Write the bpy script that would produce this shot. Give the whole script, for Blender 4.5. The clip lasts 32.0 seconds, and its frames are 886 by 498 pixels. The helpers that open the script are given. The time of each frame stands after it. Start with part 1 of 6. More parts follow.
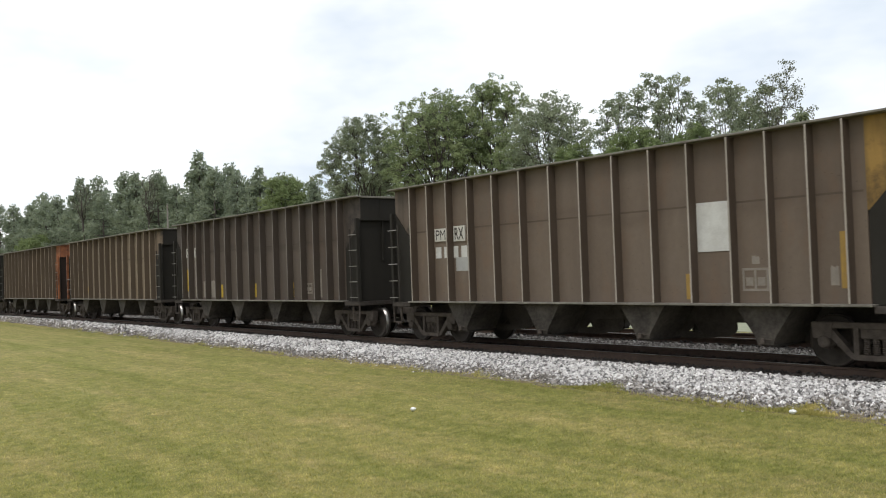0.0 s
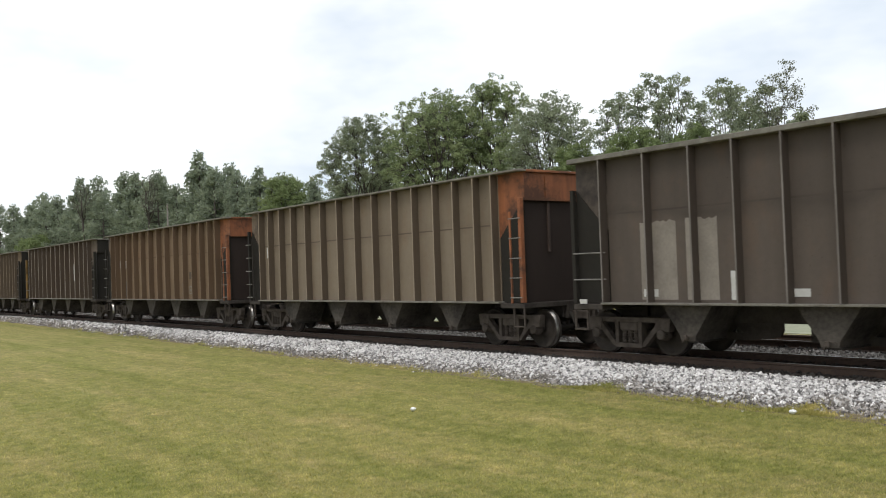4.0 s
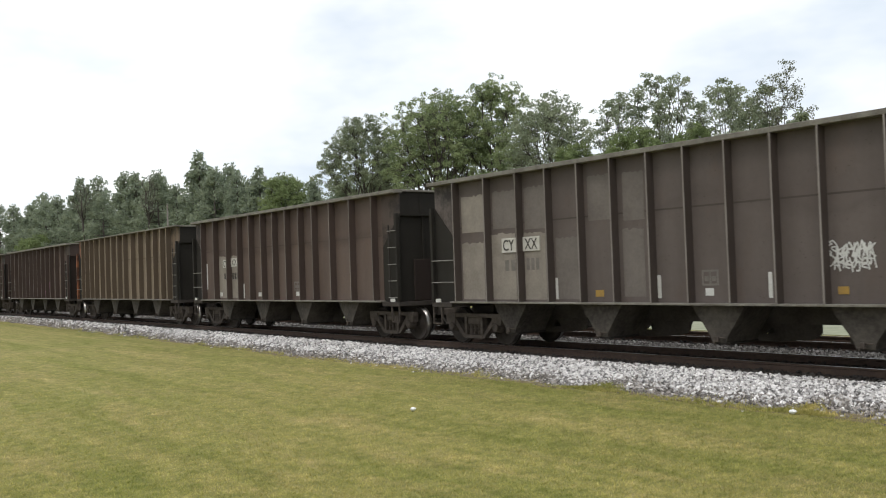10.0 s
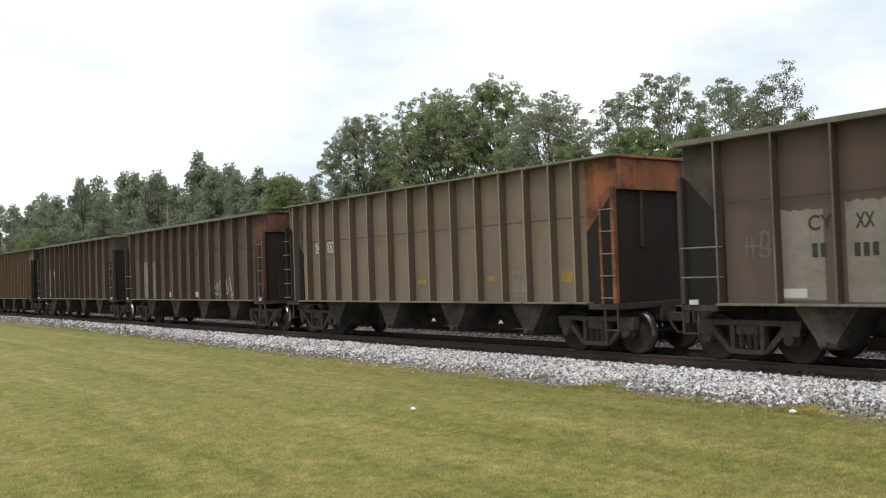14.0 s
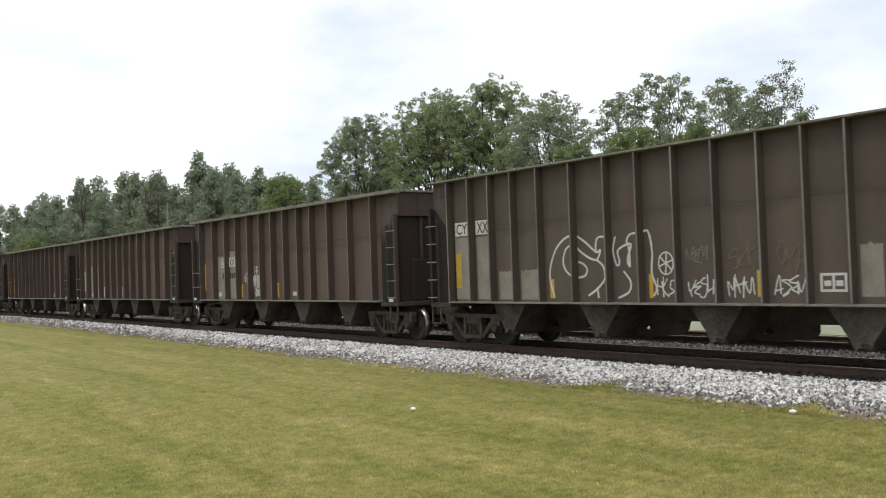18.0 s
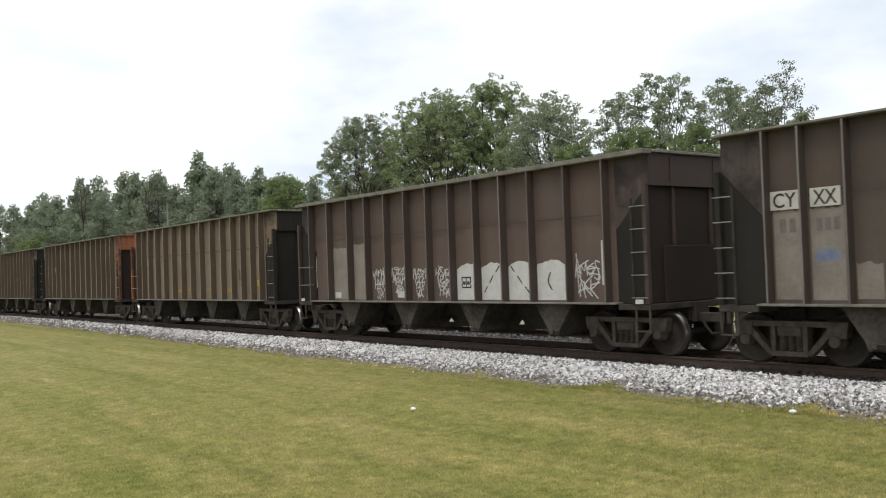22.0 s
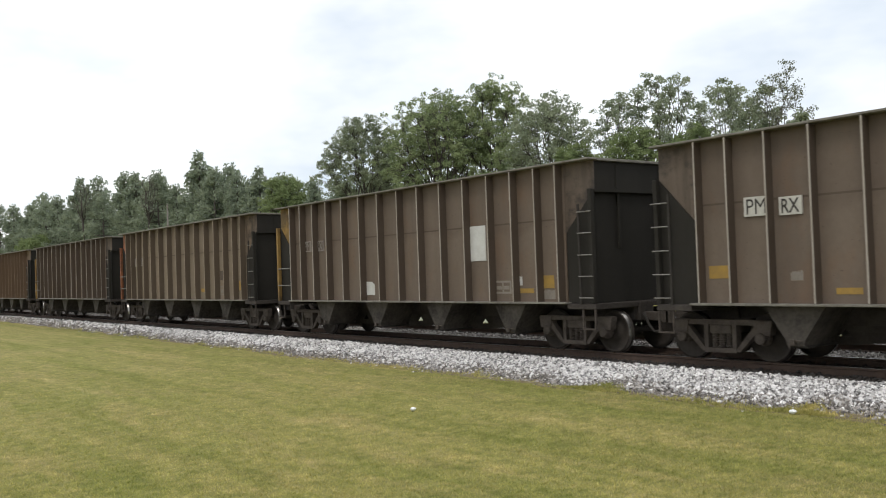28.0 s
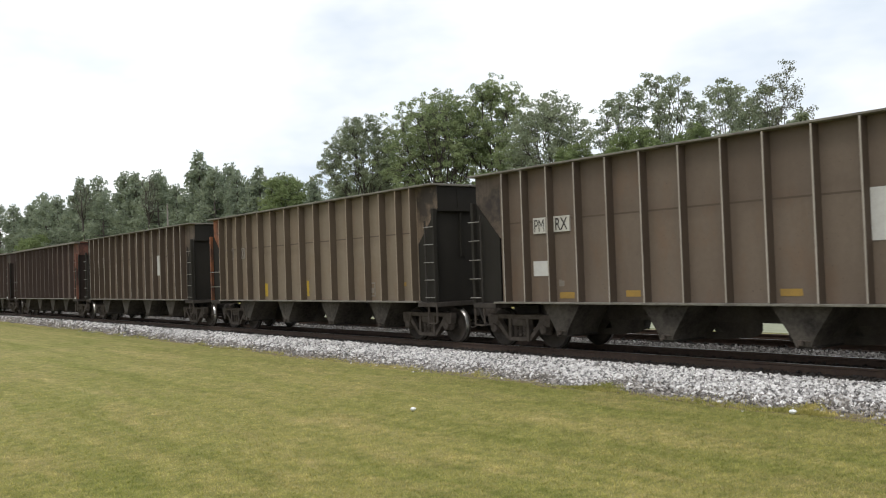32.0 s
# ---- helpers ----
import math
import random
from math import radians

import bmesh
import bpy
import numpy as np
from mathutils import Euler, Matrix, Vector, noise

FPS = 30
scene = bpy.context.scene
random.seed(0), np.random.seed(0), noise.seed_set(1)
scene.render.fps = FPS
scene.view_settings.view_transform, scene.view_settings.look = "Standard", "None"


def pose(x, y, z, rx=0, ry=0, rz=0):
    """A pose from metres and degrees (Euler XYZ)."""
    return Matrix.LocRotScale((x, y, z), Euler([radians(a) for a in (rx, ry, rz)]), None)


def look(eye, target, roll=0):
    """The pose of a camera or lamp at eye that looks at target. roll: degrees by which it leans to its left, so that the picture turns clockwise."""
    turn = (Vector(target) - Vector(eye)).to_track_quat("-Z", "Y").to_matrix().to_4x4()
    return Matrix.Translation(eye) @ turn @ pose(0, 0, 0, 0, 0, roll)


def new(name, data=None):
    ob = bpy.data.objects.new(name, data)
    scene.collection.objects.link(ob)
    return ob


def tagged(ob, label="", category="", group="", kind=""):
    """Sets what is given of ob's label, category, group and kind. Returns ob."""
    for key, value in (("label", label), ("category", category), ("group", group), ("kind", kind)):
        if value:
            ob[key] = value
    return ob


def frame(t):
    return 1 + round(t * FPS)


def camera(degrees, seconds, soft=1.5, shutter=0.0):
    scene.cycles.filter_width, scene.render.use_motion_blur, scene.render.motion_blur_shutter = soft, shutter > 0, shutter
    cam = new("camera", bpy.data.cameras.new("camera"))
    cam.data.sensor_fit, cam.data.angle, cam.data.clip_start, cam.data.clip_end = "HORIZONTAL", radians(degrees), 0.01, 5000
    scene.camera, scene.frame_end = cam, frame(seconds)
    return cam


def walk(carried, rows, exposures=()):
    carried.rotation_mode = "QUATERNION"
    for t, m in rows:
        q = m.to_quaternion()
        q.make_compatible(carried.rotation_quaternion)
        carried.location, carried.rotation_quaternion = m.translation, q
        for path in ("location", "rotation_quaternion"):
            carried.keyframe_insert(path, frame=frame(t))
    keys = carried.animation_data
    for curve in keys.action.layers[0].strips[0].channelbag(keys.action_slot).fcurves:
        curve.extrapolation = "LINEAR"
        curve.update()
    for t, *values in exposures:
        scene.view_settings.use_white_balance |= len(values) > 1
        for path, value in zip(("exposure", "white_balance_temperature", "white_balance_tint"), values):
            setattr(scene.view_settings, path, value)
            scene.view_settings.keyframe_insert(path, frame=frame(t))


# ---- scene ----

# World: x runs along the track (the train's way), y across it, z up; the lawn is z = 0.
LENGTH = 32.0
EYE = (0.0, 0.0, 2.35)
cam = camera(51.675, LENGTH, soft=1.05, shutter=0.05)
AIM = look(EYE, (-15.8853, 12.1414, 2.8435), -2.0129)
walk(cam, [(0.0, AIM), (LENGTH, AIM)], [(0.0, 0.0), (LENGTH, 0.0)])

# ---- light: bright overcast sky, a veiled sun ----
world = bpy.data.worlds.new("world")
scene.world = world
world.use_nodes = True
wt = world.node_tree
wt.nodes.clear()


def wnode(kind, **values):
    n = wt.nodes.new(kind)
    for key, value in values.items():
        n.inputs[key].default_value = value
    return n


sky = wnode("ShaderNodeTexSky")
sky.sky_type, sky.sun_disc = "NISHITA", False
sky.sun_elevation, sky.sun_rotation = radians(58), radians(200)
sky_gain = wt.nodes.new("ShaderNodeVectorMath")
sky_gain.operation = "SCALE"
sky_gain.inputs["Scale"].default_value = 0.10
wt.links.new(sky.outputs["Color"], sky_gain.inputs[0])
coords = wt.nodes.new("ShaderNodeTexCoord")
stretch = wnode("ShaderNodeMapping", Scale=(1.0, 1.0, 2.4))
wt.links.new(coords.outputs["Generated"], stretch.inputs["Vector"])
cloud = wnode("ShaderNodeTexNoise", Scale=2.6, Detail=5.0, Roughness=0.55)
wt.links.new(stretch.outputs["Vector"], cloud.inputs["Vector"])
ramp = wt.nodes.new("ShaderNodeValToRGB")
ramp.color_ramp.elements[0].position, ramp.color_ramp.elements[0].color = 0.30, (0.62, 0.70, 0.79, 1)
ramp.color_ramp.elements[1].position, ramp.color_ramp.elements[1].color = 0.56, (1.02, 1.03, 1.04, 1)
wt.links.new(cloud.outputs["Fac"], ramp.inputs["Fac"])
veil = wt.nodes.new("ShaderNodeMixRGB")
veil.inputs["Fac"].default_value = 0.88
wt.links.new(sky_gain.outputs["Vector"], veil.inputs["Color1"])
wt.links.new(ramp.outputs["Color"], veil.inputs["Color2"])
back = wnode("ShaderNodeBackground", Strength=1.22)
wt.links.new(veil.outputs["Color"], back.inputs["Color"])
wout = wt.nodes.new("ShaderNodeOutputWorld")
wt.links.new(back.outputs["Background"], wout.inputs["Surface"])

sun = new("sun", bpy.data.lights.new("sun", "SUN"))
sun.data.energy, sun.data.angle, sun.data.color = 1.3, radians(14), (1.0, 0.96, 0.9)
sun.matrix_world = look((0, 0, 60), (-17.0, 32.0, 0))


# ---- materials ----
def mix(t, fac, a, b, mode="MIX"):
    n = t.nodes.new("ShaderNodeMixRGB")
    n.blend_type = mode
    for sock, v in zip(n.inputs, (fac, a, b)):
        if isinstance(v, bpy.types.NodeSocket):
            t.links.new(v, sock)
        elif isinstance(v, tuple):
            sock.default_value = (*v, 1)
        else:
            sock.default_value = v
    return n.outputs["Color"]


def grain(t, vec, scale, detail=4.0, rough=0.6, low=0.35, high=0.65):
    n = t.nodes.new("ShaderNodeTexNoise")
    n.inputs["Scale"].default_value, n.inputs["Detail"].default_value, n.inputs["Roughness"].default_value = scale, detail, rough
    t.links.new(vec, n.inputs["Vector"])
    r = t.nodes.new("ShaderNodeMapRange")
    r.inputs["From Min"].default_value, r.inputs["From Max"].default_value = low, high
    t.links.new(n.outputs["Fac"], r.inputs["Value"])
    return r.outputs["Result"]


def scaled(t, value, k):
    n = t.nodes.new("ShaderNodeMath")
    n.operation = "MULTIPLY"
    n.inputs[1].default_value = k
    t.links.new(value, n.inputs[0])
    return n.outputs[0]


def start_material(name, rough, metal=0.0, spec=0.5):
    m = bpy.data.materials.new(name)
    m.use_nodes = True
    t = m.node_tree
    bsdf = t.nodes["Principled BSDF"]
    bsdf.inputs["Roughness"].default_value, bsdf.inputs["Metallic"].default_value = rough, metal
    bsdf.inputs["Specular IOR Level"].default_value = spec
    tc = t.nodes.new("ShaderNodeTexCoord")
    info = t.nodes.new("ShaderNodeObjectInfo")
    shift = t.nodes.new("ShaderNodeVectorMath")
    shift.operation = "MULTIPLY_ADD"
    shift.inputs[1].default_value = (1, 1, 1)
    t.links.new(tc.outputs["Object"], shift.inputs[0])
    comb = t.nodes.new("ShaderNodeCombineXYZ")
    mul = t.nodes.new("ShaderNodeMath")
    mul.operation = "MULTIPLY"
    mul.inputs[1].default_value = 57.0
    t.links.new(info.outputs["Random"], mul.inputs[0])
    for i in range(3):
        t.links.new(mul.outputs[0], comb.inputs[i])
    t.links.new(comb.outputs[0], shift.inputs[2])
    return m, t, bsdf, shift.outputs[0], info


def stretched(t, vec, scale):
    n = t.nodes.new("ShaderNodeMapping")
    n.inputs["Scale"].default_value = scale
    t.links.new(vec, n.inputs["Vector"])
    return n.outputs["Vector"]


def relief(t, bsdf, height, strength, distance=0.01):
    b = t.nodes.new("ShaderNodeBump")
    b.inputs["Strength"].default_value, b.inputs["Distance"].default_value = strength, distance
    t.links.new(height, b.inputs["Height"])
    t.links.new(b.outputs["Normal"], bsdf.inputs["Normal"])


def plain(name, c1, c2, scale=6.0, rough=0.7, metal=0.0, bump=0.2, spec=0.4):
    """A surface of two tones in blotches with finer grain and relief."""
    m, t, bsdf, vec, info = start_material(name, rough, metal, spec)
    big = grain(t, vec, scale)
    fine = grain(t, vec, scale * 9, 3.0)
    col = mix(t, big, c1, c2)
    col = mix(t, 0.35, col, mix(t, fine, c1, c2))
    t.links.new(col, bsdf.inputs["Base Color"])
    relief(t, bsdf, fine, bump)
    return m


def car_paint(name, base, dirt, light, amount=0.5, rough=0.72, rust=0.0, tide_dark=0.26, soot=0.0, spec=0.3):
    """Weathered freight-car paint: dust blotches, runs down the sheets, small chips."""
    m, t, bsdf, vec, info = start_material(name, rough, 0.0, spec)
    blotch = grain(t, vec, 0.55, 5.0, 0.6, 0.35, 0.7)
    runs = grain(t, stretched(t, vec, (1.7, 1.7, 0.30)), 1.0, 3.0, 0.5, 0.42, 0.78)
    fine = grain(t, vec, 9.0, 4.0, 0.7, 0.3, 0.7)
    chips = grain(t, vec, 24.0, 2.0, 0.5, 0.70, 0.74)
    a = t.nodes.new("ShaderNodeMath")
    a.operation = "MULTIPLY"
    a.inputs[1].default_value = amount
    t.links.new(blotch, a.inputs[0])
    col = mix(t, a.outputs[0], base, light)
    b = t.nodes.new("ShaderNodeMath")
    b.operation = "MULTIPLY"
    b.inputs[1].default_value = 0.42
    t.links.new(runs, b.inputs[0])
    col = mix(t, b.outputs[0], col, dirt)
    c = t.nodes.new("ShaderNodeMath")
    c.operation = "MULTIPLY"
    c.inputs[1].default_value = 0.16
    t.links.new(fine, c.inputs[0])
    col = mix(t, c.outputs[0], col, dirt)
    d = t.nodes.new("ShaderNodeMath")
    d.operation = "MULTIPLY"
    d.inputs[1].default_value = 0.5
    t.links.new(chips, d.inputs[0])
    col = mix(t, d.outputs[0], col, (0.03, 0.02, 0.015))
    t.links.new(col, bsdf.inputs["Base Color"])
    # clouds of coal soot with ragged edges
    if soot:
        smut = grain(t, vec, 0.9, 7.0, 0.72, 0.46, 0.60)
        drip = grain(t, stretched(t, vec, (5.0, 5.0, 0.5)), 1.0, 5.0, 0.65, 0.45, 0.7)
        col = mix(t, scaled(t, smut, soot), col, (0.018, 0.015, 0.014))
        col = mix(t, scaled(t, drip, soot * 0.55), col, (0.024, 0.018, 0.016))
    # a sooty tide line and rust blooms, each sheet its own
    if rust:
        raw = t.nodes.new("ShaderNodeTexCoord").outputs["Object"]
        sep = t.nodes.new("ShaderNodeSeparateXYZ")
        t.links.new(raw, sep.inputs[0])
        wave = grain(t, stretched(t, vec, (0.35, 0.35, 0.35)), 1.0, 4.0, 0.6, 0.0, 1.0)
        level = t.nodes.new("ShaderNodeMath")
        level.operation = "MULTIPLY_ADD"
        level.inputs[1].default_value = 1.3
        t.links.new(wave, level.inputs[0])
        t.links.new(sep.outputs["Z"], level.inputs[2])
        tide = t.nodes.new("ShaderNodeValToRGB")
        steps = [(0.0, 0.0), (0.50, 0.0), (0.56, 1.0), (0.60, 0.55), (1.0, 0.75)]
        for k, (at, v) in enumerate(steps):
            el = tide.color_ramp.elements[k] if k < 2 else tide.color_ramp.elements.new(at)
            el.position, el.color = at, (v, v, v, 1)
        span = t.nodes.new("ShaderNodeMapRange")
        span.inputs["From Min"].default_value, span.inputs["From Max"].default_value = 1.6, 5.2
        t.links.new(level.outputs[0], span.inputs["Value"])
        t.links.new(span.outputs["Result"], tide.inputs["Fac"])
        col = mix(t, scaled(t, tide.outputs["Color"], tide_dark), col, dirt)
        bloom = grain(t, stretched(t, vec, (1.0, 1.0, 0.5)), 1.3, 6.0, 0.7, 0.52, 0.72)
        col = mix(t, scaled(t, bloom, rust), col, (0.17, 0.085, 0.040))
    t.links.new(col, bsdf.inputs["Base Color"])
    relief(t, bsdf, fine, 0.12, 0.004)
    return m


PAINT = {
    "tan": car_paint("tan_paint", (0.197, 0.158, 0.116), (0.091, 0.068, 0.049), (0.235, 0.195, 0.148), rust=0.25),
    "dark": car_paint("dark_brown_paint", (0.106, 0.077, 0.064), (0.050, 0.035, 0.029), (0.142, 0.107, 0.091), rust=0.14, tide_dark=0.55),
    "dusty": car_paint("dusty_mauve_paint", (0.104, 0.085, 0.077), (0.050, 0.038, 0.033), (0.132, 0.111, 0.102), rust=0.10),
    "grey": car_paint("grey_brown_paint", (0.140, 0.107, 0.082), (0.063, 0.045, 0.035), (0.178, 0.141, 0.112), rust=0.25),
    "char": car_paint("charcoal_paint", (0.094, 0.075, 0.062), (0.038, 0.030, 0.025), (0.117, 0.094, 0.078), rust=0.16, tide_dark=0.45),
    "gold": car_paint("light_ochre_paint", (0.63, 0.475, 0.305), (0.33, 0.205, 0.105), (0.72, 0.59, 0.42), 0.8, rust=0.42, tide_dark=0.16),
    "rust": car_paint("rusty_brown_paint", (0.178, 0.124, 0.080), (0.080, 0.046, 0.028), (0.220, 0.165, 0.110), rust=0.45),
}
# Stake colours darkened to carry the side faces' shade; lap seams share them.
STAKE_SHADED = {
    "tan": car_paint("tan_stake_shaded_paint", (0.104, 0.078, 0.056), (0.060, 0.044, 0.031), (0.126, 0.098, 0.073)),
    "dark": car_paint("dark_stake_shaded_paint", (0.066, 0.046, 0.039), (0.036, 0.025, 0.021), (0.085, 0.062, 0.054)),
    "dusty": car_paint("dusty_stake_shaded_paint", (0.062, 0.048, 0.042), (0.032, 0.025, 0.022), (0.078, 0.062, 0.055)),
    "grey": car_paint("grey_stake_shaded_paint", (0.082, 0.060, 0.045), (0.046, 0.033, 0.025), (0.100, 0.076, 0.058)),
    "char": car_paint("charcoal_stake_shaded_paint", (0.062, 0.048, 0.039), (0.034, 0.026, 0.022), (0.085, 0.069, 0.057)),
    "gold": car_paint("ochre_stake_shaded_paint", (0.215, 0.135, 0.068), (0.10, 0.060, 0.034), (0.27, 0.18, 0.095), 0.8),
    "rust": car_paint("rusty_stake_shaded_paint", (0.122, 0.080, 0.050), (0.070, 0.043, 0.028), (0.148, 0.102, 0.066)),
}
# Flange colours brightened to carry the light on the front edge.
FLANGE_LIT = {
    "tan": car_paint("tan_flange_lit_paint", (0.275, 0.222, 0.168), (0.140, 0.102, 0.074), (0.335, 0.280, 0.215)),
    "dark": car_paint("dark_flange_lit_paint", (0.105, 0.088, 0.078), (0.050, 0.039, 0.034), (0.24, 0.215, 0.195), 0.8),
    "dusty": car_paint("dusty_flange_lit_paint", (0.170, 0.150, 0.135), (0.065, 0.052, 0.045), (0.27, 0.245, 0.225), 0.8),
    "grey": car_paint("grey_flange_lit_paint", (0.300, 0.268, 0.230), (0.12, 0.098, 0.080), (0.42, 0.38, 0.335), 0.8),
    "char": car_paint("charcoal_flange_lit_paint", (0.120, 0.105, 0.094), (0.065, 0.054, 0.048), (0.27, 0.245, 0.225), 0.8),
    "gold": car_paint("ochre_flange_lit_paint", (0.50, 0.355, 0.205), (0.17, 0.10, 0.055), (0.62, 0.47, 0.29), 0.9, soot=0.15),
    "rust": car_paint("rusty_flange_lit_paint", (0.195, 0.142, 0.095), (0.105, 0.066, 0.042), (0.235, 0.180, 0.128)),
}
END = {
    "o": car_paint("orange_end_paint", (0.285, 0.100, 0.042), (0.095, 0.042, 0.024), (0.33, 0.135, 0.060), 0.5, soot=0.75),
    "r": car_paint("faded_red_end_paint", (0.155, 0.060, 0.040), (0.070, 0.034, 0.024), (0.200, 0.082, 0.055), 0.6, soot=0.75),
    "y": car_paint("yellow_end_paint", (0.285, 0.170, 0.045), (0.095, 0.060, 0.026), (0.33, 0.215, 0.075), 0.5, soot=0.65),
    # Two near-black tones: soot, with the recessed ends' shade mixed into the colour.
    "k": car_paint("sooty_shaded_end_paint", (0.026, 0.024, 0.021), (0.017, 0.015, 0.013), (0.041, 0.038, 0.033), 0.5, spec=0.08),
    "d": car_paint("sooty_brown_shaded_end_paint", (0.036, 0.027, 0.024), (0.022, 0.018, 0.017), (0.050, 0.038, 0.033), 0.5, spec=0.08),
    "b": car_paint("dark_red_brown_end_paint", (0.056, 0.038, 0.032), (0.034, 0.024, 0.021), (0.073, 0.050, 0.043), 0.5),
}
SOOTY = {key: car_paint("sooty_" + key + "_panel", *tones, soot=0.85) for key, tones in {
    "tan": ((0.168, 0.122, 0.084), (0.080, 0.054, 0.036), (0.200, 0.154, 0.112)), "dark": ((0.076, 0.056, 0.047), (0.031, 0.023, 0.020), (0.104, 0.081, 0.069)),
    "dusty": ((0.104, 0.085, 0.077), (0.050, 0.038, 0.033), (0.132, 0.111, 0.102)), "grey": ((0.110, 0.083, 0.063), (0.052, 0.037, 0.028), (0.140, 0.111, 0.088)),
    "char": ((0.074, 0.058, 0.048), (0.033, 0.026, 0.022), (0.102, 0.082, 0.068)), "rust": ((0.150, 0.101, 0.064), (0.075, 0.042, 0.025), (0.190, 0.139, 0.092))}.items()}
SOOT = plain("coal_soot", (0.036, 0.031, 0.028), (0.070, 0.061, 0.054), 2.0, 0.9, bump=0.3, spec=0.1)
COAL_BLACK = plain("coal_stained_steel", (0.026, 0.023, 0.021), (0.048, 0.043, 0.038), 3.0, 0.85, bump=0.3, spec=0.15)
HOPPER_GREY = plain("dusty_hopper_steel", (0.022, 0.019, 0.017), (0.090, 0.079, 0.067), 1.4, 0.85, bump=0.3, spec=0.2)
TRUCK_STEEL = plain("dirty_cast_steel", (0.044, 0.037, 0.032), (0.097, 0.081, 0.069), 6.0, 0.85, bump=0.4, spec=0.1)
WHEEL_STEEL = plain("wheel_steel", (0.030, 0.026, 0.023), (0.050, 0.042, 0.036), 6.0, 0.75, bump=0.2, spec=0.1)
TREAD = plain("polished_tread", (0.34, 0.33, 0.31), (0.18, 0.17, 0.16), 8.0, 0.30, 1.0, 0.05)
CHORD = plain("dusty_top_chord", (0.20, 0.190, 0.160), (0.095, 0.085, 0.072), 3.0, 0.8, bump=0.2)
RUNG = plain("worn_rung_steel", (0.22, 0.21, 0.19), (0.12, 0.11, 0.10), 9.0, 0.6, bump=0.1)
TAGWHITE = plain("dusty_white_panel", (0.54, 0.525, 0.485), (0.40, 0.385, 0.345), 3.0, 0.8, bump=0.1)
WHITE = plain("dull_white_paint", (0.55, 0.55, 0.53), (0.44, 0.43, 0.41), 4.0, 0.7, bump=0.1)
PALE = plain("faded_pale_patch", (0.250, 0.222, 0.190), (0.170, 0.148, 0.126), 2.0, 0.8, bump=0.1)
YELLOW = plain("safety_yellow", (0.50, 0.335, 0.035), (0.36, 0.24, 0.035), 7.0, 0.7, bump=0.1)
OCHRE = plain("faded_yellow", (0.34, 0.21, 0.045), (0.25, 0.16, 0.05), 6.0, 0.8, bump=0.1)
INK = plain("black_lettering", (0.025, 0.022, 0.02), (0.05, 0.045, 0.04), 9.0, 0.8, bump=0.1)
GHOST = plain("faded_lettering", (0.19, 0.16, 0.12), (0.13, 0.105, 0.08), 9.0, 0.8, bump=0.1)
SPRAY = {
    "white": plain("white_spray", (0.55, 0.54, 0.52), (0.40, 0.38, 0.36), 5.0, 0.7, bump=0.05),
    "dim": plain("faded_spray", (0.17, 0.15, 0.14), (0.11, 0.10, 0.09), 5.0, 0.7, bump=0.05),
    "teal": plain("teal_spray", (0.13, 0.42, 0.38), (0.08, 0.30, 0.28), 5.0, 0.7, bump=0.05),
    "pink": plain("pink_spray", (0.30, 0.13, 0.22), (0.20, 0.10, 0.16), 5.0, 0.7, bump=0.05),
    "blue": plain("blue_spray", (0.10, 0.13, 0.22), (0.20, 0.22, 0.28), 5.0, 0.7, bump=0.05),
    "violet": plain("violet_spray", (0.050, 0.042, 0.085), (0.095, 0.080, 0.14), 5.0, 0.7, bump=0.05),
    "lilac": plain("lilac_white_spray", (0.46, 0.44, 0.50), (0.27, 0.25, 0.31), 5.0, 0.7, bump=0.05),
    "yellow": plain("yellow_spray", (0.48, 0.38, 0.05), (0.36, 0.28, 0.05), 5.0, 0.7, bump=0.05),
    "green": plain("green_spray", (0.15, 0.23, 0.12), (0.26, 0.30, 0.19), 5.0, 0.7, bump=0.05),
    "cream": plain("cream_spray", (0.66, 0.60, 0.52), (0.50, 0.43, 0.36), 3.0, 0.7, bump=0.05),
    "grime": plain("brown_spray", (0.16, 0.11, 0.075), (0.10, 0.07, 0.05), 5.0, 0.7, bump=0.05),
}
RAIL_SIDE = plain("rusty_rail", (0.050, 0.033, 0.025), (0.080, 0.052, 0.038), 8.0, 0.85, bump=0.3)
RAIL_TOP = plain("rail_running_band", (0.36, 0.35, 0.34), (0.26, 0.25, 0.24), 10.0, 0.35, 1.0, 0.05)
TIE_WOOD = plain("creosoted_wood", (0.035, 0.028, 0.023), (0.085, 0.070, 0.058), 7.0, 0.9, bump=0.6)


def stone_material(name, dark, mid, light):
    m, t, bsdf, vec, info = start_material(name, 0.85, 0.0, 0.3)
    geo = t.nodes.new("ShaderNodeNewGeometry")
    r = t.nodes.new("ShaderNodeValToRGB")
    r.color_ramp.elements[0].position, r.color_ramp.elements[0].color = 0.0, (*dark, 1)
    r.color_ramp.elements[1].position, r.color_ramp.elements[1].color = 1.0, (*light, 1)
    e = r.color_ramp.elements.new(0.45)
    e.color = (*mid, 1)
    t.links.new(geo.outputs["Random Per Island"], r.inputs["Fac"])
    fine = grain(t, vec, 60.0, 3.0)
    col = mix(t, 0.3, r.outputs["Color"], mix(t, fine, dark, light))
    t.links.new(col, bsdf.inputs["Base Color"])
    relief(t, bsdf, fine, 0.4)
    return m


STONE = stone_material("ballast_stone", (0.02, 0.019, 0.018), (0.62, 0.595, 0.58), (1.0, 0.975, 0.955))
TOE_STONE = stone_material("soiled_ballast_stone", (0.035, 0.030, 0.026), (0.17, 0.150, 0.13), (0.58, 0.54, 0.50))
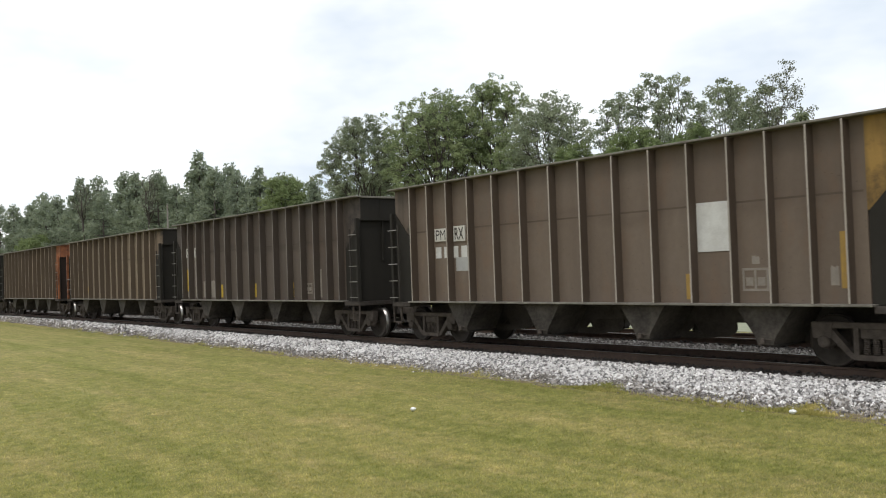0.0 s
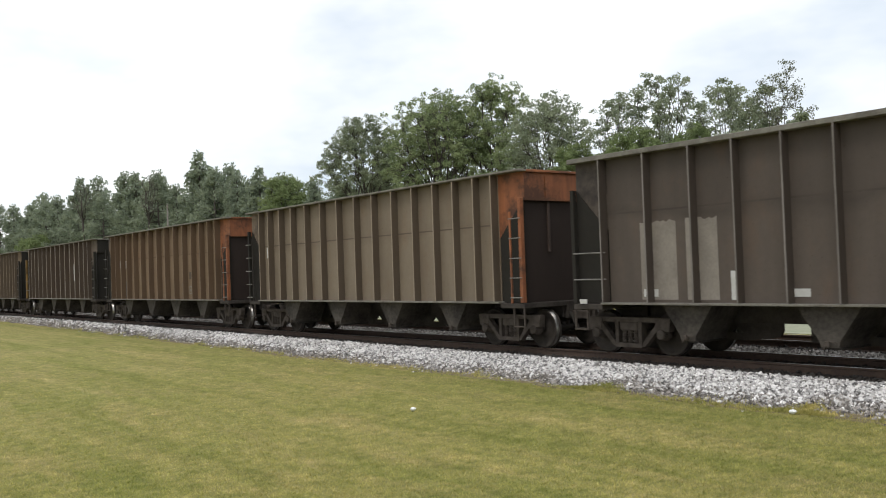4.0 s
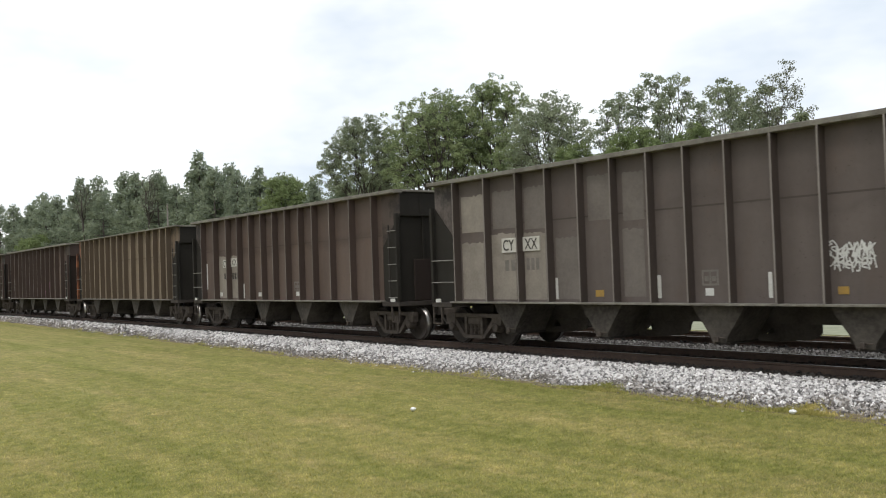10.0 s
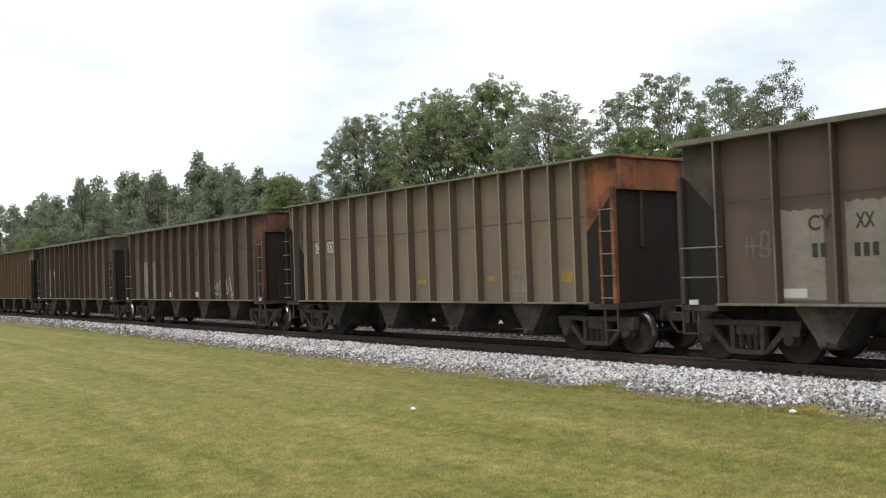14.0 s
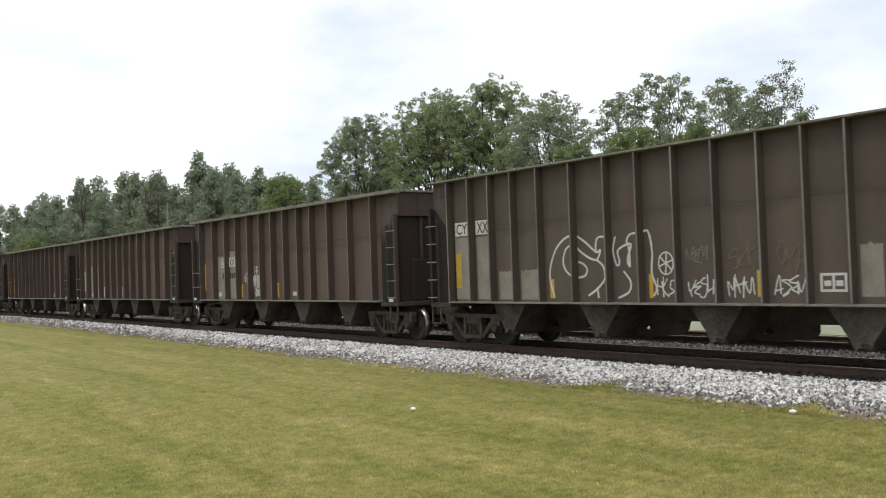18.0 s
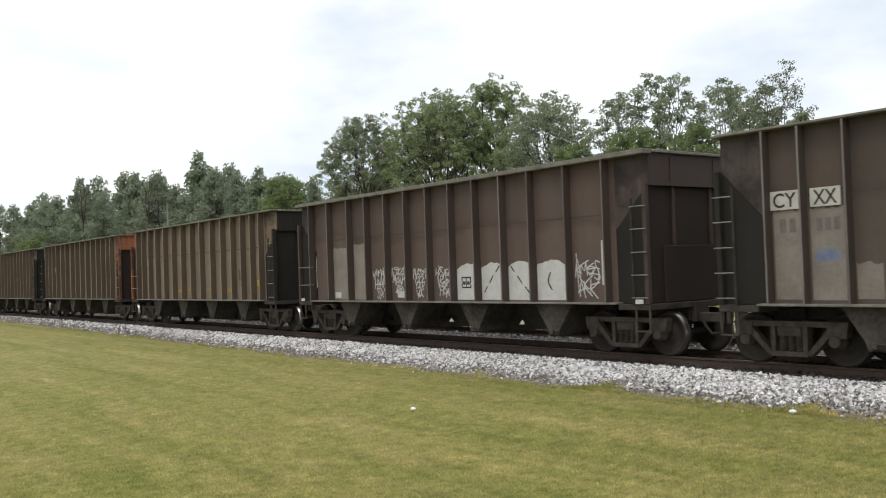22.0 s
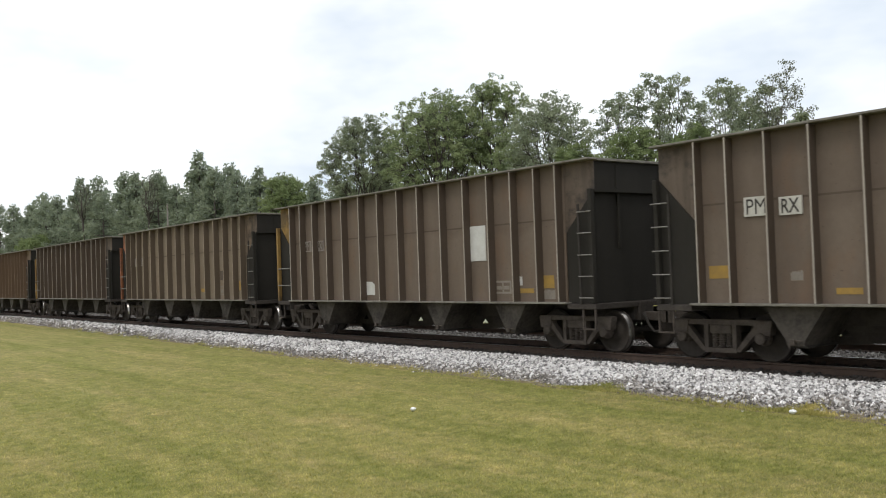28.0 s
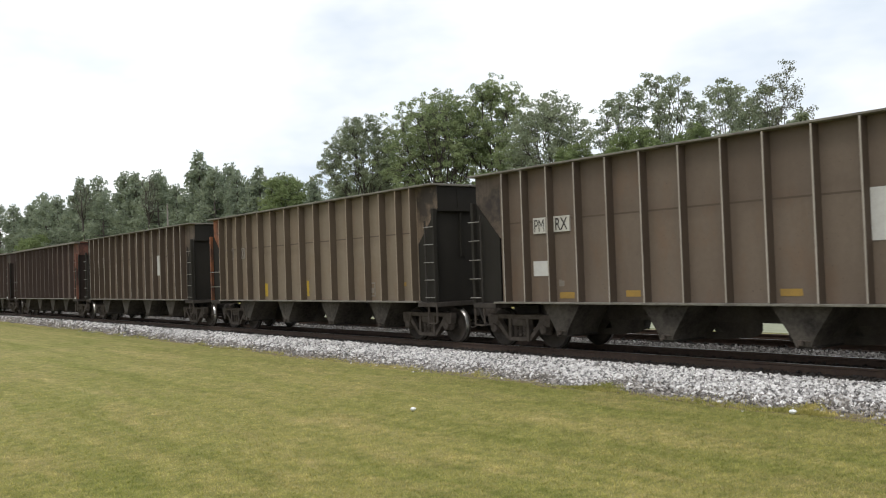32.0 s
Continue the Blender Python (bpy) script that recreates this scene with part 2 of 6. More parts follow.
# Oily stone, darkened further to carry the shade beneath the cars.
OILY_SHADED_STONE = stone_material("oily_shaded_ballast_stone", (0.014, 0.012, 0.011), (0.030, 0.026, 0.023), (0.075, 0.066, 0.058))


def lawn_colour(t, vec):
    """Mown grass: mowing bands along the track, dry patches, mottling."""
    band = grain(t, stretched(t, vec, (0.06, 0.95, 1.0)), 1.0, 6.0, 0.68, 0.36, 0.64)
    green = grain(t, stretched(t, vec, (0.22, 0.55, 1.0)), 1.0, 6.0, 0.68, 0.40, 0.62)
    dry = grain(t, stretched(t, vec, (0.30, 1.0, 1.0)), 1.1, 6.0, 0.72, 0.50, 0.68)
    mottle = grain(t, stretched(t, vec, (2.0, 2.6, 1.0)), 1.0, 6.0, 0.75, 0.34, 0.66)
    tuft = grain(t, stretched(t, vec, (1.0, 0.45, 1.0)), 8.0, 5.0, 0.8, 0.34, 0.66)
    col = mix(t, band, (0.214, 0.210, 0.066), (0.330, 0.287, 0.115))
    col = mix(t, scaled(t, green, 0.5), col, (0.185, 0.205, 0.054))
    col = mix(t, scaled(t, dry, 0.5), col, (0.36, 0.285, 0.14))
    col = mix(t, 1.0, col, mix(t, mottle, (0.76, 0.81, 0.73), (1.25, 1.20, 1.27)), "MULTIPLY")
    return mix(t, 1.0, col, mix(t, tuft, (0.66, 0.72, 0.62), (1.32, 1.26, 1.35)), "MULTIPLY")


def lawn_material():
    m, t, bsdf, vec, info = start_material("mown_grass", 0.95, 0.0, 0.1)
    vec = t.nodes.new("ShaderNodeTexCoord").outputs["Object"]
    blade = grain(t, stretched(t, vec, (1.0, 1.6, 1.0)), 45.0, 4.0, 0.75, 0.3, 0.7)
    col = mix(t, 1.0, lawn_colour(t, vec), mix(t, blade, (0.44, 0.50, 0.40), (1.54, 1.48, 1.58)), "MULTIPLY")
    t.links.new(col, bsdf.inputs["Base Color"])
    relief(t, bsdf, blade, 0.5, 0.03)
    return m


def blade_material():
    """Single blades take the lawn's tone where they grow, each a little lighter or darker."""
    m, t, bsdf, vec, info = start_material("grass_blades", 0.8, 0.0, 0.15)
    vec = t.nodes.new("ShaderNodeTexCoord").outputs["Object"]
    geo = t.nodes.new("ShaderNodeNewGeometry")
    own = mix(t, geo.outputs["Random Per Island"], (1.35, 1.40, 1.25), (1.98, 1.95, 1.98))
    col = mix(t, 1.0, lawn_colour(t, vec), own, "MULTIPLY")
    t.links.new(col, bsdf.inputs["Base Color"])
    tr = t.nodes.new("ShaderNodeBsdfTranslucent")
    t.links.new(col, tr.inputs["Color"])
    ms = t.nodes.new("ShaderNodeMixShader")
    ms.inputs["Fac"].default_value = 0.5
    t.links.new(bsdf.outputs[0], ms.inputs[1])
    t.links.new(tr.outputs[0], ms.inputs[2])
    t.links.new(ms.outputs[0], t.nodes["Material Output"].inputs["Surface"])
    return m


LAWN, BLADE = lawn_material(), blade_material()


def leaf_material(name, c1, c2, c3):
    m, t, bsdf, vec, info = start_material(name, 0.7, 0.0, 0.25)
    geo = t.nodes.new("ShaderNodeNewGeometry")
    col = mix(t, geo.outputs["Random Per Island"], c1, c2)
    patch = grain(t, vec, 0.8, 4.0, 0.6, 0.38, 0.62)
    p = t.nodes.new("ShaderNodeMath")
    p.operation = "MULTIPLY"
    p.inputs[1].default_value = 0.6
    t.links.new(patch, p.inputs[0])
    col = mix(t, p.outputs[0], col, c3)
    t.links.new(col, bsdf.inputs["Base Color"])
    tr = t.nodes.new("ShaderNodeBsdfTranslucent")
    t.links.new(col, tr.inputs["Color"])
    ms = t.nodes.new("ShaderNodeMixShader")
    ms.inputs["Fac"].default_value = 0.35
    t.links.new(bsdf.outputs[0], ms.inputs[1])
    t.links.new(tr.outputs[0], ms.inputs[2])
    t.links.new(ms.outputs[0], t.nodes["Material Output"].inputs["Surface"])
    return m


OAK_LEAF = leaf_material("oak_leaves", (0.120, 0.160, 0.080), (0.245, 0.305, 0.150), (0.40, 0.450, 0.230))
GREY_LEAF = leaf_material("grey_green_leaves", (0.120, 0.150, 0.095), (0.290, 0.335, 0.225), (0.38, 0.415, 0.265))
PINE_LEAF = leaf_material("pine_needles", (0.180, 0.220, 0.165), (0.290, 0.335, 0.245), (0.300, 0.340, 0.215))
SNAG_LEAF = leaf_material("sparse_leaves", (0.12, 0.135, 0.095), (0.24, 0.25, 0.18), (0.21, 0.22, 0.15))
EDGE_LEAF = leaf_material("fresh_leaves", (0.150, 0.195, 0.085), (0.240, 0.300, 0.135), (0.28, 0.335, 0.150))
BRUSH_LEAF = leaf_material("brush_leaves", (0.045, 0.060, 0.032), (0.085, 0.105, 0.055), (0.07, 0.09, 0.045))
BARK = plain("bark", (0.062, 0.054, 0.046), (0.105, 0.093, 0.080), 5.0, 0.95, bump=0.8)
POLE_WOOD = plain("weathered_pole", (0.20, 0.18, 0.16), (0.28, 0.26, 0.24), 4.0, 0.9, bump=0.3)


# ---- mesh helpers ----
def mesh_of(name, bm):
    me = bpy.data.meshes.new(name)
    bm.to_mesh(me)
    bm.free()
    return me


def part(name, me, material, parent, label="", at=None, inverse=None):
    """One mesh object under a thing or a part; the mesh may be shared."""
    if isinstance(me, bmesh.types.BMesh):
        me = mesh_of(name, me)
    if not me.materials:
        me.materials.append(material)
    ob = new(name, me)
    ob.parent = parent
    if at is not None:
        ob.matrix_basis = at
    if inverse is not None:
        ob.matrix_parent_inverse = inverse
    if ob.material_slots[0].material is not material:
        ob.material_slots[0].link = "OBJECT"
        ob.material_slots[0].material = material
    if label:
        ob["label"] = label
    return ob


def box(bm, x0, x1, y0, y1, z0, z1):
    vs = [bm.verts.new((x, y, z)) for z in (z0, z1) for y in (y0, y1) for x in (x0, x1)]
    for f in ((0, 2, 3, 1), (4, 5, 7, 6), (0, 1, 5, 4), (2, 6, 7, 3), (0, 4, 6, 2), (1, 3, 7, 5)):
        bm.faces.new([vs[i] for i in f])
    return bm


def boxes(*rows):
    bm = bmesh.new()
    for r in rows:
        box(bm, *r)
    return bm


def worn(bm, width=0.008):
    """Rounds off the edges."""
    bmesh.ops.bevel(bm, geom=bm.edges[:], offset=width, segments=1, affect="EDGES")
    return bm


def slab(bm, outline, y0, y1):
    """An outline of (x, z) pushed from y0 to y1."""
    a = [bm.verts.new((x, y0, z)) for x, z in outline]
    b = [bm.verts.new((x, y1, z)) for x, z in outline]
    n = len(outline)
    bm.faces.new(a)
    bm.faces.new(b[::-1])
    for i in range(n):
        bm.faces.new((a[i], b[i], b[(i + 1) % n], a[(i + 1) % n]))
    bmesh.ops.recalc_face_normals(bm, faces=bm.faces[:])
    return bm


def tube(bm, a, b, r0, r1=None, sides=8):
    """A round bar from a to b."""
    a, b = Vector(a), Vector(b)
    r1 = r0 if r1 is None else r1
    turn = (b - a).to_track_quat("Z", "Y").to_matrix()
    rings = []
    for c, r in ((a, r0), (b, r1)):
        rings.append([bm.verts.new(c + turn @ Vector((r * math.cos(k * math.tau / sides), r * math.sin(k * math.tau / sides), 0))) for k in range(sides)])
    for k in range(sides):
        bm.faces.new((rings[0][k], rings[0][(k + 1) % sides], rings[1][(k + 1) % sides], rings[1][k]))
    bm.faces.new(rings[0][::-1])
    bm.faces.new(rings[1])
    return bm


def lathe(bm, profile, sides=28):
    """Rings of (y, r) round the y axis, closed at both ends."""
    rings = [[bm.verts.new((r * math.cos(k * math.tau / sides), y, r * math.sin(k * math.tau / sides))) for k in range(sides)] for y, r in profile]
    for p, q in zip(rings, rings[1:]):
        for k in range(sides):
            bm.faces.new((p[k], p[(k + 1) % sides], q[(k + 1) % sides], q[k]))
    bm.faces.new(rings[0][::-1])
    bm.faces.new(rings[-1])
    bmesh.ops.recalc_face_normals(bm, faces=bm.faces[:])
    return bm


# ---- ground, track ----
TRACK_Y, RAIL_Z = 15.93, 0.45


def toe_line(x):
    """The foot of the ballast shoulder, nearly straight."""
    return 12.88 - 0.026 * min(0.0, x + 20) + 0.05 * math.sin(x * 1.1) - 0.25 * math.exp(-((x + 9.3) / 1.2) ** 2)


def toe(x):
    """Where stones give way to grass: uneven, with grassy lobes reaching up the shoulder."""
    line = toe_line(x) + 0.04 + 0.08 * math.sin(x * 2.7 + 2.0) + 0.06 * math.sin(x * 6.1)
    for at, rise, wide in ((-12.25, 0.26, 0.40), (-7.9, 0.34, 0.36), (-13.1, -0.22, 0.5), (-15.9, 0.14, 0.4)):
        line += rise * math.exp(-((x - at) / wide) ** 2)
    return line


def bed(y, x):
    """Height of the ballast bed across the track."""
    n = toe_line(x)
    crest = 14.55
    if y <= n:
        return -0.03
    if y < crest:
        return -0.03 + 0.30 * ((y - n) / (crest - n)) ** 0.9
    if y < 21.8:
        return 0.27
    return max(-0.03, 0.27 - 0.3 * (y - 21.8) / 1.4)


def ground_sheet():
    def steps(near, far, first, grow):
        out, v, s = [near], near, first
        while v < far:
            v += s
            s *= grow
            out.append(v)
        return out
    right = steps(0, 1500, 2.0, 1.25)
    xs = [-x for x in right[::-1]] + right[1:]
    ys = [-y for y in steps(0, 1500, 2.0, 1.3)[::-1]] + steps(0, 1500, 1.5, 1.14)[1:]
    verts = [(x, y, 0.0 if y < 30 else 0.05 * math.sin(x * 0.05)) for y in ys for x in xs]
    w = len(xs)
    faces = [(j * w + i, j * w + i + 1, (j + 1) * w + i + 1, (j + 1) * w + i) for j in range(len(ys) - 1) for i in range(w - 1)]
    me = bpy.data.meshes.new("ground")
    me.from_pydata(verts, [], faces)
    me.materials.append(LAWN)
    return tagged(new("ground", me), "mown yellow-green lawn beside the railway", "lawn", kind="structure")


ground_sheet()


def ballast_bed():
    xs = np.concatenate([np.arange(-780, -80, 10.0), np.arange(-80, 20, 0.5), np.arange(20, 660, 10.0)])
    ys = np.concatenate([np.arange(12.3, 14.6, 0.12), np.array([15, 17, 19, 21, 21.8, 22.4, 23.2])])
    verts = [(float(x), float(y), bed(float(y), float(x))) for y in ys for x in xs]
    w = len(xs)
    faces = [(j * w + i, j * w + i + 1, (j + 1) * w + i + 1, (j + 1) * w + i) for j in range(len(ys) - 1) for i in range(w - 1)]
    me = bpy.data.meshes.new("ballast_bed")
    me.from_pydata(verts, [], faces)
    me.materials.append(BED)
    return tagged(new("ballast_bed", me), "raised bed of grey crushed stone under the track", "ballast", kind="structure")


def oily_shaded_beds():
    """Blackened fines under each track; oil and the train's shade share one colour."""
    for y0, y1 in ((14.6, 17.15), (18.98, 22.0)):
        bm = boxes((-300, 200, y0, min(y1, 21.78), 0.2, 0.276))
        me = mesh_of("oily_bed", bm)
        me.materials.append(plain("oily_shaded_fines", (0.022, 0.019, 0.017), (0.052, 0.045, 0.039), 9.0, 0.9, bump=0.6, spec=0.2))
        tagged(new("oily_bed", me), "bed of oily stone fines between the rails, darkened as if shaded", "ballast", kind="structure")


oily_shaded_beds()
BED = plain("crushed_stone_fines", (0.055, 0.050, 0.046), (0.15, 0.138, 0.13), 14.0, 0.9, bump=0.8)
ballast_bed()

LUMP_V = np.array([(x, y, z) for z in (-1, 1) for y in (-1, 1) for x in (-1, 1)], float)
LUMP_F = np.array([(0, 2, 3), (0, 3, 1), (4, 5, 7), (4, 7, 6), (0, 1, 5), (0, 5, 4), (2, 6, 7), (2, 7, 3), (0, 4, 6), (0, 6, 2), (1, 3, 7), (1, 7, 5)])


def stones(name, label, spots, sizes, rng, material):
    """Loose crushed stones, each a sharp-edged block of its own."""
    n = len(spots)
    v = LUMP_V[None] + rng.uniform(-0.55, 0.55, (n, 8, 3))
    v = v * (0.72 * sizes[:, None, None] * rng.uniform(0.6, 1.3, (n, 1, 3)))
    m, _ = np.linalg.qr(rng.standard_normal((n, 3, 3)))
    v = np.einsum("nij,nkj->nki", m, v) + spots[:, None]
    f = LUMP_F[None] + (np.arange(n) * 8)[:, None, None]
    me = bpy.data.meshes.new(name)
    me.from_pydata(v.reshape(-1, 3).tolist(), [], f.reshape(-1, 3).tolist())
    me.materials.append(material)
    return tagged(new(name, me), label, "ballast", kind="stuff")


def strew(rng, x0, x1, y0, y1, per_m2, size, cut=True):
    n = int((x1 - x0) * (y1 - y0) * per_m2)
    xs, ys = rng.uniform(x0, x1, n), rng.uniform(y0, y1, n)
    if cut:
        edge = np.array([toe(float(x)) for x in xs]) + rng.normal(0, 0.13, n) + np.where(rng.random(n) < 0.05, -0.25, 0)
        keep = ys > edge
        xs, ys = xs[keep], ys[keep]
    zs = np.array([bed(float(y), float(x)) for x, y in zip(xs, ys)]) + size * rng.uniform(-0.1, 0.55, len(xs))
    return np.stack([xs, ys, zs], 1), size * rng.uniform(0.55, 1.35, len(xs))


def verge():
    """A ragged strip of bare soil where lawn and ballast meet."""
    xs = np.arange(-80, 2, 0.12)
    rv = random.Random(21)
    verts, faces = [], []
    for x in xs:
        e, foot = toe(float(x)), toe_line(float(x))
        bare = 0.06 + 0.12 * max(0.0, math.sin(x * 0.7) + 0.5 * math.sin(x * 1.9))
        y0 = min(e, foot) - bare - rv.uniform(0.0, 0.14)
        for k in range(6):
            y = y0 + (e + 0.10 - y0) * k / 5
            verts.append((x, y, max(0.004, bed(y, float(x)) + 0.014)))
    for k in range(len(xs) - 1):
        for q in range(5):
            faces.append((6 * k + q, 6 * k + 6 + q, 6 * k + 7 + q, 6 * k + 1 + q))
    me = bpy.data.meshes.new("verge_soil")
    me.from_pydata([tuple(map(float, v)) for v in verts], [], faces)
    me.materials.append(plain("bare_soil", (0.15, 0.12, 0.07), (0.27, 0.22, 0.125), 7.0, 0.95, bump=0.6))
    tagged(new("verge_soil", me), "ragged bare brown soil at the lawn's edge", "soil", kind="structure")


def far_road():
    """A pale road on the far side of the line."""
    me = mesh_of("road", boxes((-400, 300, 26.2, 33.0, -0.1, 0.02)))
    me.materials.append(plain("pale_sandy_road", (0.21, 0.225, 0.150), (0.30, 0.31, 0.22), 1.2, 0.95, bump=0.3))
    tagged(new("road", me), "pale sandy road beyond the second track", "road", kind="structure")


far_road()
verge()
rng = np.random.default_rng(4)
def heap(name, label, material, groups):
    stones(name, label, np.concatenate([g[0] for g in groups]), np.concatenate([g[1] for g in groups]), rng, material)


shoulder = [strew(rng, -22, -4, 12.2, 14.66, 560, 0.031), strew(rng, -40, -22, 12.4, 14.66, 300, 0.038), strew(rng, -85, -40, 12.6, 14.66, 130, 0.052)]
clean, soiled = [], []
for spots, sizes in shoulder:
    up = spots[:, 1] - np.array([toe(float(x)) for x in spots[:, 0]])
    low = rng.random(len(up)) < np.clip(1.25 - up / 0.75, 0.08, 0.92)
    clean.append((spots[~low], sizes[~low]))
    soiled.append((spots[low], sizes[low] * 0.85))
soiled += [strew(rng, -34, -4, 17.1, 19.1, 150, 0.034, False), strew(rng, -90, -34, 17.1, 19.1, 60, 0.05, False)]
heap("ballast_stones", "loose grey and white crushed stone ballast", STONE, clean)
heap("soiled_stones", "soiled brown-grey stones at the ballast's toe and between the tracks", TOE_STONE, soiled)
heap("oily_stones", "oily crushed stone between the rails, darkened as if shaded", OILY_SHADED_STONE, [strew(rng, -34, -4, 14.62, 17.15, 170, 0.034, False), strew(rng, -90, -34, 14.62, 17.15, 50, 0.05, False), strew(rng, -60, -4, 19.0, 21.9, 40, 0.04, False)])


def rail(name, y):
    """A flat-bottomed rail in mesh: foot, web, head."""
    bm = bmesh.new()
    outline = [(-0.076, -0.18), (0.076, -0.18), (0.07, -0.165), (0.012, -0.145), (0.010, -0.05), (0.036, -0.036), (0.036, -0.004), (0.03, 0.0), (-0.03, 0.0), (-0.036, -0.004), (-0.036, -0.036), (-0.010, -0.05), (-0.012, -0.145), (-0.07, -0.165)]
    a = [bm.verts.new((-775, y0, z)) for y0, z in outline]
    b = [bm.verts.new((645, y0, z)) for y0, z in outline]
    for i in range(len(outline)):
        f = bm.faces.new((a[i], b[i], b[(i + 1) % len(outline)], a[(i + 1) % len(outline)]))
        f.material_index = 1 if i == 7 else 0
    me = mesh_of(name, bm)
    me.materials.append(RAIL_SIDE)
    me.materials.append(RAIL_TOP)
    ob = new(name, me)
    ob.location = (0, y, RAIL_Z)
    return tagged(ob, "rusty steel rail with a bright worn head", "rail", "rails of the track", "structure")


rail("rail", TRACK_Y - 0.755)
rail("rail", TRACK_Y + 0.755)
FAR_Y = 20.25
rail("rail", FAR_Y - 0.755)
rail("rail", FAR_Y + 0.755)

TIE = mesh_of("tie", worn(boxes((-0.115, 0.115, -1.3, 1.3, -0.17, 0.0)), 0.012))
TIE.materials.append(TIE_WOOD)
ties = tagged(new("track_ties"), "dark creosoted wooden ties under the rails", "railway ties", kind="structure")
rt = random.Random(3)
for k in range(150):
    ob = new("tie", TIE)
    ob.parent = ties
    ob.matrix_basis = pose(-78 + 0.52 * k, TRACK_Y + rt.uniform(-0.03, 0.03), 0.29 + rt.uniform(-0.006, 0.006), 0, 0, rt.uniform(-1.2, 1.2))

# A pale scrap lying on the lawn and one white stone at the ballast's toe.
bm = bmesh.new()
bmesh.ops.create_icosphere(bm, subdivisions=2, radius=1.0)
for v in bm.verts:
    v.co = Vector((v.co.x * 0.062, v.co.y * 0.042, v.co.z * 0.034)) * (1 + 0.3 * noise.noise(v.co * 2))
me = mesh_of("paper_scrap", bm)
me.materials.append(plain("clean_white", (0.82, 0.82, 0.81), (0.70, 0.70, 0.69), 20.0, 0.8, bump=0.1))
ob = new("paper_scrap", me)
ob.location = (-12.72, 8.97, 0.045)
tagged(ob, "small crumpled white scrap of paper on the lawn", "litter")
ob = new("white_stone", me)
ob.location = (-7.90, 12.60, 0.045)
tagged(ob, "single white stone at the edge of the ballast", "stone")


# ---- hopper cars ----
# SIDE: the recessed sheets; the stakes stand 0.22 m out from them, flush with chord and sill
HALF, TOP, SILL, SIDE = 7.23, 4.22, 1.12, 1.43
STAKES = {"A": [s * v + 0.02 for v in (0.98, 1.98, 2.96, 3.90, 4.74, 5.56, 6.24) for s in (-1, 1)] + [0.04],
          "G": [s * v + 0.02 for v in (0.97, 1.96, 2.93, 3.86, 4.71, 5.52, 6.21) for s in (-1, 1)] + [0.04],
          "B": [-6.34, -5.15, -4.04, -3.07, -2.07, -1.11, -0.16, 0.77, 1.72, 2.70, 3.76, 4.90, 6.08]}
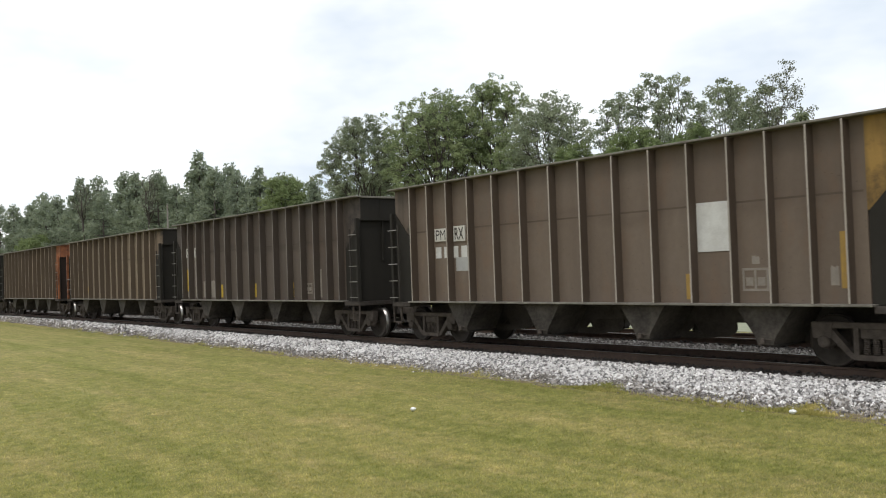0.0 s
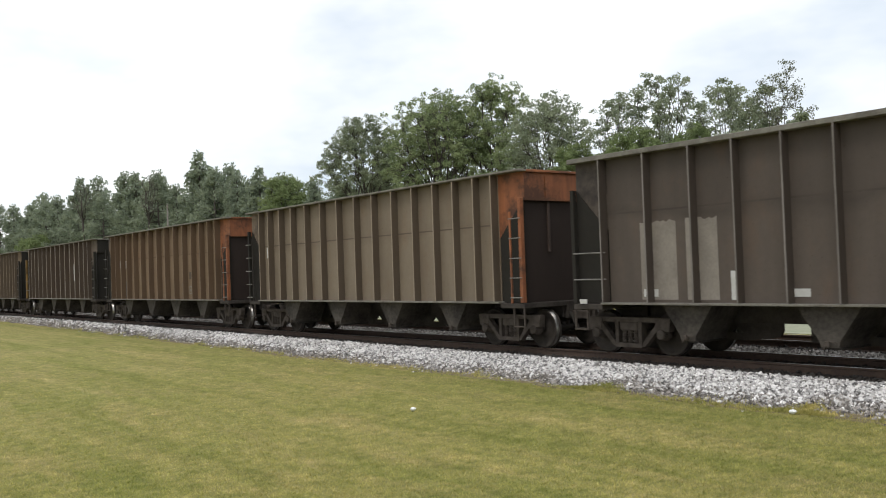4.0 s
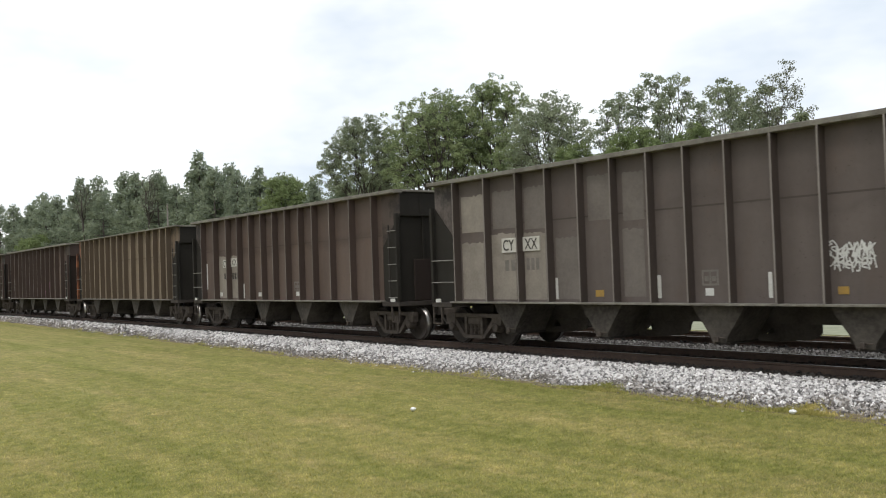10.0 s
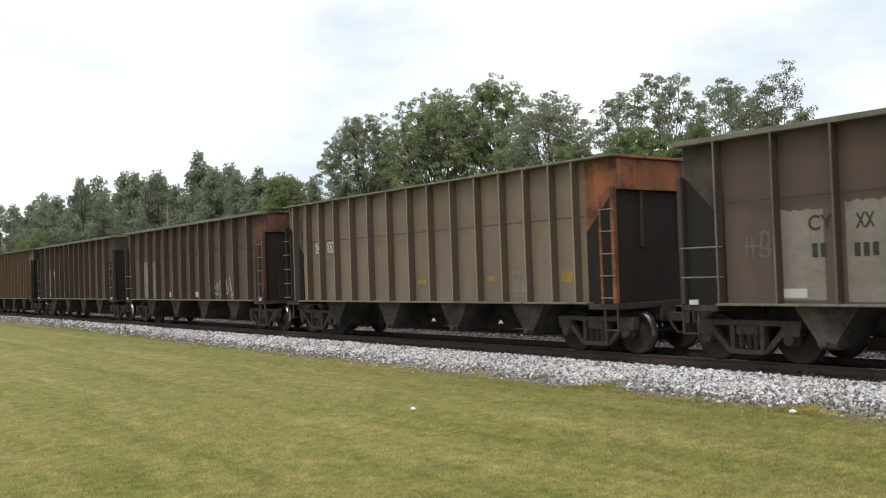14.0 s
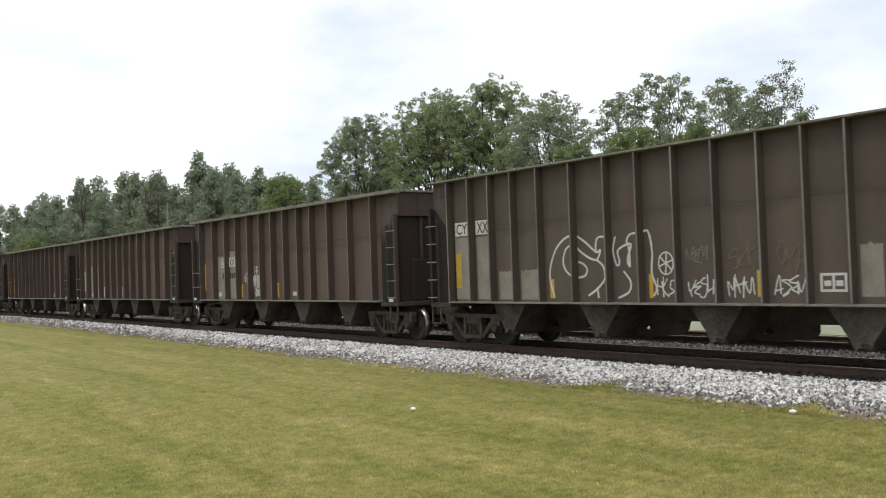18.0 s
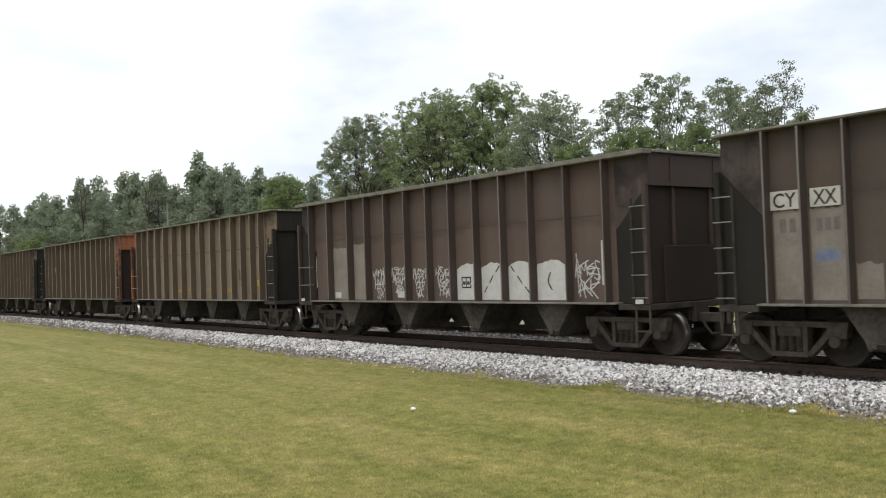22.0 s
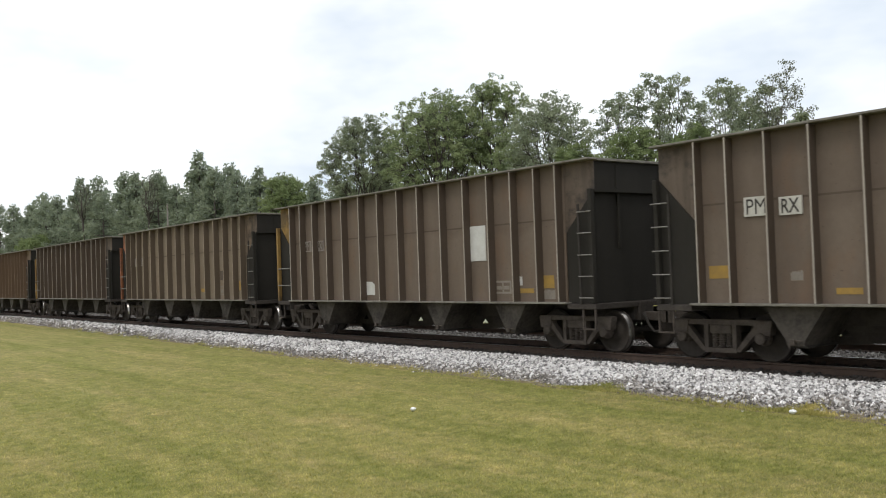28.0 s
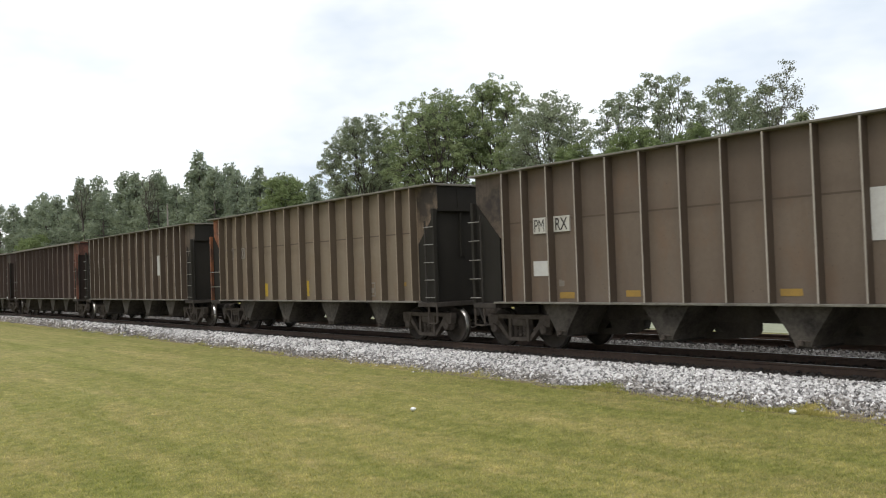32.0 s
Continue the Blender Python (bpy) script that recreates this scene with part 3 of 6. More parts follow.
# cars whose stakes are spaced in a way of their own
OWN_STAKES = {
              1: [-6.21, -5.44, -4.61, -3.75, -2.79, -1.82, -0.84, 0.08, 1.04, 2.01, 2.93, 3.83, 4.62, 5.4, 6.05],
              -1: [-6.29, -5.61, -4.78, -3.91, -3.0, -2.02, -1.06, -0.15, 0.74, 1.66, 2.55, 3.58, 4.52, 5.44, 6.21],
              -2: [-6.2, -5.59, -4.76, -3.9, -2.99, -2.1, -1.16, -0.23, 0.63, 1.69, 2.72, 3.72, 4.62, 5.49, 6.23],
              -9: [-6.12, -5.44, -4.62, -3.72, -2.9, -1.96, -0.92, 0.03, 0.96, 1.99, 2.87, 3.65, 4.48, 5.22, 6.14],
              -10: [-6.17, -4.95, -3.8, -2.81, -1.82, -0.87, 0.1, 1.0, 1.93, 2.88, 3.77, 4.91, 6.08],
              -11: [-6.24, -5.06, -3.91, -2.94, -1.96, -1.01, -0.13, 0.79, 1.71, 2.61, 3.69, 4.86, 6.07],
              -12: [-6.12, -5.46, -4.67, -3.85, -2.92, -2.02, -1.1, -0.2, 0.68, 1.73, 2.76, 3.75, 4.64, 5.51, 6.24],
              -15: [-6.57, -5.72, -4.91, -4.01, -3.07, -2.11, -1.1, -0.1, 0.82, 1.8, 2.78, 3.71, 4.56, 5.4, 6.12],
              -18: [-5.99, -5.31, -4.49, -3.7, -2.74, -1.8, -0.84, 0.14, 1.1, 2.03, 2.92, 3.84, 4.62, 5.38, 6.05],
              -25: [-6.31, -5.6, -4.77, -3.89, -2.93, -1.94, -0.94, 0.04, 1.0, 2.03, 2.99, 3.91, 4.73, 5.53, 6.21],
              -26: [-6.07, -5.39, -4.57, -3.73, -2.72, -1.82, -0.76, 0.14, 1.05, 2.03, 2.97, 3.84, 4.64, 5.41, 6.06],
              -27: [-6.02, -5.34, -4.53, -3.7, -2.73, -1.8, -0.83, 0.13, 1.04, 2.03, 2.91, 3.78, 4.56, 5.46, 6.22],
              -33: [-6.55, -5.75, -4.94, -4.05, -3.09, -2.14, -1.21, -0.21, 0.83, 1.81, 2.78, 3.68, 4.6, 5.36, 6.11],
              -34: [-6.15, -5.47, -4.6, -3.77, -2.87, -1.89, -0.94, 0.01, 0.95, 1.91, 2.8, 3.73, 4.51, 5.26, 6.15],
              -35: [-5.98, -5.3, -4.48, -3.61, -2.7, -1.78, -0.82, 0.14, 1.02, 1.95, 2.8, 3.78, 4.66, 5.52, 6.24],
              -19: [-6.38, -5.54, -4.76, -3.95, -3.06, -2.02, -1.02, -0.16, 0.76, 1.68, 2.64, 3.51, 4.29, 5.10, 5.85],
              -13: [-6.18, -5.07, -3.97, -3.03, -2.08, -1.13, -0.16, 0.76, 1.72, 2.74, 3.77, 4.88, 6.06],
              -20: [-6.33, -5.09, -3.99, -3.02, -2.03, -1.07, -0.19, 0.71, 1.66, 2.53, 3.62, 4.82, 6.08],
              -24: [-6.40, -5.27, -4.11, -3.13, -2.11, -1.13, -0.13, 0.85, 1.83, 2.84, 3.83, 5.00, 6.13],
}
FUNNELS = (-4.4, -1.48, 1.48, 4.3)
NOTCHES = (-4.25, -1.28, 1.70, 4.65)
M = {}


def car_meshes():
    M["side_sheet"] = mesh_of("side_sheet", boxes((-6.3, 6.3, -0.012, 0.012, SILL, 4.20)))
    M["lap_seam"] = mesh_of("lap_seam", boxes((-6.25, 6.25, -0.0025, 0.0, -0.018, 0.018)))
    M["end_panel"] = mesh_of("end_panel", slab(bmesh.new(), [(6.3, 4.20), (7.2, 4.20), (7.2, 3.56), (6.34, 2.66), (6.3, 2.66)], -0.012, 0.012))
    for key, h in (("A", 0.052), ("G", 0.045), ("B", 0.10)):
        M["top_chord" + key] = mesh_of("top_chord", worn(boxes((-7.26, 7.26, -0.235, 0.05, 0.09 - h, 0.09)), 0.010))
    M["side_sill"] = mesh_of("side_sill", worn(boxes((-6.42, 6.42, -0.235, 0.03, -0.03, 0.012)), 0.008))
    # a stake: a deep web in a shaded tone standing out from the sheet, with a narrow flange in a lit tone along its
    # outer edge
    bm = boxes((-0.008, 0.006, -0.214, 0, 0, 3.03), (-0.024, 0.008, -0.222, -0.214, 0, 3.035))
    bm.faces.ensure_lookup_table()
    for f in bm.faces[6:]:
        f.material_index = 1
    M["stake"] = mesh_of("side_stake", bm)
    M["end_sheet"] = mesh_of("end_sheet", boxes((7.14, 7.19, -1.41, 1.41, 3.52, 4.18), (7.17, 7.215, -1.44, 1.44, 3.50, 3.57), (7.17, 7.21, -0.75, -0.69, 3.6, 4.1), (7.17, 7.21, 0.69, 0.75, 3.6, 4.1)))
    M["end_chord"] = mesh_of("end_chord", worn(boxes((7.12, 7.275, -1.40, 1.40, 4.165, 4.225)), 0.010))
    M["slope_sheet"] = mesh_of("slope_sheet", slab(bmesh.new(), [(7.14, 3.60), (7.14, 3.54), (4.95, 1.16), (4.9, 1.16), (4.9, 1.22)], -1.41, 1.41))
    M["end_plate"] = mesh_of("end_plate", boxes((7.08, 7.12, -1.42, 1.42, 1.11, 3.53)))
    M["end_box"] = mesh_of("end_box", worn(boxes((7.125, 7.18, -0.98, 0.98, 1.11, 2.28)), 0.015))
    M["number_bar"] = mesh_of("number_bar", boxes((7.19, 7.205, 0.0, 0.06, 0.0, 0.13)))
    M["reflector"] = mesh_of("reflector", boxes((6.92, 7.12, -0.02, 0.0, 1.11, 1.2)))
    M["bulkhead"] = mesh_of("bulkhead", boxes((6.28, 6.34, -1.41, 1.41, 1.08, 2.66)))
    M["gusset"] = mesh_of("gusset_plate", slab(bmesh.new(), [(6.345, 1.11), (7.19, 1.11), (7.19, 3.54), (6.345, 2.66)], -0.015, 0.015))
    M["end_post"] = mesh_of("end_post", worn(boxes((7.122, 7.17, -0.04, 0.04, 2.285, 3.495)), 0.008))
    M["corner_post"] = mesh_of("corner_post", worn(boxes((7.15, 7.25, -0.06, 0.05, 1.11, 3.56)), 0.008))
    M["end_sill"] = mesh_of("end_sill", worn(boxes((6.42, 7.26, -1.6, 1.6, 0.98, 1.10), (6.3, 7.2, -0.3, 0.3, 0.70, 1.0)), 0.01))
    M["stile"] = mesh_of("ladder_stile", boxes((6.84, 6.89, -0.03, 0.0, 1.1, 3.25)))
    M["rung"] = mesh_of("rung", tube(bmesh.new(), (6.85, -0.05, 0), (7.25, -0.05, 0), 0.014, sides=6))
    M["grab"] = mesh_of("grab_iron", tube(bmesh.new(), (6.28, -0.05, 0), (7.2, -0.05, 0), 0.016, sides=6))
    bm = boxes((7.2, 7.85, -0.09, 0.09, 0.66, 0.86), (7.82, 8.02, -0.16, 0.04, 0.62, 0.92), (7.93, 8.1, -0.16, -0.06, 0.62, 0.92))
    M["coupler"] = mesh_of("coupler", worn(bm, 0.02))
    bm = bmesh.new()
    pts = [(7.5, -0.35, 0.85), (7.65, -0.37, 0.6), (7.8, -0.37, 0.45), (7.98, -0.36, 0.48)]
    for a, b in zip(pts, pts[1:]):
        tube(bm, a, b, 0.03, sides=6)
    M["hose"] = mesh_of("air_hose", bm)
    # the centre sill, and under it a deep plate with a small notch at each chute
    M["centre_sill"] = mesh_of("centre_sill", boxes((-7.3, 7.3, -0.22, 0.22, 0.68, 1.08)))

    def notch(h):
        return [(h + 0.002, 0.68), (h + 0.002, 0.598), (h + 0.15, 0.462), (h - 0.15, 0.462), (h - 0.002, 0.598), (h - 0.002, 0.68)]
    for key, left, right in (("rear", -0.95, 1.04), ("mid", -1.36, 1.04), ("front", -1.36, 0.45)):
        edge = [(0.10, 0.31), (right - 0.22, 0.375), (right - 0.06, 0.43), (right, 0.52), (right, 0.68)]
        M["web_" + key] = mesh_of("web_plate", slab(bmesh.new(), [(left, 0.33)] + edge + notch(0.0) + [(left, 0.68)], -0.02, 0.02))
    bm = slab(bmesh.new(), [(-0.62, 1.12), (0.62, 1.12), (0.19, 0.50), (0.16, 0.39), (-0.16, 0.39), (-0.19, 0.50)], 0.42, 1.41)
    M["funnel"] = mesh_of("hopper_funnel", bm)
    M["gate"] = mesh_of("outlet_gate", worn(boxes((-0.19, 0.19, 0.42, 1.36, 0.35, 0.395)), 0.01))
    bm = boxes((-0.06, 0.02, -0.06, 0.0, 0.40, 0.50), (-0.10, -0.06, -0.05, -0.01, 0.36, 0.42), (-0.02, 0.16, -0.035, -0.012, 0.47, 0.495))
    M["lock"] = mesh_of("gate_lock", worn(bm, 0.006))
    M["step"] = mesh_of("sill_step", boxes((6.86, 6.89, -0.02, 0.02, 0.55, 1.1), (7.21, 7.24, -0.02, 0.02, 0.55, 1.1), (6.86, 7.24, -0.03, 0.03, 0.54, 0.57)))
    bm = bmesh.new()
    tube(bm, (6.55, 0.35, 1.55), (6.55, 1.15, 1.55), 0.2, sides=16)
    M["tank"] = mesh_of("air_tank", bm)
    # running gear
    bm = boxes((-1.12, 1.12, -0.07, 0.07, 0.70, 0.80), (-0.36, 0.36, -0.09, 0.09, 0.17, 0.26))
    for sx in (-1, 1):
        slab(bm, [(sx * 0.98, 0.74), (sx * 0.80, 0.74), (sx * 0.30, 0.19), (sx * 0.42, 0.19)], -0.07, 0.07)
        slab(bm, [(sx * 0.36, 0.72), (sx * 0.27, 0.72), (sx * 0.27, 0.24), (sx * 0.36, 0.24)], -0.08, 0.08)
        slab(bm, [(sx * 0.72, 0.78), (sx * 1.12, 0.78), (sx * 1.08, 0.52), (sx * 0.76, 0.52)], -0.09, 0.09)
    M["side_frame"] = mesh_of("side_frame", bm)
    bm = bmesh.new()
    lathe(bm, [(0.26 + 0.28 * k / 16, 0.068 if k % 2 else 0.05) for k in range(17)], 10)
    bmesh.ops.rotate(bm, cent=(0, 0, 0), matrix=Matrix.Rotation(radians(90), 3, "X"), verts=bm.verts[:])
    M["spring"] = mesh_of("spring", bm)
    M["truck"] = mesh_of("truck_bolster", worn(boxes((-0.24, 0.24, -1.12, 1.12, 0.53, 0.70), (-0.2, 0.2, -0.4, 0.4, 0.66, 0.78)), 0.015))
    bm = bmesh.new()
    lathe(bm, [(-0.13, 0.05), (-0.13, 0.09), (-0.11, 0.11), (-0.02, 0.11), (0.03, 0.14), (0.09, 0.14)], 16)
    M["bearing"] = mesh_of("bearing_cap", bm)
    bm = bmesh.new()
    lathe(bm, [(-1.0, 0.07), (1.0, 0.07)], 12)
    for sy in (-1, 1):
        lathe(bm, [(sy * 0.81, 0.09), (sy * 0.82, 0.15), (sy * 0.765, 0.20), (sy * 0.76, 0.36), (sy * 0.815, 0.39), (sy * 0.82, 0.44), (sy * 0.815, 0.456), (sy * 0.725, 0.460), (sy * 0.70, 0.485), (sy * 0.68, 0.485), (sy * 0.675, 0.38), (sy * 0.72, 0.35), (sy * 0.68, 0.15), (sy * 0.66, 0.09)], 32)
    for f in bm.faces:
        c = f.calc_center_median()
        r = math.hypot(c.x, c.z)
        f.material_index = 1 if r > 0.446 and abs(abs(c.y) - 0.775) < 0.05 else 0
        f.smooth = True
    M["wheelset"] = mesh_of("wheelset", bm)


car_meshes()
M["wheelset"].materials.append(WHEEL_STEEL)
M["wheelset"].materials.append(TREAD)
FLIP = pose(0, 0, 0, 0, 0, 180)
WHEELS = []


def running_gear(car, x):
    truck = part("truck", M["truck"], TRUCK_STEEL, car, "cast steel two-axle truck, grimy", at=pose(x, 0, 0))
    for sy in (-1, 1):
        part("side_frame", M["side_frame"], TRUCK_STEEL, truck, at=pose(0, sy * 1.05, 0))
        for sx in (-0.16, 0.0, 0.16):
            part("spring", M["spring"], TRUCK_STEEL, truck, at=pose(sx, sy * 1.05, 0))
        for wx in (-0.88, 0.88):
            part("bearing_cap", M["bearing"], TRUCK_STEEL, truck, at=pose(wx, sy * 1.05, 0.46, 0, 0, 0 if sy < 0 else 180))
    for wx in (-0.88, 0.88):
        WHEELS.append(part("wheelset", M["wheelset"], WHEEL_STEEL, truck, "steel wheels with bright treads", inverse=pose(wx, 0, 0.46)))


def hopper_car(index, style, layout, left, right, label):
    car = tagged(new("hopper_car"), label, "freight car", "hopper cars of the train")
    paint, stake = PAINT[style], STAKE_SHADED[style]
    for flip in (pose(0, 0, 0), FLIP):
        m = flip @ pose(0, -SIDE, 0)
        sheet = part("side_sheet", M["side_sheet"], paint, car, at=m)
        part("lap_seam", M["lap_seam"], paint if style == "gold" else stake, sheet, at=pose(0, -0.012, 2.98))
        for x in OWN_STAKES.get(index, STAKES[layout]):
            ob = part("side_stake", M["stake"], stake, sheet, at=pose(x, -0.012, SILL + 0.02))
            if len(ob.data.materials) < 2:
                ob.data.materials.append(FLANGE_LIT[style])
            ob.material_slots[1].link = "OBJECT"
            ob.material_slots[1].material = FLANGE_LIT[style]
        part("top_chord", M["top_chord" + layout], CHORD, car, at=m @ pose(0, 0, TOP - 0.08))
        part("side_sill", M["side_sill"], CHORD, car, "dusty light sill edge", at=m @ pose(0, 0, SILL))
    for end, flip in ((right, pose(0, 0, 0)), (left, FLIP)):
        painted = end in "ory"
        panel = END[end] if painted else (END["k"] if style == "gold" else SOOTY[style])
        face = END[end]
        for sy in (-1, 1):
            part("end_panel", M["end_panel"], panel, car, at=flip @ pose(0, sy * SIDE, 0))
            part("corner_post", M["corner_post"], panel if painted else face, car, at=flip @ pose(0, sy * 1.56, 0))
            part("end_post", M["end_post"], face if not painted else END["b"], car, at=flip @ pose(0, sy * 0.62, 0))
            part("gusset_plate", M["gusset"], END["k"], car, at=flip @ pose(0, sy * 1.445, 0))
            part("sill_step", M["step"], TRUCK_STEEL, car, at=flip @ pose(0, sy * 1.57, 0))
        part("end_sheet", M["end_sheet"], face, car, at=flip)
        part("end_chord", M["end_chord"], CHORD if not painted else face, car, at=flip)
        # the deep shade below the end sheet is painted in, along with the soot
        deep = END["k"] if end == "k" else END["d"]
        part("slope_sheet", M["slope_sheet"], deep, car, "sloping end sheet, coal dust and shade in its black", at=flip)
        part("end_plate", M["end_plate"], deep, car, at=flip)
        if layout == "B":
            part("end_box", M["end_box"], END["d"], car, "plain sooty housing over the coupler", at=flip)
        if end == "k" and style != "grey":
            for k in range(10):
                part("number_bar", M["number_bar"], WHITE, car, at=flip @ pose(0, 0.86 + 0.09 * (k % 5), 3.72 if k < 5 else 3.90))
        if layout == "B":
            part("reflector", M["reflector"], WHITE, car, "small white reflector", at=flip @ pose(0, -1.63, 0))
            part("reflector", M["reflector"], WHITE, car, "small white reflector", at=flip @ pose(-0.1, 1.65, 0))
        part("bulkhead", M["bulkhead"], SOOT, car, at=flip)
        part("end_sill", M["end_sill"], SOOT, car, at=flip)
        sides = (-1.6, 1.63) if end == "k" and layout in "AG" else (-1.6,)
        for y in sides:
            ladder = part("ladder", M["stile"], panel if painted else COAL_BLACK, car, at=flip @ pose(0, y, 0))
            for z in (1.23, 1.69, 2.15, 2.62, 3.08):
                part("rung", M["rung"], RUNG, ladder, at=pose(0, 0 if y < 0 else 0.1, z))
        if len(sides) == 1:
            for z in (1.62, 2.18):
                part("grab_iron", M["grab"], RUNG, car, at=flip @ pose(0, 1.66, z))
        part("coupler", M["coupler"], TRUCK_STEEL, car, "rusty knuckle coupler", at=flip)
        part("air_hose", M["hose"], COAL_BLACK, car, at=flip)
    part("air_tank", M["tank"], SOOT, car)
    part("centre_sill", M["centre_sill"], SOOT, car)
    for x, key in zip(NOTCHES, ("rear", "mid", "mid", "front")):
        part("web_plate", M["web_" + key], SOOT, car, at=pose(x, 0, 0))
    for x in FUNNELS:
        for turn in (0, 180):
            funnel = part("hopper_funnel", M["funnel"], HOPPER_GREY, car, "dusty grey discharge hopper", at=pose(x, 0, 0, 0, 0, turn))
            part("outlet_gate", M["gate"], COAL_BLACK, funnel)
        part("gate_lock", M["lock"], TRUCK_STEEL, car, "worn steel gate lock", at=pose(x, -1.42, 0))
    for a, b in zip(FUNNELS, FUNNELS[1:]):
        key = "ridge%.2f" % (b - a)
        if key not in M:
            h = (b - a) / 2 - 0.55
            M[key] = mesh_of("ridge_sheet", slab(bmesh.new(), [(-h, 1.10), (h, 1.10), (0, 2.2)], -1.41, 1.41))
        part("ridge_sheet", M[key], COAL_BLACK, car, at=pose((a + b) / 2, 0, 0))
    for x in (-6.15, 6.15):
        running_gear(car, x)
    return car


# Each car by its place in the train: paint, stake spacing, colour of its rear and front ends, label.
TAN = "dusty tan hopper car with dark stakes, "
DARK = "dark brown hopper car, pale patch, "
GREY = "grey-brown hopper car, light stakes, "
CARS = {
    2: ("tan", "A", "o", "k", TAN + "orange rear corner"), 1: ("grey", "G", "k", "y", GREY + "yellow front end"),
    0: ("char", "G", "k", "k", "charcoal hopper car with yellow bars and pale patches"), -1: ("tan", "A", "o", "k", TAN + "orange rear corner"),
    -2: ("tan", "A", "k", "o", TAN + "orange front end"), -3: ("char", "B", "k", "k", DARK + "white squares along its sill"),
    -4: ("tan", "A", "k", "o", TAN + "orange front end"), -5: ("rust", "A", "k", "o", "rusty brown hopper car with faded white scrawl"),
    -6: ("grey", "G", "y", "k", GREY + "white panel and yellow rear corner"), -7: ("tan", "A", "o", "k", TAN + "orange rear corner"),
    -8: ("tan", "A", "o", "k", TAN + "yellow dashes along its foot"), -9: ("gold", "A", "k", "k", "light ochre hopper car with faded painted scrawl along its foot"),
    -10: ("dusty", "B", "k", "k", "dusty grey-mauve hopper car with pale rubbed panels"), -11: ("dark", "B", "k", "k", DARK + "white bars along its foot"),
    -12: ("tan", "A", "o", "k", TAN + "orange rear corner"), -13: ("dark", "B", "b", "b", DARK + "teal and pink scrawl"),
    -14: ("dark", "B", "b", "b", DARK + "large white scrawl"), -15: ("tan", "A", "k", "o", TAN + "orange front end"),
    -16: ("dark", "B", "b", "r", DARK + "faded red front end"), -17: ("dark", "B", "b", "b", DARK + "white squares along its foot"),
    -18: ("rust", "A", "o", "k", "rusty tan hopper car, orange rear corner"), -19: ("char", "G", "k", "b", "charcoal hopper car with large white scrawl and yellow bars"),
    -20: ("dark", "B", "b", "b", DARK + "small white scrawl"), -21: ("dark", "B", "b", "b", DARK + "white bars along its foot"),
    -22: ("dark", "B", "r", "b", DARK + "faded red rear corner"), -23: ("char", "G", "k", "b", "charcoal hopper car with pale patches and white scrawl"),
    -24: ("dark", "B", "b", "b", DARK + "white rounded scrawl along its foot"), -25: ("tan", "A", "o", "k", TAN + "orange rear corner"),
    -26: ("tan", "A", "k", "o", TAN + "orange front end"), -27: ("tan", "A", "o", "k", TAN + "orange rear corner"),
    -28: ("tan", "A", "o", "k", TAN + "orange rear corner"), -29: ("tan", "A", "k", "o", TAN + "orange front end"),
    -30: ("grey", "G", "k", "y", GREY + "white panel and yellow front end"), -31: ("grey", "G", "y", "k", GREY + "white panel and yellow rear corner"),
    -32: ("tan", "A", "o", "k", TAN + "orange rear corner"), -33: ("grey", "G", "y", "k", GREY + "lilac bubble scrawl and yellow rear corner"),
    -34: ("rust", "A", "o", "k", "rusty tan hopper car, orange rear corner"), -35: ("grey", "G", "k", "y", GREY + "white panel and yellow front end"),
    -36: ("tan", "A", "o", "k", TAN + "yellow bars along its foot"), -37: ("grey", "G", "k", "k", GREY + "white panel"),
    -38: ("dark", "B", "b", "r", DARK + "faded red front end"), -39: ("dark", "B", "b", "b", DARK + "sooty ends"),
    -40: ("tan", "A", "o", "k", TAN + "orange rear corner"), -41: ("dark", "B", "b", "b", DARK + "sooty ends"),
}
SLACK = {-37: -0.1, -36: 0.03, -35: -0.14, -34: 0.07, -33: 0.04, -32: 0.02, -31: 0.09, -30: 0.05, -29: 0.0, -28: 0.03, -27: -0.07, -26: -0.06, -25: -0.06, -24: -0.05, -23: -0.12, -22: -0.07, -21: -0.07, -20: -0.04, -19: -0.16, -18: 0.23, -17: 0.07, -16: 0.17, -15: 0.15, -14: 0.07, -13: 0.03, -12: 0.06, -11: 0.07, -10: -0.09, -9: -0.07, -8: -0.21, -7: -0.22, -6: -0.1, -5: 0.02, -4: 0.09, -3: -0.01, -2: 0.05, -1: 0.1, 0: -0.0, 1: 0.05}
TRAIN = {i: hopper_car(i, *spec) for i, spec in CARS.items()}


# ---- painted marks on the sides ----
FAINT = plain("thin_pale_rubbing", (0.105, 0.090, 0.080), (0.15, 0.13, 0.118), 1.6, 0.8, bump=0.1)
GREYSIGN = plain("dull_grey_white_panel", (0.36, 0.36, 0.35), (0.29, 0.29, 0.28), 2.0, 0.7, bump=0.05)
DARKSQ = plain("dark_stencil_square", (0.075, 0.058, 0.044), (0.105, 0.082, 0.062), 4.0, 0.85, bump=0.1)
PALETAG = plain("faded_white_spray", (0.33, 0.30, 0.27), (0.20, 0.17, 0.15), 3.0, 0.8, bump=0.05)
PRIMER = plain("pinkish_primer", (0.54, 0.42, 0.33), (0.34, 0.23, 0.17), 2.8, 0.8, bump=0.1)
PRIMER_WORN = plain("worn_mauve_primer", (0.50, 0.43, 0.39), (0.30, 0.24, 0.21), 3.5, 0.8, bump=0.1)
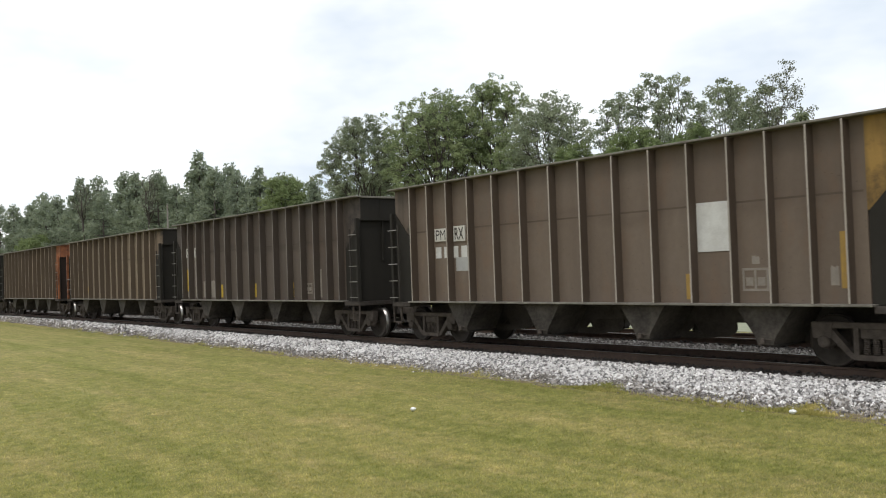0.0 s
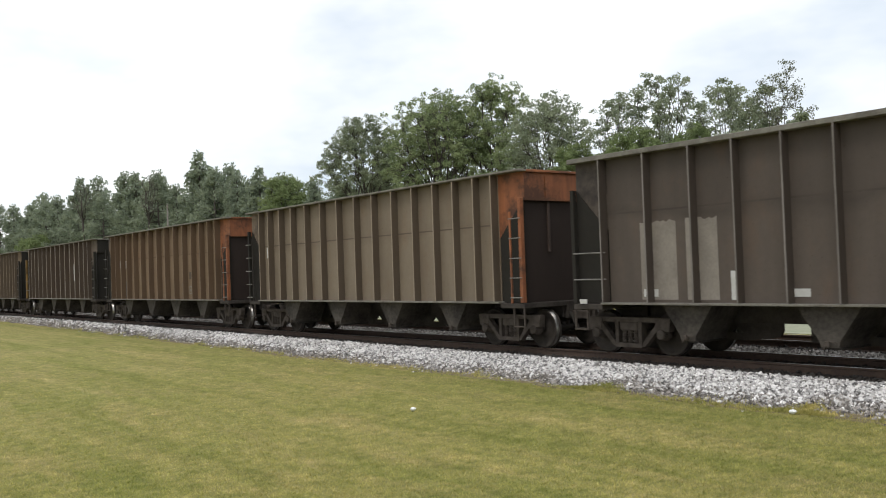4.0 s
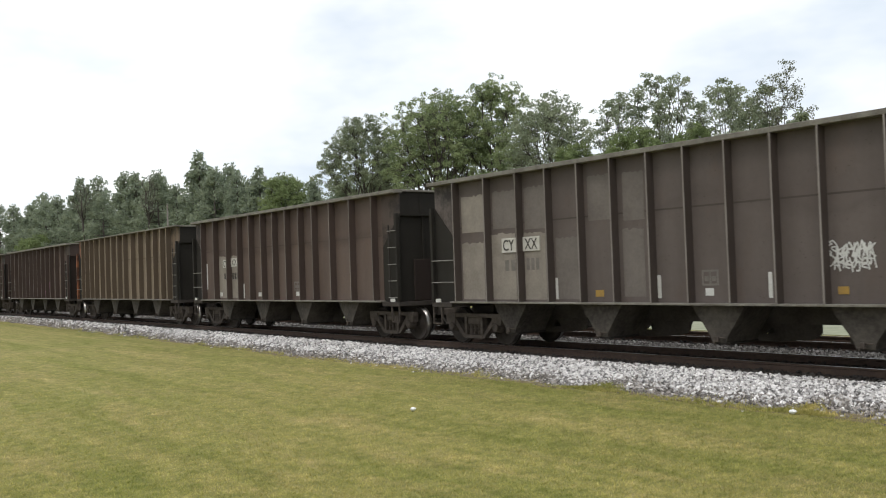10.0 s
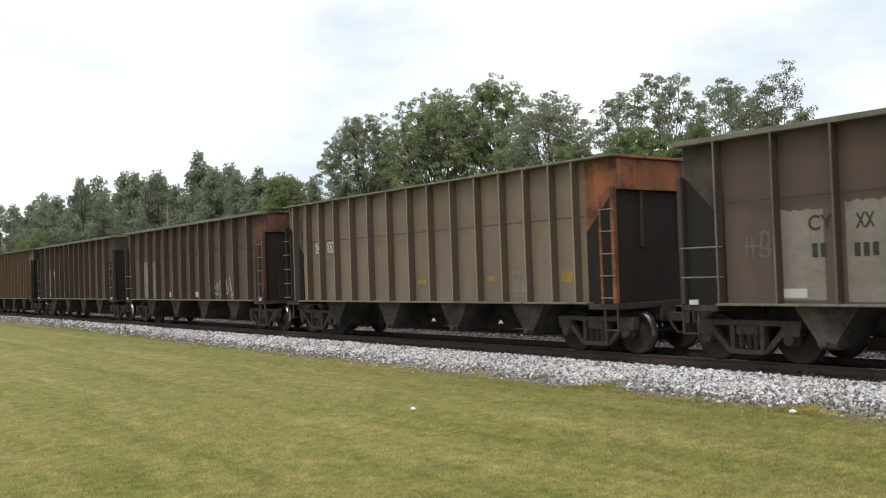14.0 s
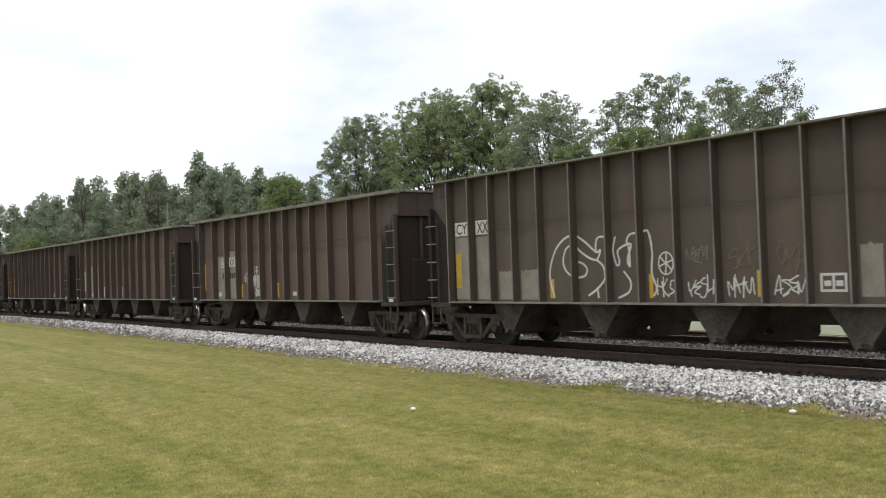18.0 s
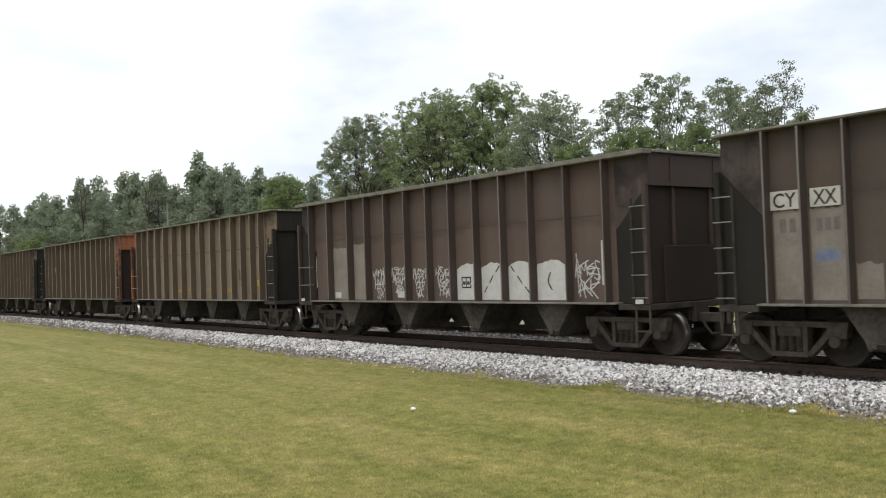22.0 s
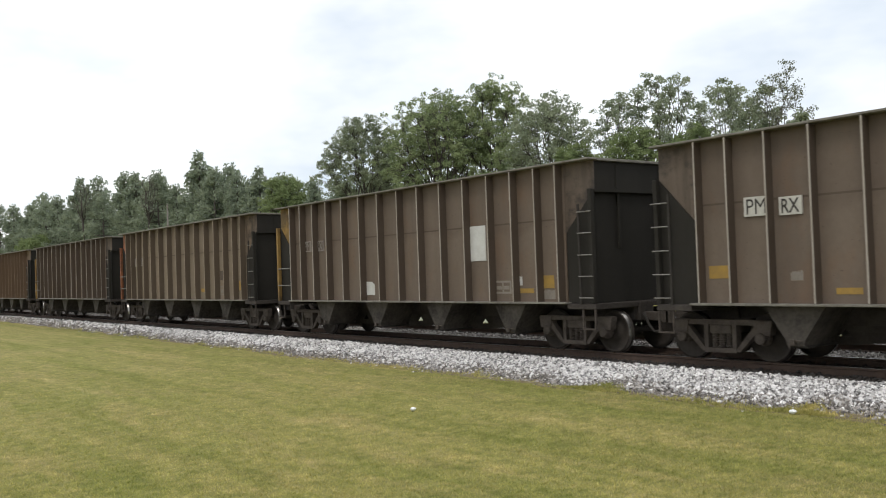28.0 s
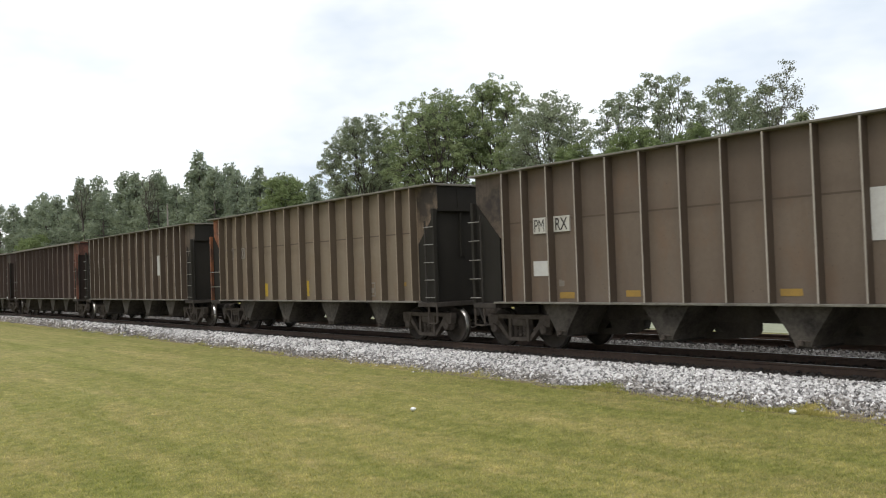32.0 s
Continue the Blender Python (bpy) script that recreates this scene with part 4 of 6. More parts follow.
TONES = dict(SPRAY, primer=PRIMER, primerS=PRIMER_WORN, white=WHITE, pale=PALE, pale2=GREYSIGN, faint=FAINT, yellow=YELLOW, ochre=OCHRE, ghost=GHOST, dark=DARKSQ, ink=INK, GHOSTG=GREYSIGN, paleS=PALETAG, blueS=SPRAY["blue"], yellowS=SPRAY["yellow"])
LETTERS = {}


def letters(text):
    """A word as a flat mesh, one unit wide and high."""
    if text not in LETTERS:
        cu = bpy.data.curves.new("letters", "FONT")
        cu.body = text
        cu.offset = 0.0 if "M" in text else 0.012
        ob = new("letters", cu)
        me = bpy.data.meshes.new_from_object(ob.evaluated_get(bpy.context.evaluated_depsgraph_get()))
        bpy.data.objects.remove(ob)
        me.materials.clear()
        co = np.array([v.co[:] for v in me.vertices])
        lo, hi = co.min(0), co.max(0)
        for v in me.vertices:
            v.co = ((v.co.x - lo[0]) / (hi[0] - lo[0]), 0, (v.co.y - lo[1]) / (hi[1] - lo[1]))
        LETTERS[text] = me
    return LETTERS[text]


def ribbon(bm, pts, width, y):
    """A brushed stroke of even width through the points."""
    left, right = [], []
    for k, p in enumerate(pts):
        a, b = pts[max(0, k - 1)], pts[min(len(pts) - 1, k + 1)]
        d = Vector((b[0] - a[0], b[1] - a[1]))
        d = d.normalized() if d.length > 1e-6 else Vector((1, 0))
        w = width * 0.5 * (0.8 + 0.4 * abs(math.sin(k * 1.7)))
        left.append(bm.verts.new((p[0] - d.y * w, y, p[1] + d.x * w)))
        right.append(bm.verts.new((p[0] + d.y * w, y, p[1] - d.x * w)))
    for k in range(len(pts) - 1):
        bm.faces.new((left[k], left[k + 1], right[k + 1], right[k]))


def smooth(key, steps=6):
    """A flowing curve through the given points."""
    out, last = [], len(key) - 1
    for k in range(last):
        p0, p1, p2, p3 = key[max(0, k - 1)], key[k], key[k + 1], key[min(last, k + 2)]
        for j in range(steps):
            q = j / steps
            out.append(tuple(0.5 * (2 * p1[i] + (p2[i] - p0[i]) * q + (2 * p0[i] - 5 * p1[i] + 4 * p2[i] - p3[i]) * q * q + (3 * p1[i] - p0[i] - 3 * p2[i] + p3[i]) * q ** 3) for i in (0, 1)))
    out.append(key[-1])
    return out


# quick hand-drawn strokes, none of them a letter of any word
FLICKS = (
    [[(0.0, 0.0), (0.1, 1.0), (0.5, 0.3), (0.85, 1.0), (1.0, 0.0)]],
    [[(0.9, 0.9), (0.2, 0.6), (0.9, 0.5), (0.15, 0.1), (0.95, 0.05)]],
    [[(0.1, 1.05), (0.15, -0.05)], [(0.9, 1.0), (0.1, 0.5), (0.9, 0.0)]],
    [[(0.5, 1.0), (0.05, 0.5), (0.5, 0.0), (0.95, 0.5), (0.5, 1.0), (0.4, 1.15)]],
    [[(0.0, 1.1), (0.5, 0.2), (1.0, 1.05)], [(0.5, 0.3), (0.45, -0.2)]],
    [[(0.9, 0.9), (0.3, 1.0), (0.2, 0.6), (0.8, 0.45), (0.7, 0.0), (0.05, 0.1)]],
    [[(0.05, -0.1), (0.5, 1.1), (0.9, -0.05)], [(0.1, 0.35), (0.9, 0.45)]],
    [[(0.1, 0.0), (0.15, 1.1)], [(0.85, -0.1), (0.95, 1.15)], [(0.1, 0.5), (0.95, 0.6)]],
)


def scrawl(bm, r, u0, u1, z0, z1, rows, width):
    """Rows of quick slanting strokes, the lower row shorter."""
    n = 0
    for row in range(rows):
        h = (z1 - z0) / rows
        lo = z1 - h * (row + 1) + h * 0.08
        inset = (u1 - u0) * 0.14 * row
        a, b = u0 + inset, u1 - inset * 0.6
        count = max(1, round((b - a) / (h * 0.44)))
        cell = (b - a) / count
        for k in range(count):
            tilt, lift, tall = r.uniform(-0.10, 0.22), r.uniform(-0.06, 0.06) * h, h * r.uniform(0.72, 0.92)
            for line in r.choice(FLICKS):
                pts = [(min(u1, max(u0, a + cell * (k - 0.15 + 1.3 * (x + r.uniform(-0.2, 0.2)) + tilt * (z - 0.5)))), lo + lift + tall * (z + r.uniform(-0.2, 0.2))) for x, z in line]
                ribbon(bm, smooth(pts, 5), width, -0.024 - 0.0004 * (n % 9))
                n += 1


FAT_USED = []
FAT = (
    [[(0.0, 1.0), (0.95, 1.0)], [(0.25, 1.0), (0.1, 0.0)], [(0.8, 1.0), (0.75, 0.45), (0.9, 0.0)], [(0.2, 0.5), (0.75, 0.45)]],
    [[(0.2, 0.0), (0.25, 1.0), (0.8, 0.9), (0.75, 0.6), (0.3, 0.45), (0.9, 0.0)]],
    [[(0.1, 1.0), (0.4, 0.5), (0.15, 0.0), (0.8, 0.0), (0.6, 0.5), (0.9, 1.0)]],
    [[(0.6, 1.0), (0.3, 0.75), (0.35, 0.4), (0.15, 0.05), (0.8, 0.05), (0.85, 0.45), (0.6, 0.55)]],
    [[(0.9, 0.95), (0.3, 0.95), (0.25, 0.6), (0.7, 0.5), (0.3, 0.4), (0.25, 0.1), (0.85, 0.05)]],
    [[(0.3, 1.0), (0.8, 0.9), (0.5, 0.5)], [(0.5, 0.1), (0.55, 0.05)]],
)


def fat_line(bm, pts, w, y):
    """A thick stroke with round joints; each piece lies a hair behind the last."""
    for k, p in enumerate(pts):
        bm.faces.new([bm.verts.new((p[0] + w * math.cos(q * math.tau / 14), y + 0.0001 * k, p[1] + w * math.sin(q * math.tau / 14))) for q in range(14)])
        if k:
            d = Vector((p[0] - pts[k - 1][0], p[1] - pts[k - 1][1])).normalized() * w
            o = pts[k - 1]
            bm.faces.new([bm.verts.new((a, y + 0.0001 * k - 0.00005, b)) for a, b in ((o[0] - d.y, o[1] + d.x), (o[0] + d.y, o[1] - d.x), (p[0] + d.y, p[1] - d.x), (p[0] - d.y, p[1] + d.x))])


def blob(bm, r, u0, u1, z0, z1, y, grow=0.0):
    """A rounded, uneven patch of paint."""
    n, cu, cz = 26, (u0 + u1) / 2, (z0 + z1) / 2
    a, b, ph = (u1 - u0) / 2 + grow, (z1 - z0) / 2 + grow, r.uniform(0, 6)
    ring = []
    for k in range(n):
        t = k * math.tau / n
        c, s = math.cos(t), math.sin(t)
        e = 0.45
        w = 1 + 0.07 * math.sin(3 * t + ph) + 0.05 * math.sin(5 * t + 2 * ph)
        ring.append(bm.verts.new((cu + a * w * math.copysign(abs(c) ** e, c), y, cz + b * w * math.copysign(abs(s) ** e, s))))
    bm.faces.new(ring)


COATS = {}


def deco(n, kind, tone, u0, u1, z0, z1):
    sheet = next(o for o in TRAIN[n].children if o.name.startswith("side_sheet"))
    r = random.Random(n * 1009 + int(u0 * 131) + int(z0 * 17))
    count = int(kind[-1]) if kind[-1].isdigit() else 1
    kind = kind.rstrip("0123456789")
    if kind in ("pat", "plate"):
        COATS[n] = COATS.get(n, 0) + 1
        d = 0.014 if kind == "plate" else (0.003 if tone in ("pale", "faint", "primer", "primerS") else 0.006) + 0.0002 * COATS[n]
        if kind == "plate":
            part("sign_panel", boxes((u0, u1, -0.012 - d, -0.012, z0, z1)), TONES[tone], sheet, "plain pale panel")
        else:
            bm = bmesh.new()
            k = 12
            if tone in ("pale", "faint", "primer", "primerS"):
                edge = [(u0 + (u1 - u0) * i / k, z1 + r.uniform(-0.03, 0.03)) for i in range(k + 1)]
            else:
                edge = [(u0, z1), (u1, z1)]
            vs = [bm.verts.new((x, -0.012 - d, z)) for x, z in edge + [(u1, z0), (u0, z0)]]
            bm.faces.new(vs)
            part("painted_patch", bm, TONES[tone], sheet)
        return
    if kind in ("box", "ink", "ghost"):
        if kind == "box":
            part("mark_panel", boxes((u0, u1, -0.048, -0.012, z0, z1)), TAGWHITE, sheet, "dusty white panel behind letters")
        if kind == "ghost":
            w = 0.03
            part("mark_border", boxes((u0, u1, -0.041, -0.012, z0, z0 + w), (u0, u1, -0.041, -0.012, z1 - w, z1), (u0, u0 + w, -0.041, -0.012, z0 + w, z1 - w), (u1 - w, u1, -0.041, -0.012, z0 + w, z1 - w)), PALETAG, sheet)
        g = 0.0 if kind == "ink" else 0.11
        me = letters(tone).copy()
        me.transform(Matrix.Translation((u0 + (u1 - u0) * g, {"box": -0.052, "ghost": -0.043, "ink": -0.026}[kind], z0 + (z1 - z0) * g)) @ Matrix.Diagonal(((u1 - u0) * (1 - 2 * g), 1, (z1 - z0) * (1 - 2 * g), 1)))
        part("letters", me, PALETAG if kind == "ghost" else INK, sheet)
        return
    bm = bmesh.new()
    if kind == "dig":
        cell = (u1 - u0) / count
        for k in range(count):
            box(bm, u0 + cell * (k + 0.18), u0 + cell * (k + 0.82), -0.022, -0.012, z0, z1)
        part("number_bars", bm, TONES[tone], sheet)
        return
    if kind == "frame":
        w = min(0.045, (u1 - u0) * 0.1)
        box(bm, u0, u1, -0.020, -0.012, z0, z0 + w)
        box(bm, u0, u1, -0.020, -0.012, z1 - w, z1)
        box(bm, u0, u0 + w, -0.020, -0.012, z0 + w, z1 - w)
        box(bm, u1 - w, u1, -0.020, -0.012, z0 + w, z1 - w)
        m = (u0 + u1) / 2
        box(bm, m - w / 2, m + w / 2, -0.020, -0.012, z0 + w, z1 - w)
        box(bm, u0 + 1.6 * w, m - w, -0.020, -0.012, z0 + 2.2 * w, z0 + (z1 - z0) * 0.6)
        box(bm, m + w, u1 - 1.6 * w, -0.020, -0.012, z0 + 2.2 * w, z0 + (z1 - z0) * 0.6)
        part("data_stencil", bm, TONES[tone], sheet)
        return
    if kind == "scr":
        rows = 3 if count == 4 else 2 if count == 3 and z1 - z0 > 0.42 else 1
        scrawl(bm, r, u0, u1, z0, z1, rows, 0.040 if count == 1 else 0.026)
        if rows == 2:
            scrawl(bm, r, u0, u1, z0 + (z1 - z0) * 0.2, z1, 1, 0.024)
    elif kind == "blob":
        for k in range(count):
            a = u0 + (u1 - u0) * k / count
            blob(bm, r, a, a + (u1 - u0) / count * 0.92, z0, z1, -0.018)
    elif kind == "bub":
        # a fat rounded sign of thick strokes over a wider dark outline
        strokes = FAT[len(FAT_USED) % len(FAT)]
        FAT_USED.append(n)
        back = bmesh.new()
        for line in strokes:
            pts = [(u0 + (u1 - u0) * (0.14 + 0.72 * a), z0 + (z1 - z0) * (0.10 + 0.80 * b)) for a, b in line]
            fat_line(back, pts, 0.165, -0.018)
            fat_line(bm, pts, 0.115, -0.0225)
        part("spray_outline", back, SPRAY["violet"], sheet, "dark violet sprayed outline")
    part("spray_paint", bm, TONES[tone], sheet, "sprayed scrawl")


def spray_line(n, tone, width, *strokes, label="looping white sprayed figure"):
    """One large sprayed figure of flowing strokes across several panels."""
    sheet = next(o for o in TRAIN[n].children if o.name.startswith("side_sheet"))
    bm = bmesh.new()
    for k, pts in enumerate(strokes):
        ribbon(bm, smooth(pts), width, -0.022 - 0.0004 * k)
    part("spray_paint", bm, TONES[tone], sheet, label)


def white_cloud(n, left, right):
    """A band of white roller paint with a billowing upper edge, panel by panel."""
    sheet = next(o for o in TRAIN[n].children if o.name.startswith("side_sheet"))
    r = random.Random(n * 77)
    lines = [u for u in OWN_STAKES[n] if left < u < right]
    edges = [left] + lines + [right]
    for a, b in zip(edges, edges[1:]):
        wide = b - a
        top = [(a + 0.03 + (wide - 0.05) * k / 10, 1.92 + 0.16 * math.sin(math.pi * (k + 1) / 12) + r.uniform(-0.025, 0.025)) for k in range(11)]
        bm = bmesh.new()
        bm.faces.new([bm.verts.new((u, -0.0165, z)) for u, z in top + [(b - 0.02, 1.17), (a + 0.03, 1.17)]])
        part("spray_paint", bm, WHITE, sheet, "white rounded paint along the foot")


# white patches behind the rear ladder of three cars, added for daylight showing through
for n in (-13, -16, -22):
    for x0, x1 in ((-6.90, -6.79), (-6.75, -6.68), (-6.64, -6.37)):
        part("reflector_plate", boxes((x0, x1, -1.475, -1.462, 1.36, 1.66)), WHITE, TRAIN[n], "white patch for daylight behind the ladder")


ARCH = [(0.0, 0.0), (-0.04, 0.55), (0.12, 0.95), (0.40, 1.0), (0.60, 0.80), (0.62, 0.40), (0.48, 0.05)]
LOOP = [(0.30, 0.05), (0.05, 0.35), (0.10, 0.80), (0.40, 0.98), (0.62, 0.70), (0.55, 0.25), (0.30, 0.05)]
for shape, x0, wide, z0, tall in ((ARCH, -3.15, 0.95, 1.20, 0.92), (ARCH, -2.98, 0.55, 1.20, 0.60), (LOOP, -2.42, 0.75, 1.22, 0.70), (ARCH, -1.92, 0.85, 1.20, 1.00), (LOOP, -1.80, 0.55, 1.30, 0.50),
                                  (ARCH, -1.28, 0.70, 1.20, 0.85), (ARCH, -0.70, 0.95, 1.20, 0.98), (LOOP, -0.55, 0.60, 1.30, 0.55), (ARCH, 0.05, 0.95, 1.20, 0.90), (LOOP, 0.22, 0.55, 1.35, 0.40)):
    spray_line(-14, "white", 0.045, [(x0 + wide * x, z0 + tall * z) for x, z in shape])
spray_line(-19, "white", 0.044,
           [(-2.77, 1.22), (-2.91, 1.73), (-2.74, 2.23), (-2.45, 2.51), (-2.12, 2.59), (-1.81, 2.45), (-1.48, 2.21), (-1.35, 2.24), (-1.44, 2.05), (-1.61, 2.06), (-1.87, 2.19), (-2.13, 2.37), (-2.36, 2.31), (-2.47, 2.05), (-2.39, 1.82), (-2.17, 1.67)],
           [(-2.24, 1.96), (-1.97, 2.0), (-1.76, 1.87), (-1.81, 1.71), (-2.03, 1.66)], [(-1.49, 2.05), (-1.28, 1.89), (-1.25, 1.63), (-1.48, 1.41), (-1.74, 1.27)], [(-1.47, 1.45), (-1.44, 1.22)],
           [(-1.48, 2.24), (-1.46, 2.43), (-1.37, 2.52), (-1.16, 2.51)], [(-0.91, 2.51), (-0.99, 2.22), (-0.9, 1.91), (-0.82, 1.97), (-0.85, 2.22), (-0.5, 2.33), (-0.6, 2.02), (-0.54, 1.88), (-0.56, 2.3), (-0.61, 2.39), (-0.51, 2.53), (-0.23, 2.56)],
           [(-0.72, 1.78), (-0.54, 1.56), (-0.59, 1.35), (-0.88, 1.22)], [(-0.23, 2.53), (-0.04, 2.57), (0.05, 2.15), (0.02, 1.73), (0.13, 1.43), (0.05, 1.26)])
spray_line(-19, "white", 0.030, [(0.38 + 0.18 * math.cos(q * 0.5), 1.91 + 0.22 * math.sin(q * 0.5)) for q in range(14)], [(0.20, 1.85), (0.57, 1.98)], [(0.24, 2.04), (0.53, 1.77)], [(0.37, 1.70), (0.40, 2.13)])
deco(1, "plate", "white", 2.96, 3.69, 2.10, 3.03)
deco(1, "box", "PM", -5.36, -4.84, 2.69, 3.02)
deco(1, "box", "RX", -4.56, -4.09, 2.66, 3.05)
deco(1, "dig4", "white", -5.43, -4.00, 2.25, 2.54)
deco(1, "pat", "GHOSTG", -4.53, -4.02, 1.90, 2.25)
deco(1, "frame", "pale", 3.91, 4.45, 1.35, 1.77)
deco(1, "pat", "pale", 4.12, 4.28, 1.84, 1.98)
deco(1, "pat", "ochre", 5.81, 5.92, 1.39, 2.34)
deco(1, "pat", "pale", 5.62, 5.77, 1.44, 1.76)
deco(1, "pat", "ochre", 2.65, 2.80, 1.20, 1.69)
deco(0, "box", "CY", -6.17, -5.58, 2.84, 3.20)
deco(0, "box", "XX", -5.31, -4.79, 2.82, 3.20)
deco(0, "pat", "pale", -6.23, -5.61, 1.21, 2.82)
deco(0, "pat", "pale", -5.37, -4.78, 1.21, 2.81)
deco(0, "pat", "pale", -4.54, -4.00, 1.21, 1.86)
deco(0, "pat", "pale", -3.77, -3.08, 1.21, 1.87)
deco(0, "pat", "yellow", -2.85, -2.67, 1.21, 1.70)
deco(0, "pat", "yellow", 0.06, 0.19, 1.22, 1.71)
deco(0, "pat", "yellow", 2.88, 2.98, 1.23, 1.72)
deco(0, "pat", "yellow", -6.19, -5.98, 1.46, 2.34)
deco(0, "frame", "pale", 3.74, 4.21, 1.34, 1.68)
deco(0, "pat", "pale", 4.45, 4.84, 1.22, 2.12)
deco(-1, "ghost", "CY", -5.51, -4.97, 2.63, 2.95)
deco(-1, "ghost", "XX", -4.69, -4.19, 2.61, 2.96)
deco(-1, "dig6", "ghost", -5.57, -4.18, 2.19, 2.45)
deco(-1, "pat", "ochre", -3.87, -3.74, 1.43, 1.75)
deco(-2, "box", "CY", -5.43, -4.94, 2.60, 2.92)
deco(-2, "box", "XX", -4.70, -4.22, 2.59, 2.92)
deco(-2, "dig6", "ghost", -5.52, -4.25, 2.15, 2.40)
deco(-2, "pat", "ochre", -3.61, -3.49, 1.40, 1.77)
deco(-2, "pat", "ochre", -0.79, -0.65, 1.35, 1.78)
deco(-2, "pat", "yellow", 0.99, 1.08, 1.25, 1.80)
deco(-3, "pat", "pale", -5.46, -4.56, 1.19, 2.75)
deco(-3, "pat", "pale", -4.33, -3.60, 1.19, 2.75)
deco(-3, "pat", "white", -3.34, -3.18, 1.19, 1.73)
deco(-3, "pat", "white", 5.76, 5.85, 1.55, 2.51)
deco(-3, "pat", "white", -5.41, -5.04, 1.25, 1.40)
deco(-3, "pat", "white", -2.07, -1.76, 1.25, 1.39)
deco(-3, "pat", "pale", -0.01, 0.23, 1.25, 1.39)
deco(-3, "pat", "white", 0.87, 1.16, 1.25, 1.38)
deco(-3, "pat", "white", 3.83, 4.14, 1.25, 1.40)
deco(-3, "pat", "pale", 5.12, 5.37, 1.35, 1.44)
deco(-5, "ghost", "CY", -5.46, -4.91, 2.62, 2.96)
deco(-5, "ghost", "XX", -4.65, -4.13, 2.59, 2.93)
deco(-5, "blob2", "faint", -5.31, -3.79, 1.18, 2.12)
deco(-5, "pat", "ochre", -6.21, -5.82, 1.62, 1.87)
deco(-5, "pat", "ochre", -1.40, -1.00, 1.61, 1.72)
deco(-5, "pat", "ochre", 1.44, 1.79, 1.60, 1.74)
deco(-5, "scr2", "dim", 2.31, 2.75, 1.25, 1.92)
deco(-5, "frame", "pale", 3.11, 3.59, 1.35, 1.68)
deco(-5, "pat", "dark", 3.13, 3.55, 1.95, 2.25)
deco(-6, "plate", "white", 2.87, 3.58, 2.12, 3.01)
deco(-6, "ghost", "PM", -5.58, -5.17, 2.70, 3.07)
deco(-6, "box", "RX", -4.83, -4.29, 2.68, 3.06)
deco(-6, "frame", "pale", 3.90, 4.37, 1.31, 1.75)
deco(-6, "pat", "white", 3.95, 4.34, 1.61, 1.73)
deco(-6, "pat", "ochre", -2.13, -1.96, 1.57, 2.05)
deco(-7, "ghost", "CY", -5.37, -5.00, 2.62, 2.94)
deco(-7, "ghost", "XX", -4.69, -4.24, 2.61, 2.95)
deco(-7, "frame", "white", 4.01, 4.45, 1.27, 1.62)
deco(-7, "pat", "ochre", 5.71, 6.00, 2.08, 2.29)
deco(-7, "pat", "ochre", 5.69, 6.05, 1.71, 1.93)
deco(-7, "pat", "dark", 3.99, 4.48, 1.86, 2.22)
deco(-8, "ghost", "CY", -5.36, -4.97, 2.64, 2.99)
deco(-8, "ghost", "XX", -4.59, -4.05, 2.64, 2.97)
deco(-8, "pat", "ochre", -3.66, -3.16, 1.63, 1.77)
deco(-8, "pat", "ochre", -0.73, -0.24, 1.62, 1.75)
deco(-8, "pat", "ochre", 3.14, 3.62, 1.60, 1.74)
deco(-8, "pat", "ochre", 5.62, 6.01, 2.14, 2.26)
deco(-8, "pat", "yellow", 5.60, 6.00, 1.78, 1.91)
deco(-8, "pat", "dark", 4.07, 4.54, 1.89, 2.23)
deco(-8, "frame", "pale", 3.99, 4.44, 1.28, 1.60)
deco(-8, "pat", "ochre", -6.18, -5.83, 1.66, 1.90)
for left, right in zip(OWN_STAKES[-9][3:13], OWN_STAKES[-9][4:14]):
    deco(-9, "pat", "primer" if left < 0.9 else "primerS", left + 0.02, right - 0.01, 1.14, 2.24)
deco(-9, "blob1", "green", -4.52, -4.05, 1.20, 2.00)
deco(-9, "blob1", "green", 0.10, 0.52, 1.20, 1.80)
deco(-9, "blob1", "cream", 0.64, 0.86, 1.24, 1.60)
deco(-9, "blob1", "cream", -3.55, -3.15, 1.25, 1.95)
deco(-9, "blob1", "cream", -2.60, -2.30, 1.22, 1.85)
deco(-9, "blob1", "cream", -1.42, -1.12, 1.30, 2.10)
deco(-9, "blob1", "cream", -0.60, -0.25, 1.22, 1.95)
deco(-9, "blob1", "ochre", -1.74, -1.48, 1.30, 1.90)
deco(-9, "pat", "ochre", 2.27, 2.45, 1.25, 1.70)
for line in ([(-3.82, 1.63), (-3.08, 2.29)], [(-2.81, 2.28), (-2.19, 1.61)], [(-0.86, 1.70), (-0.22, 2.24)], [(0.12, 2.23), (0.73, 1.61)], [(2.05, 1.53), (2.69, 2.24)], [(2.96, 2.26), (3.52, 1.67)], [(3.75, 1.43), (3.84, 1.28)], [(4.72, 1.45), (4.95, 1.45)]):
    spray_line(-9, "grime", 0.05, line, label="dark brown sprayed slash")
spray_line(-9, "cream", 0.035, [(-3.70, 2.25), (-2.9, 2.27), (-1.98, 2.26)], [(-1.90, 2.24), (-0.95, 2.30), (-0.20, 2.28)], [(-3.70, 2.2), (-3.68, 1.16)], [(-2.86, 2.2), (-2.85, 1.16)], [(-0.90, 2.2), (-0.88, 1.16)], label="pale sprayed outline")
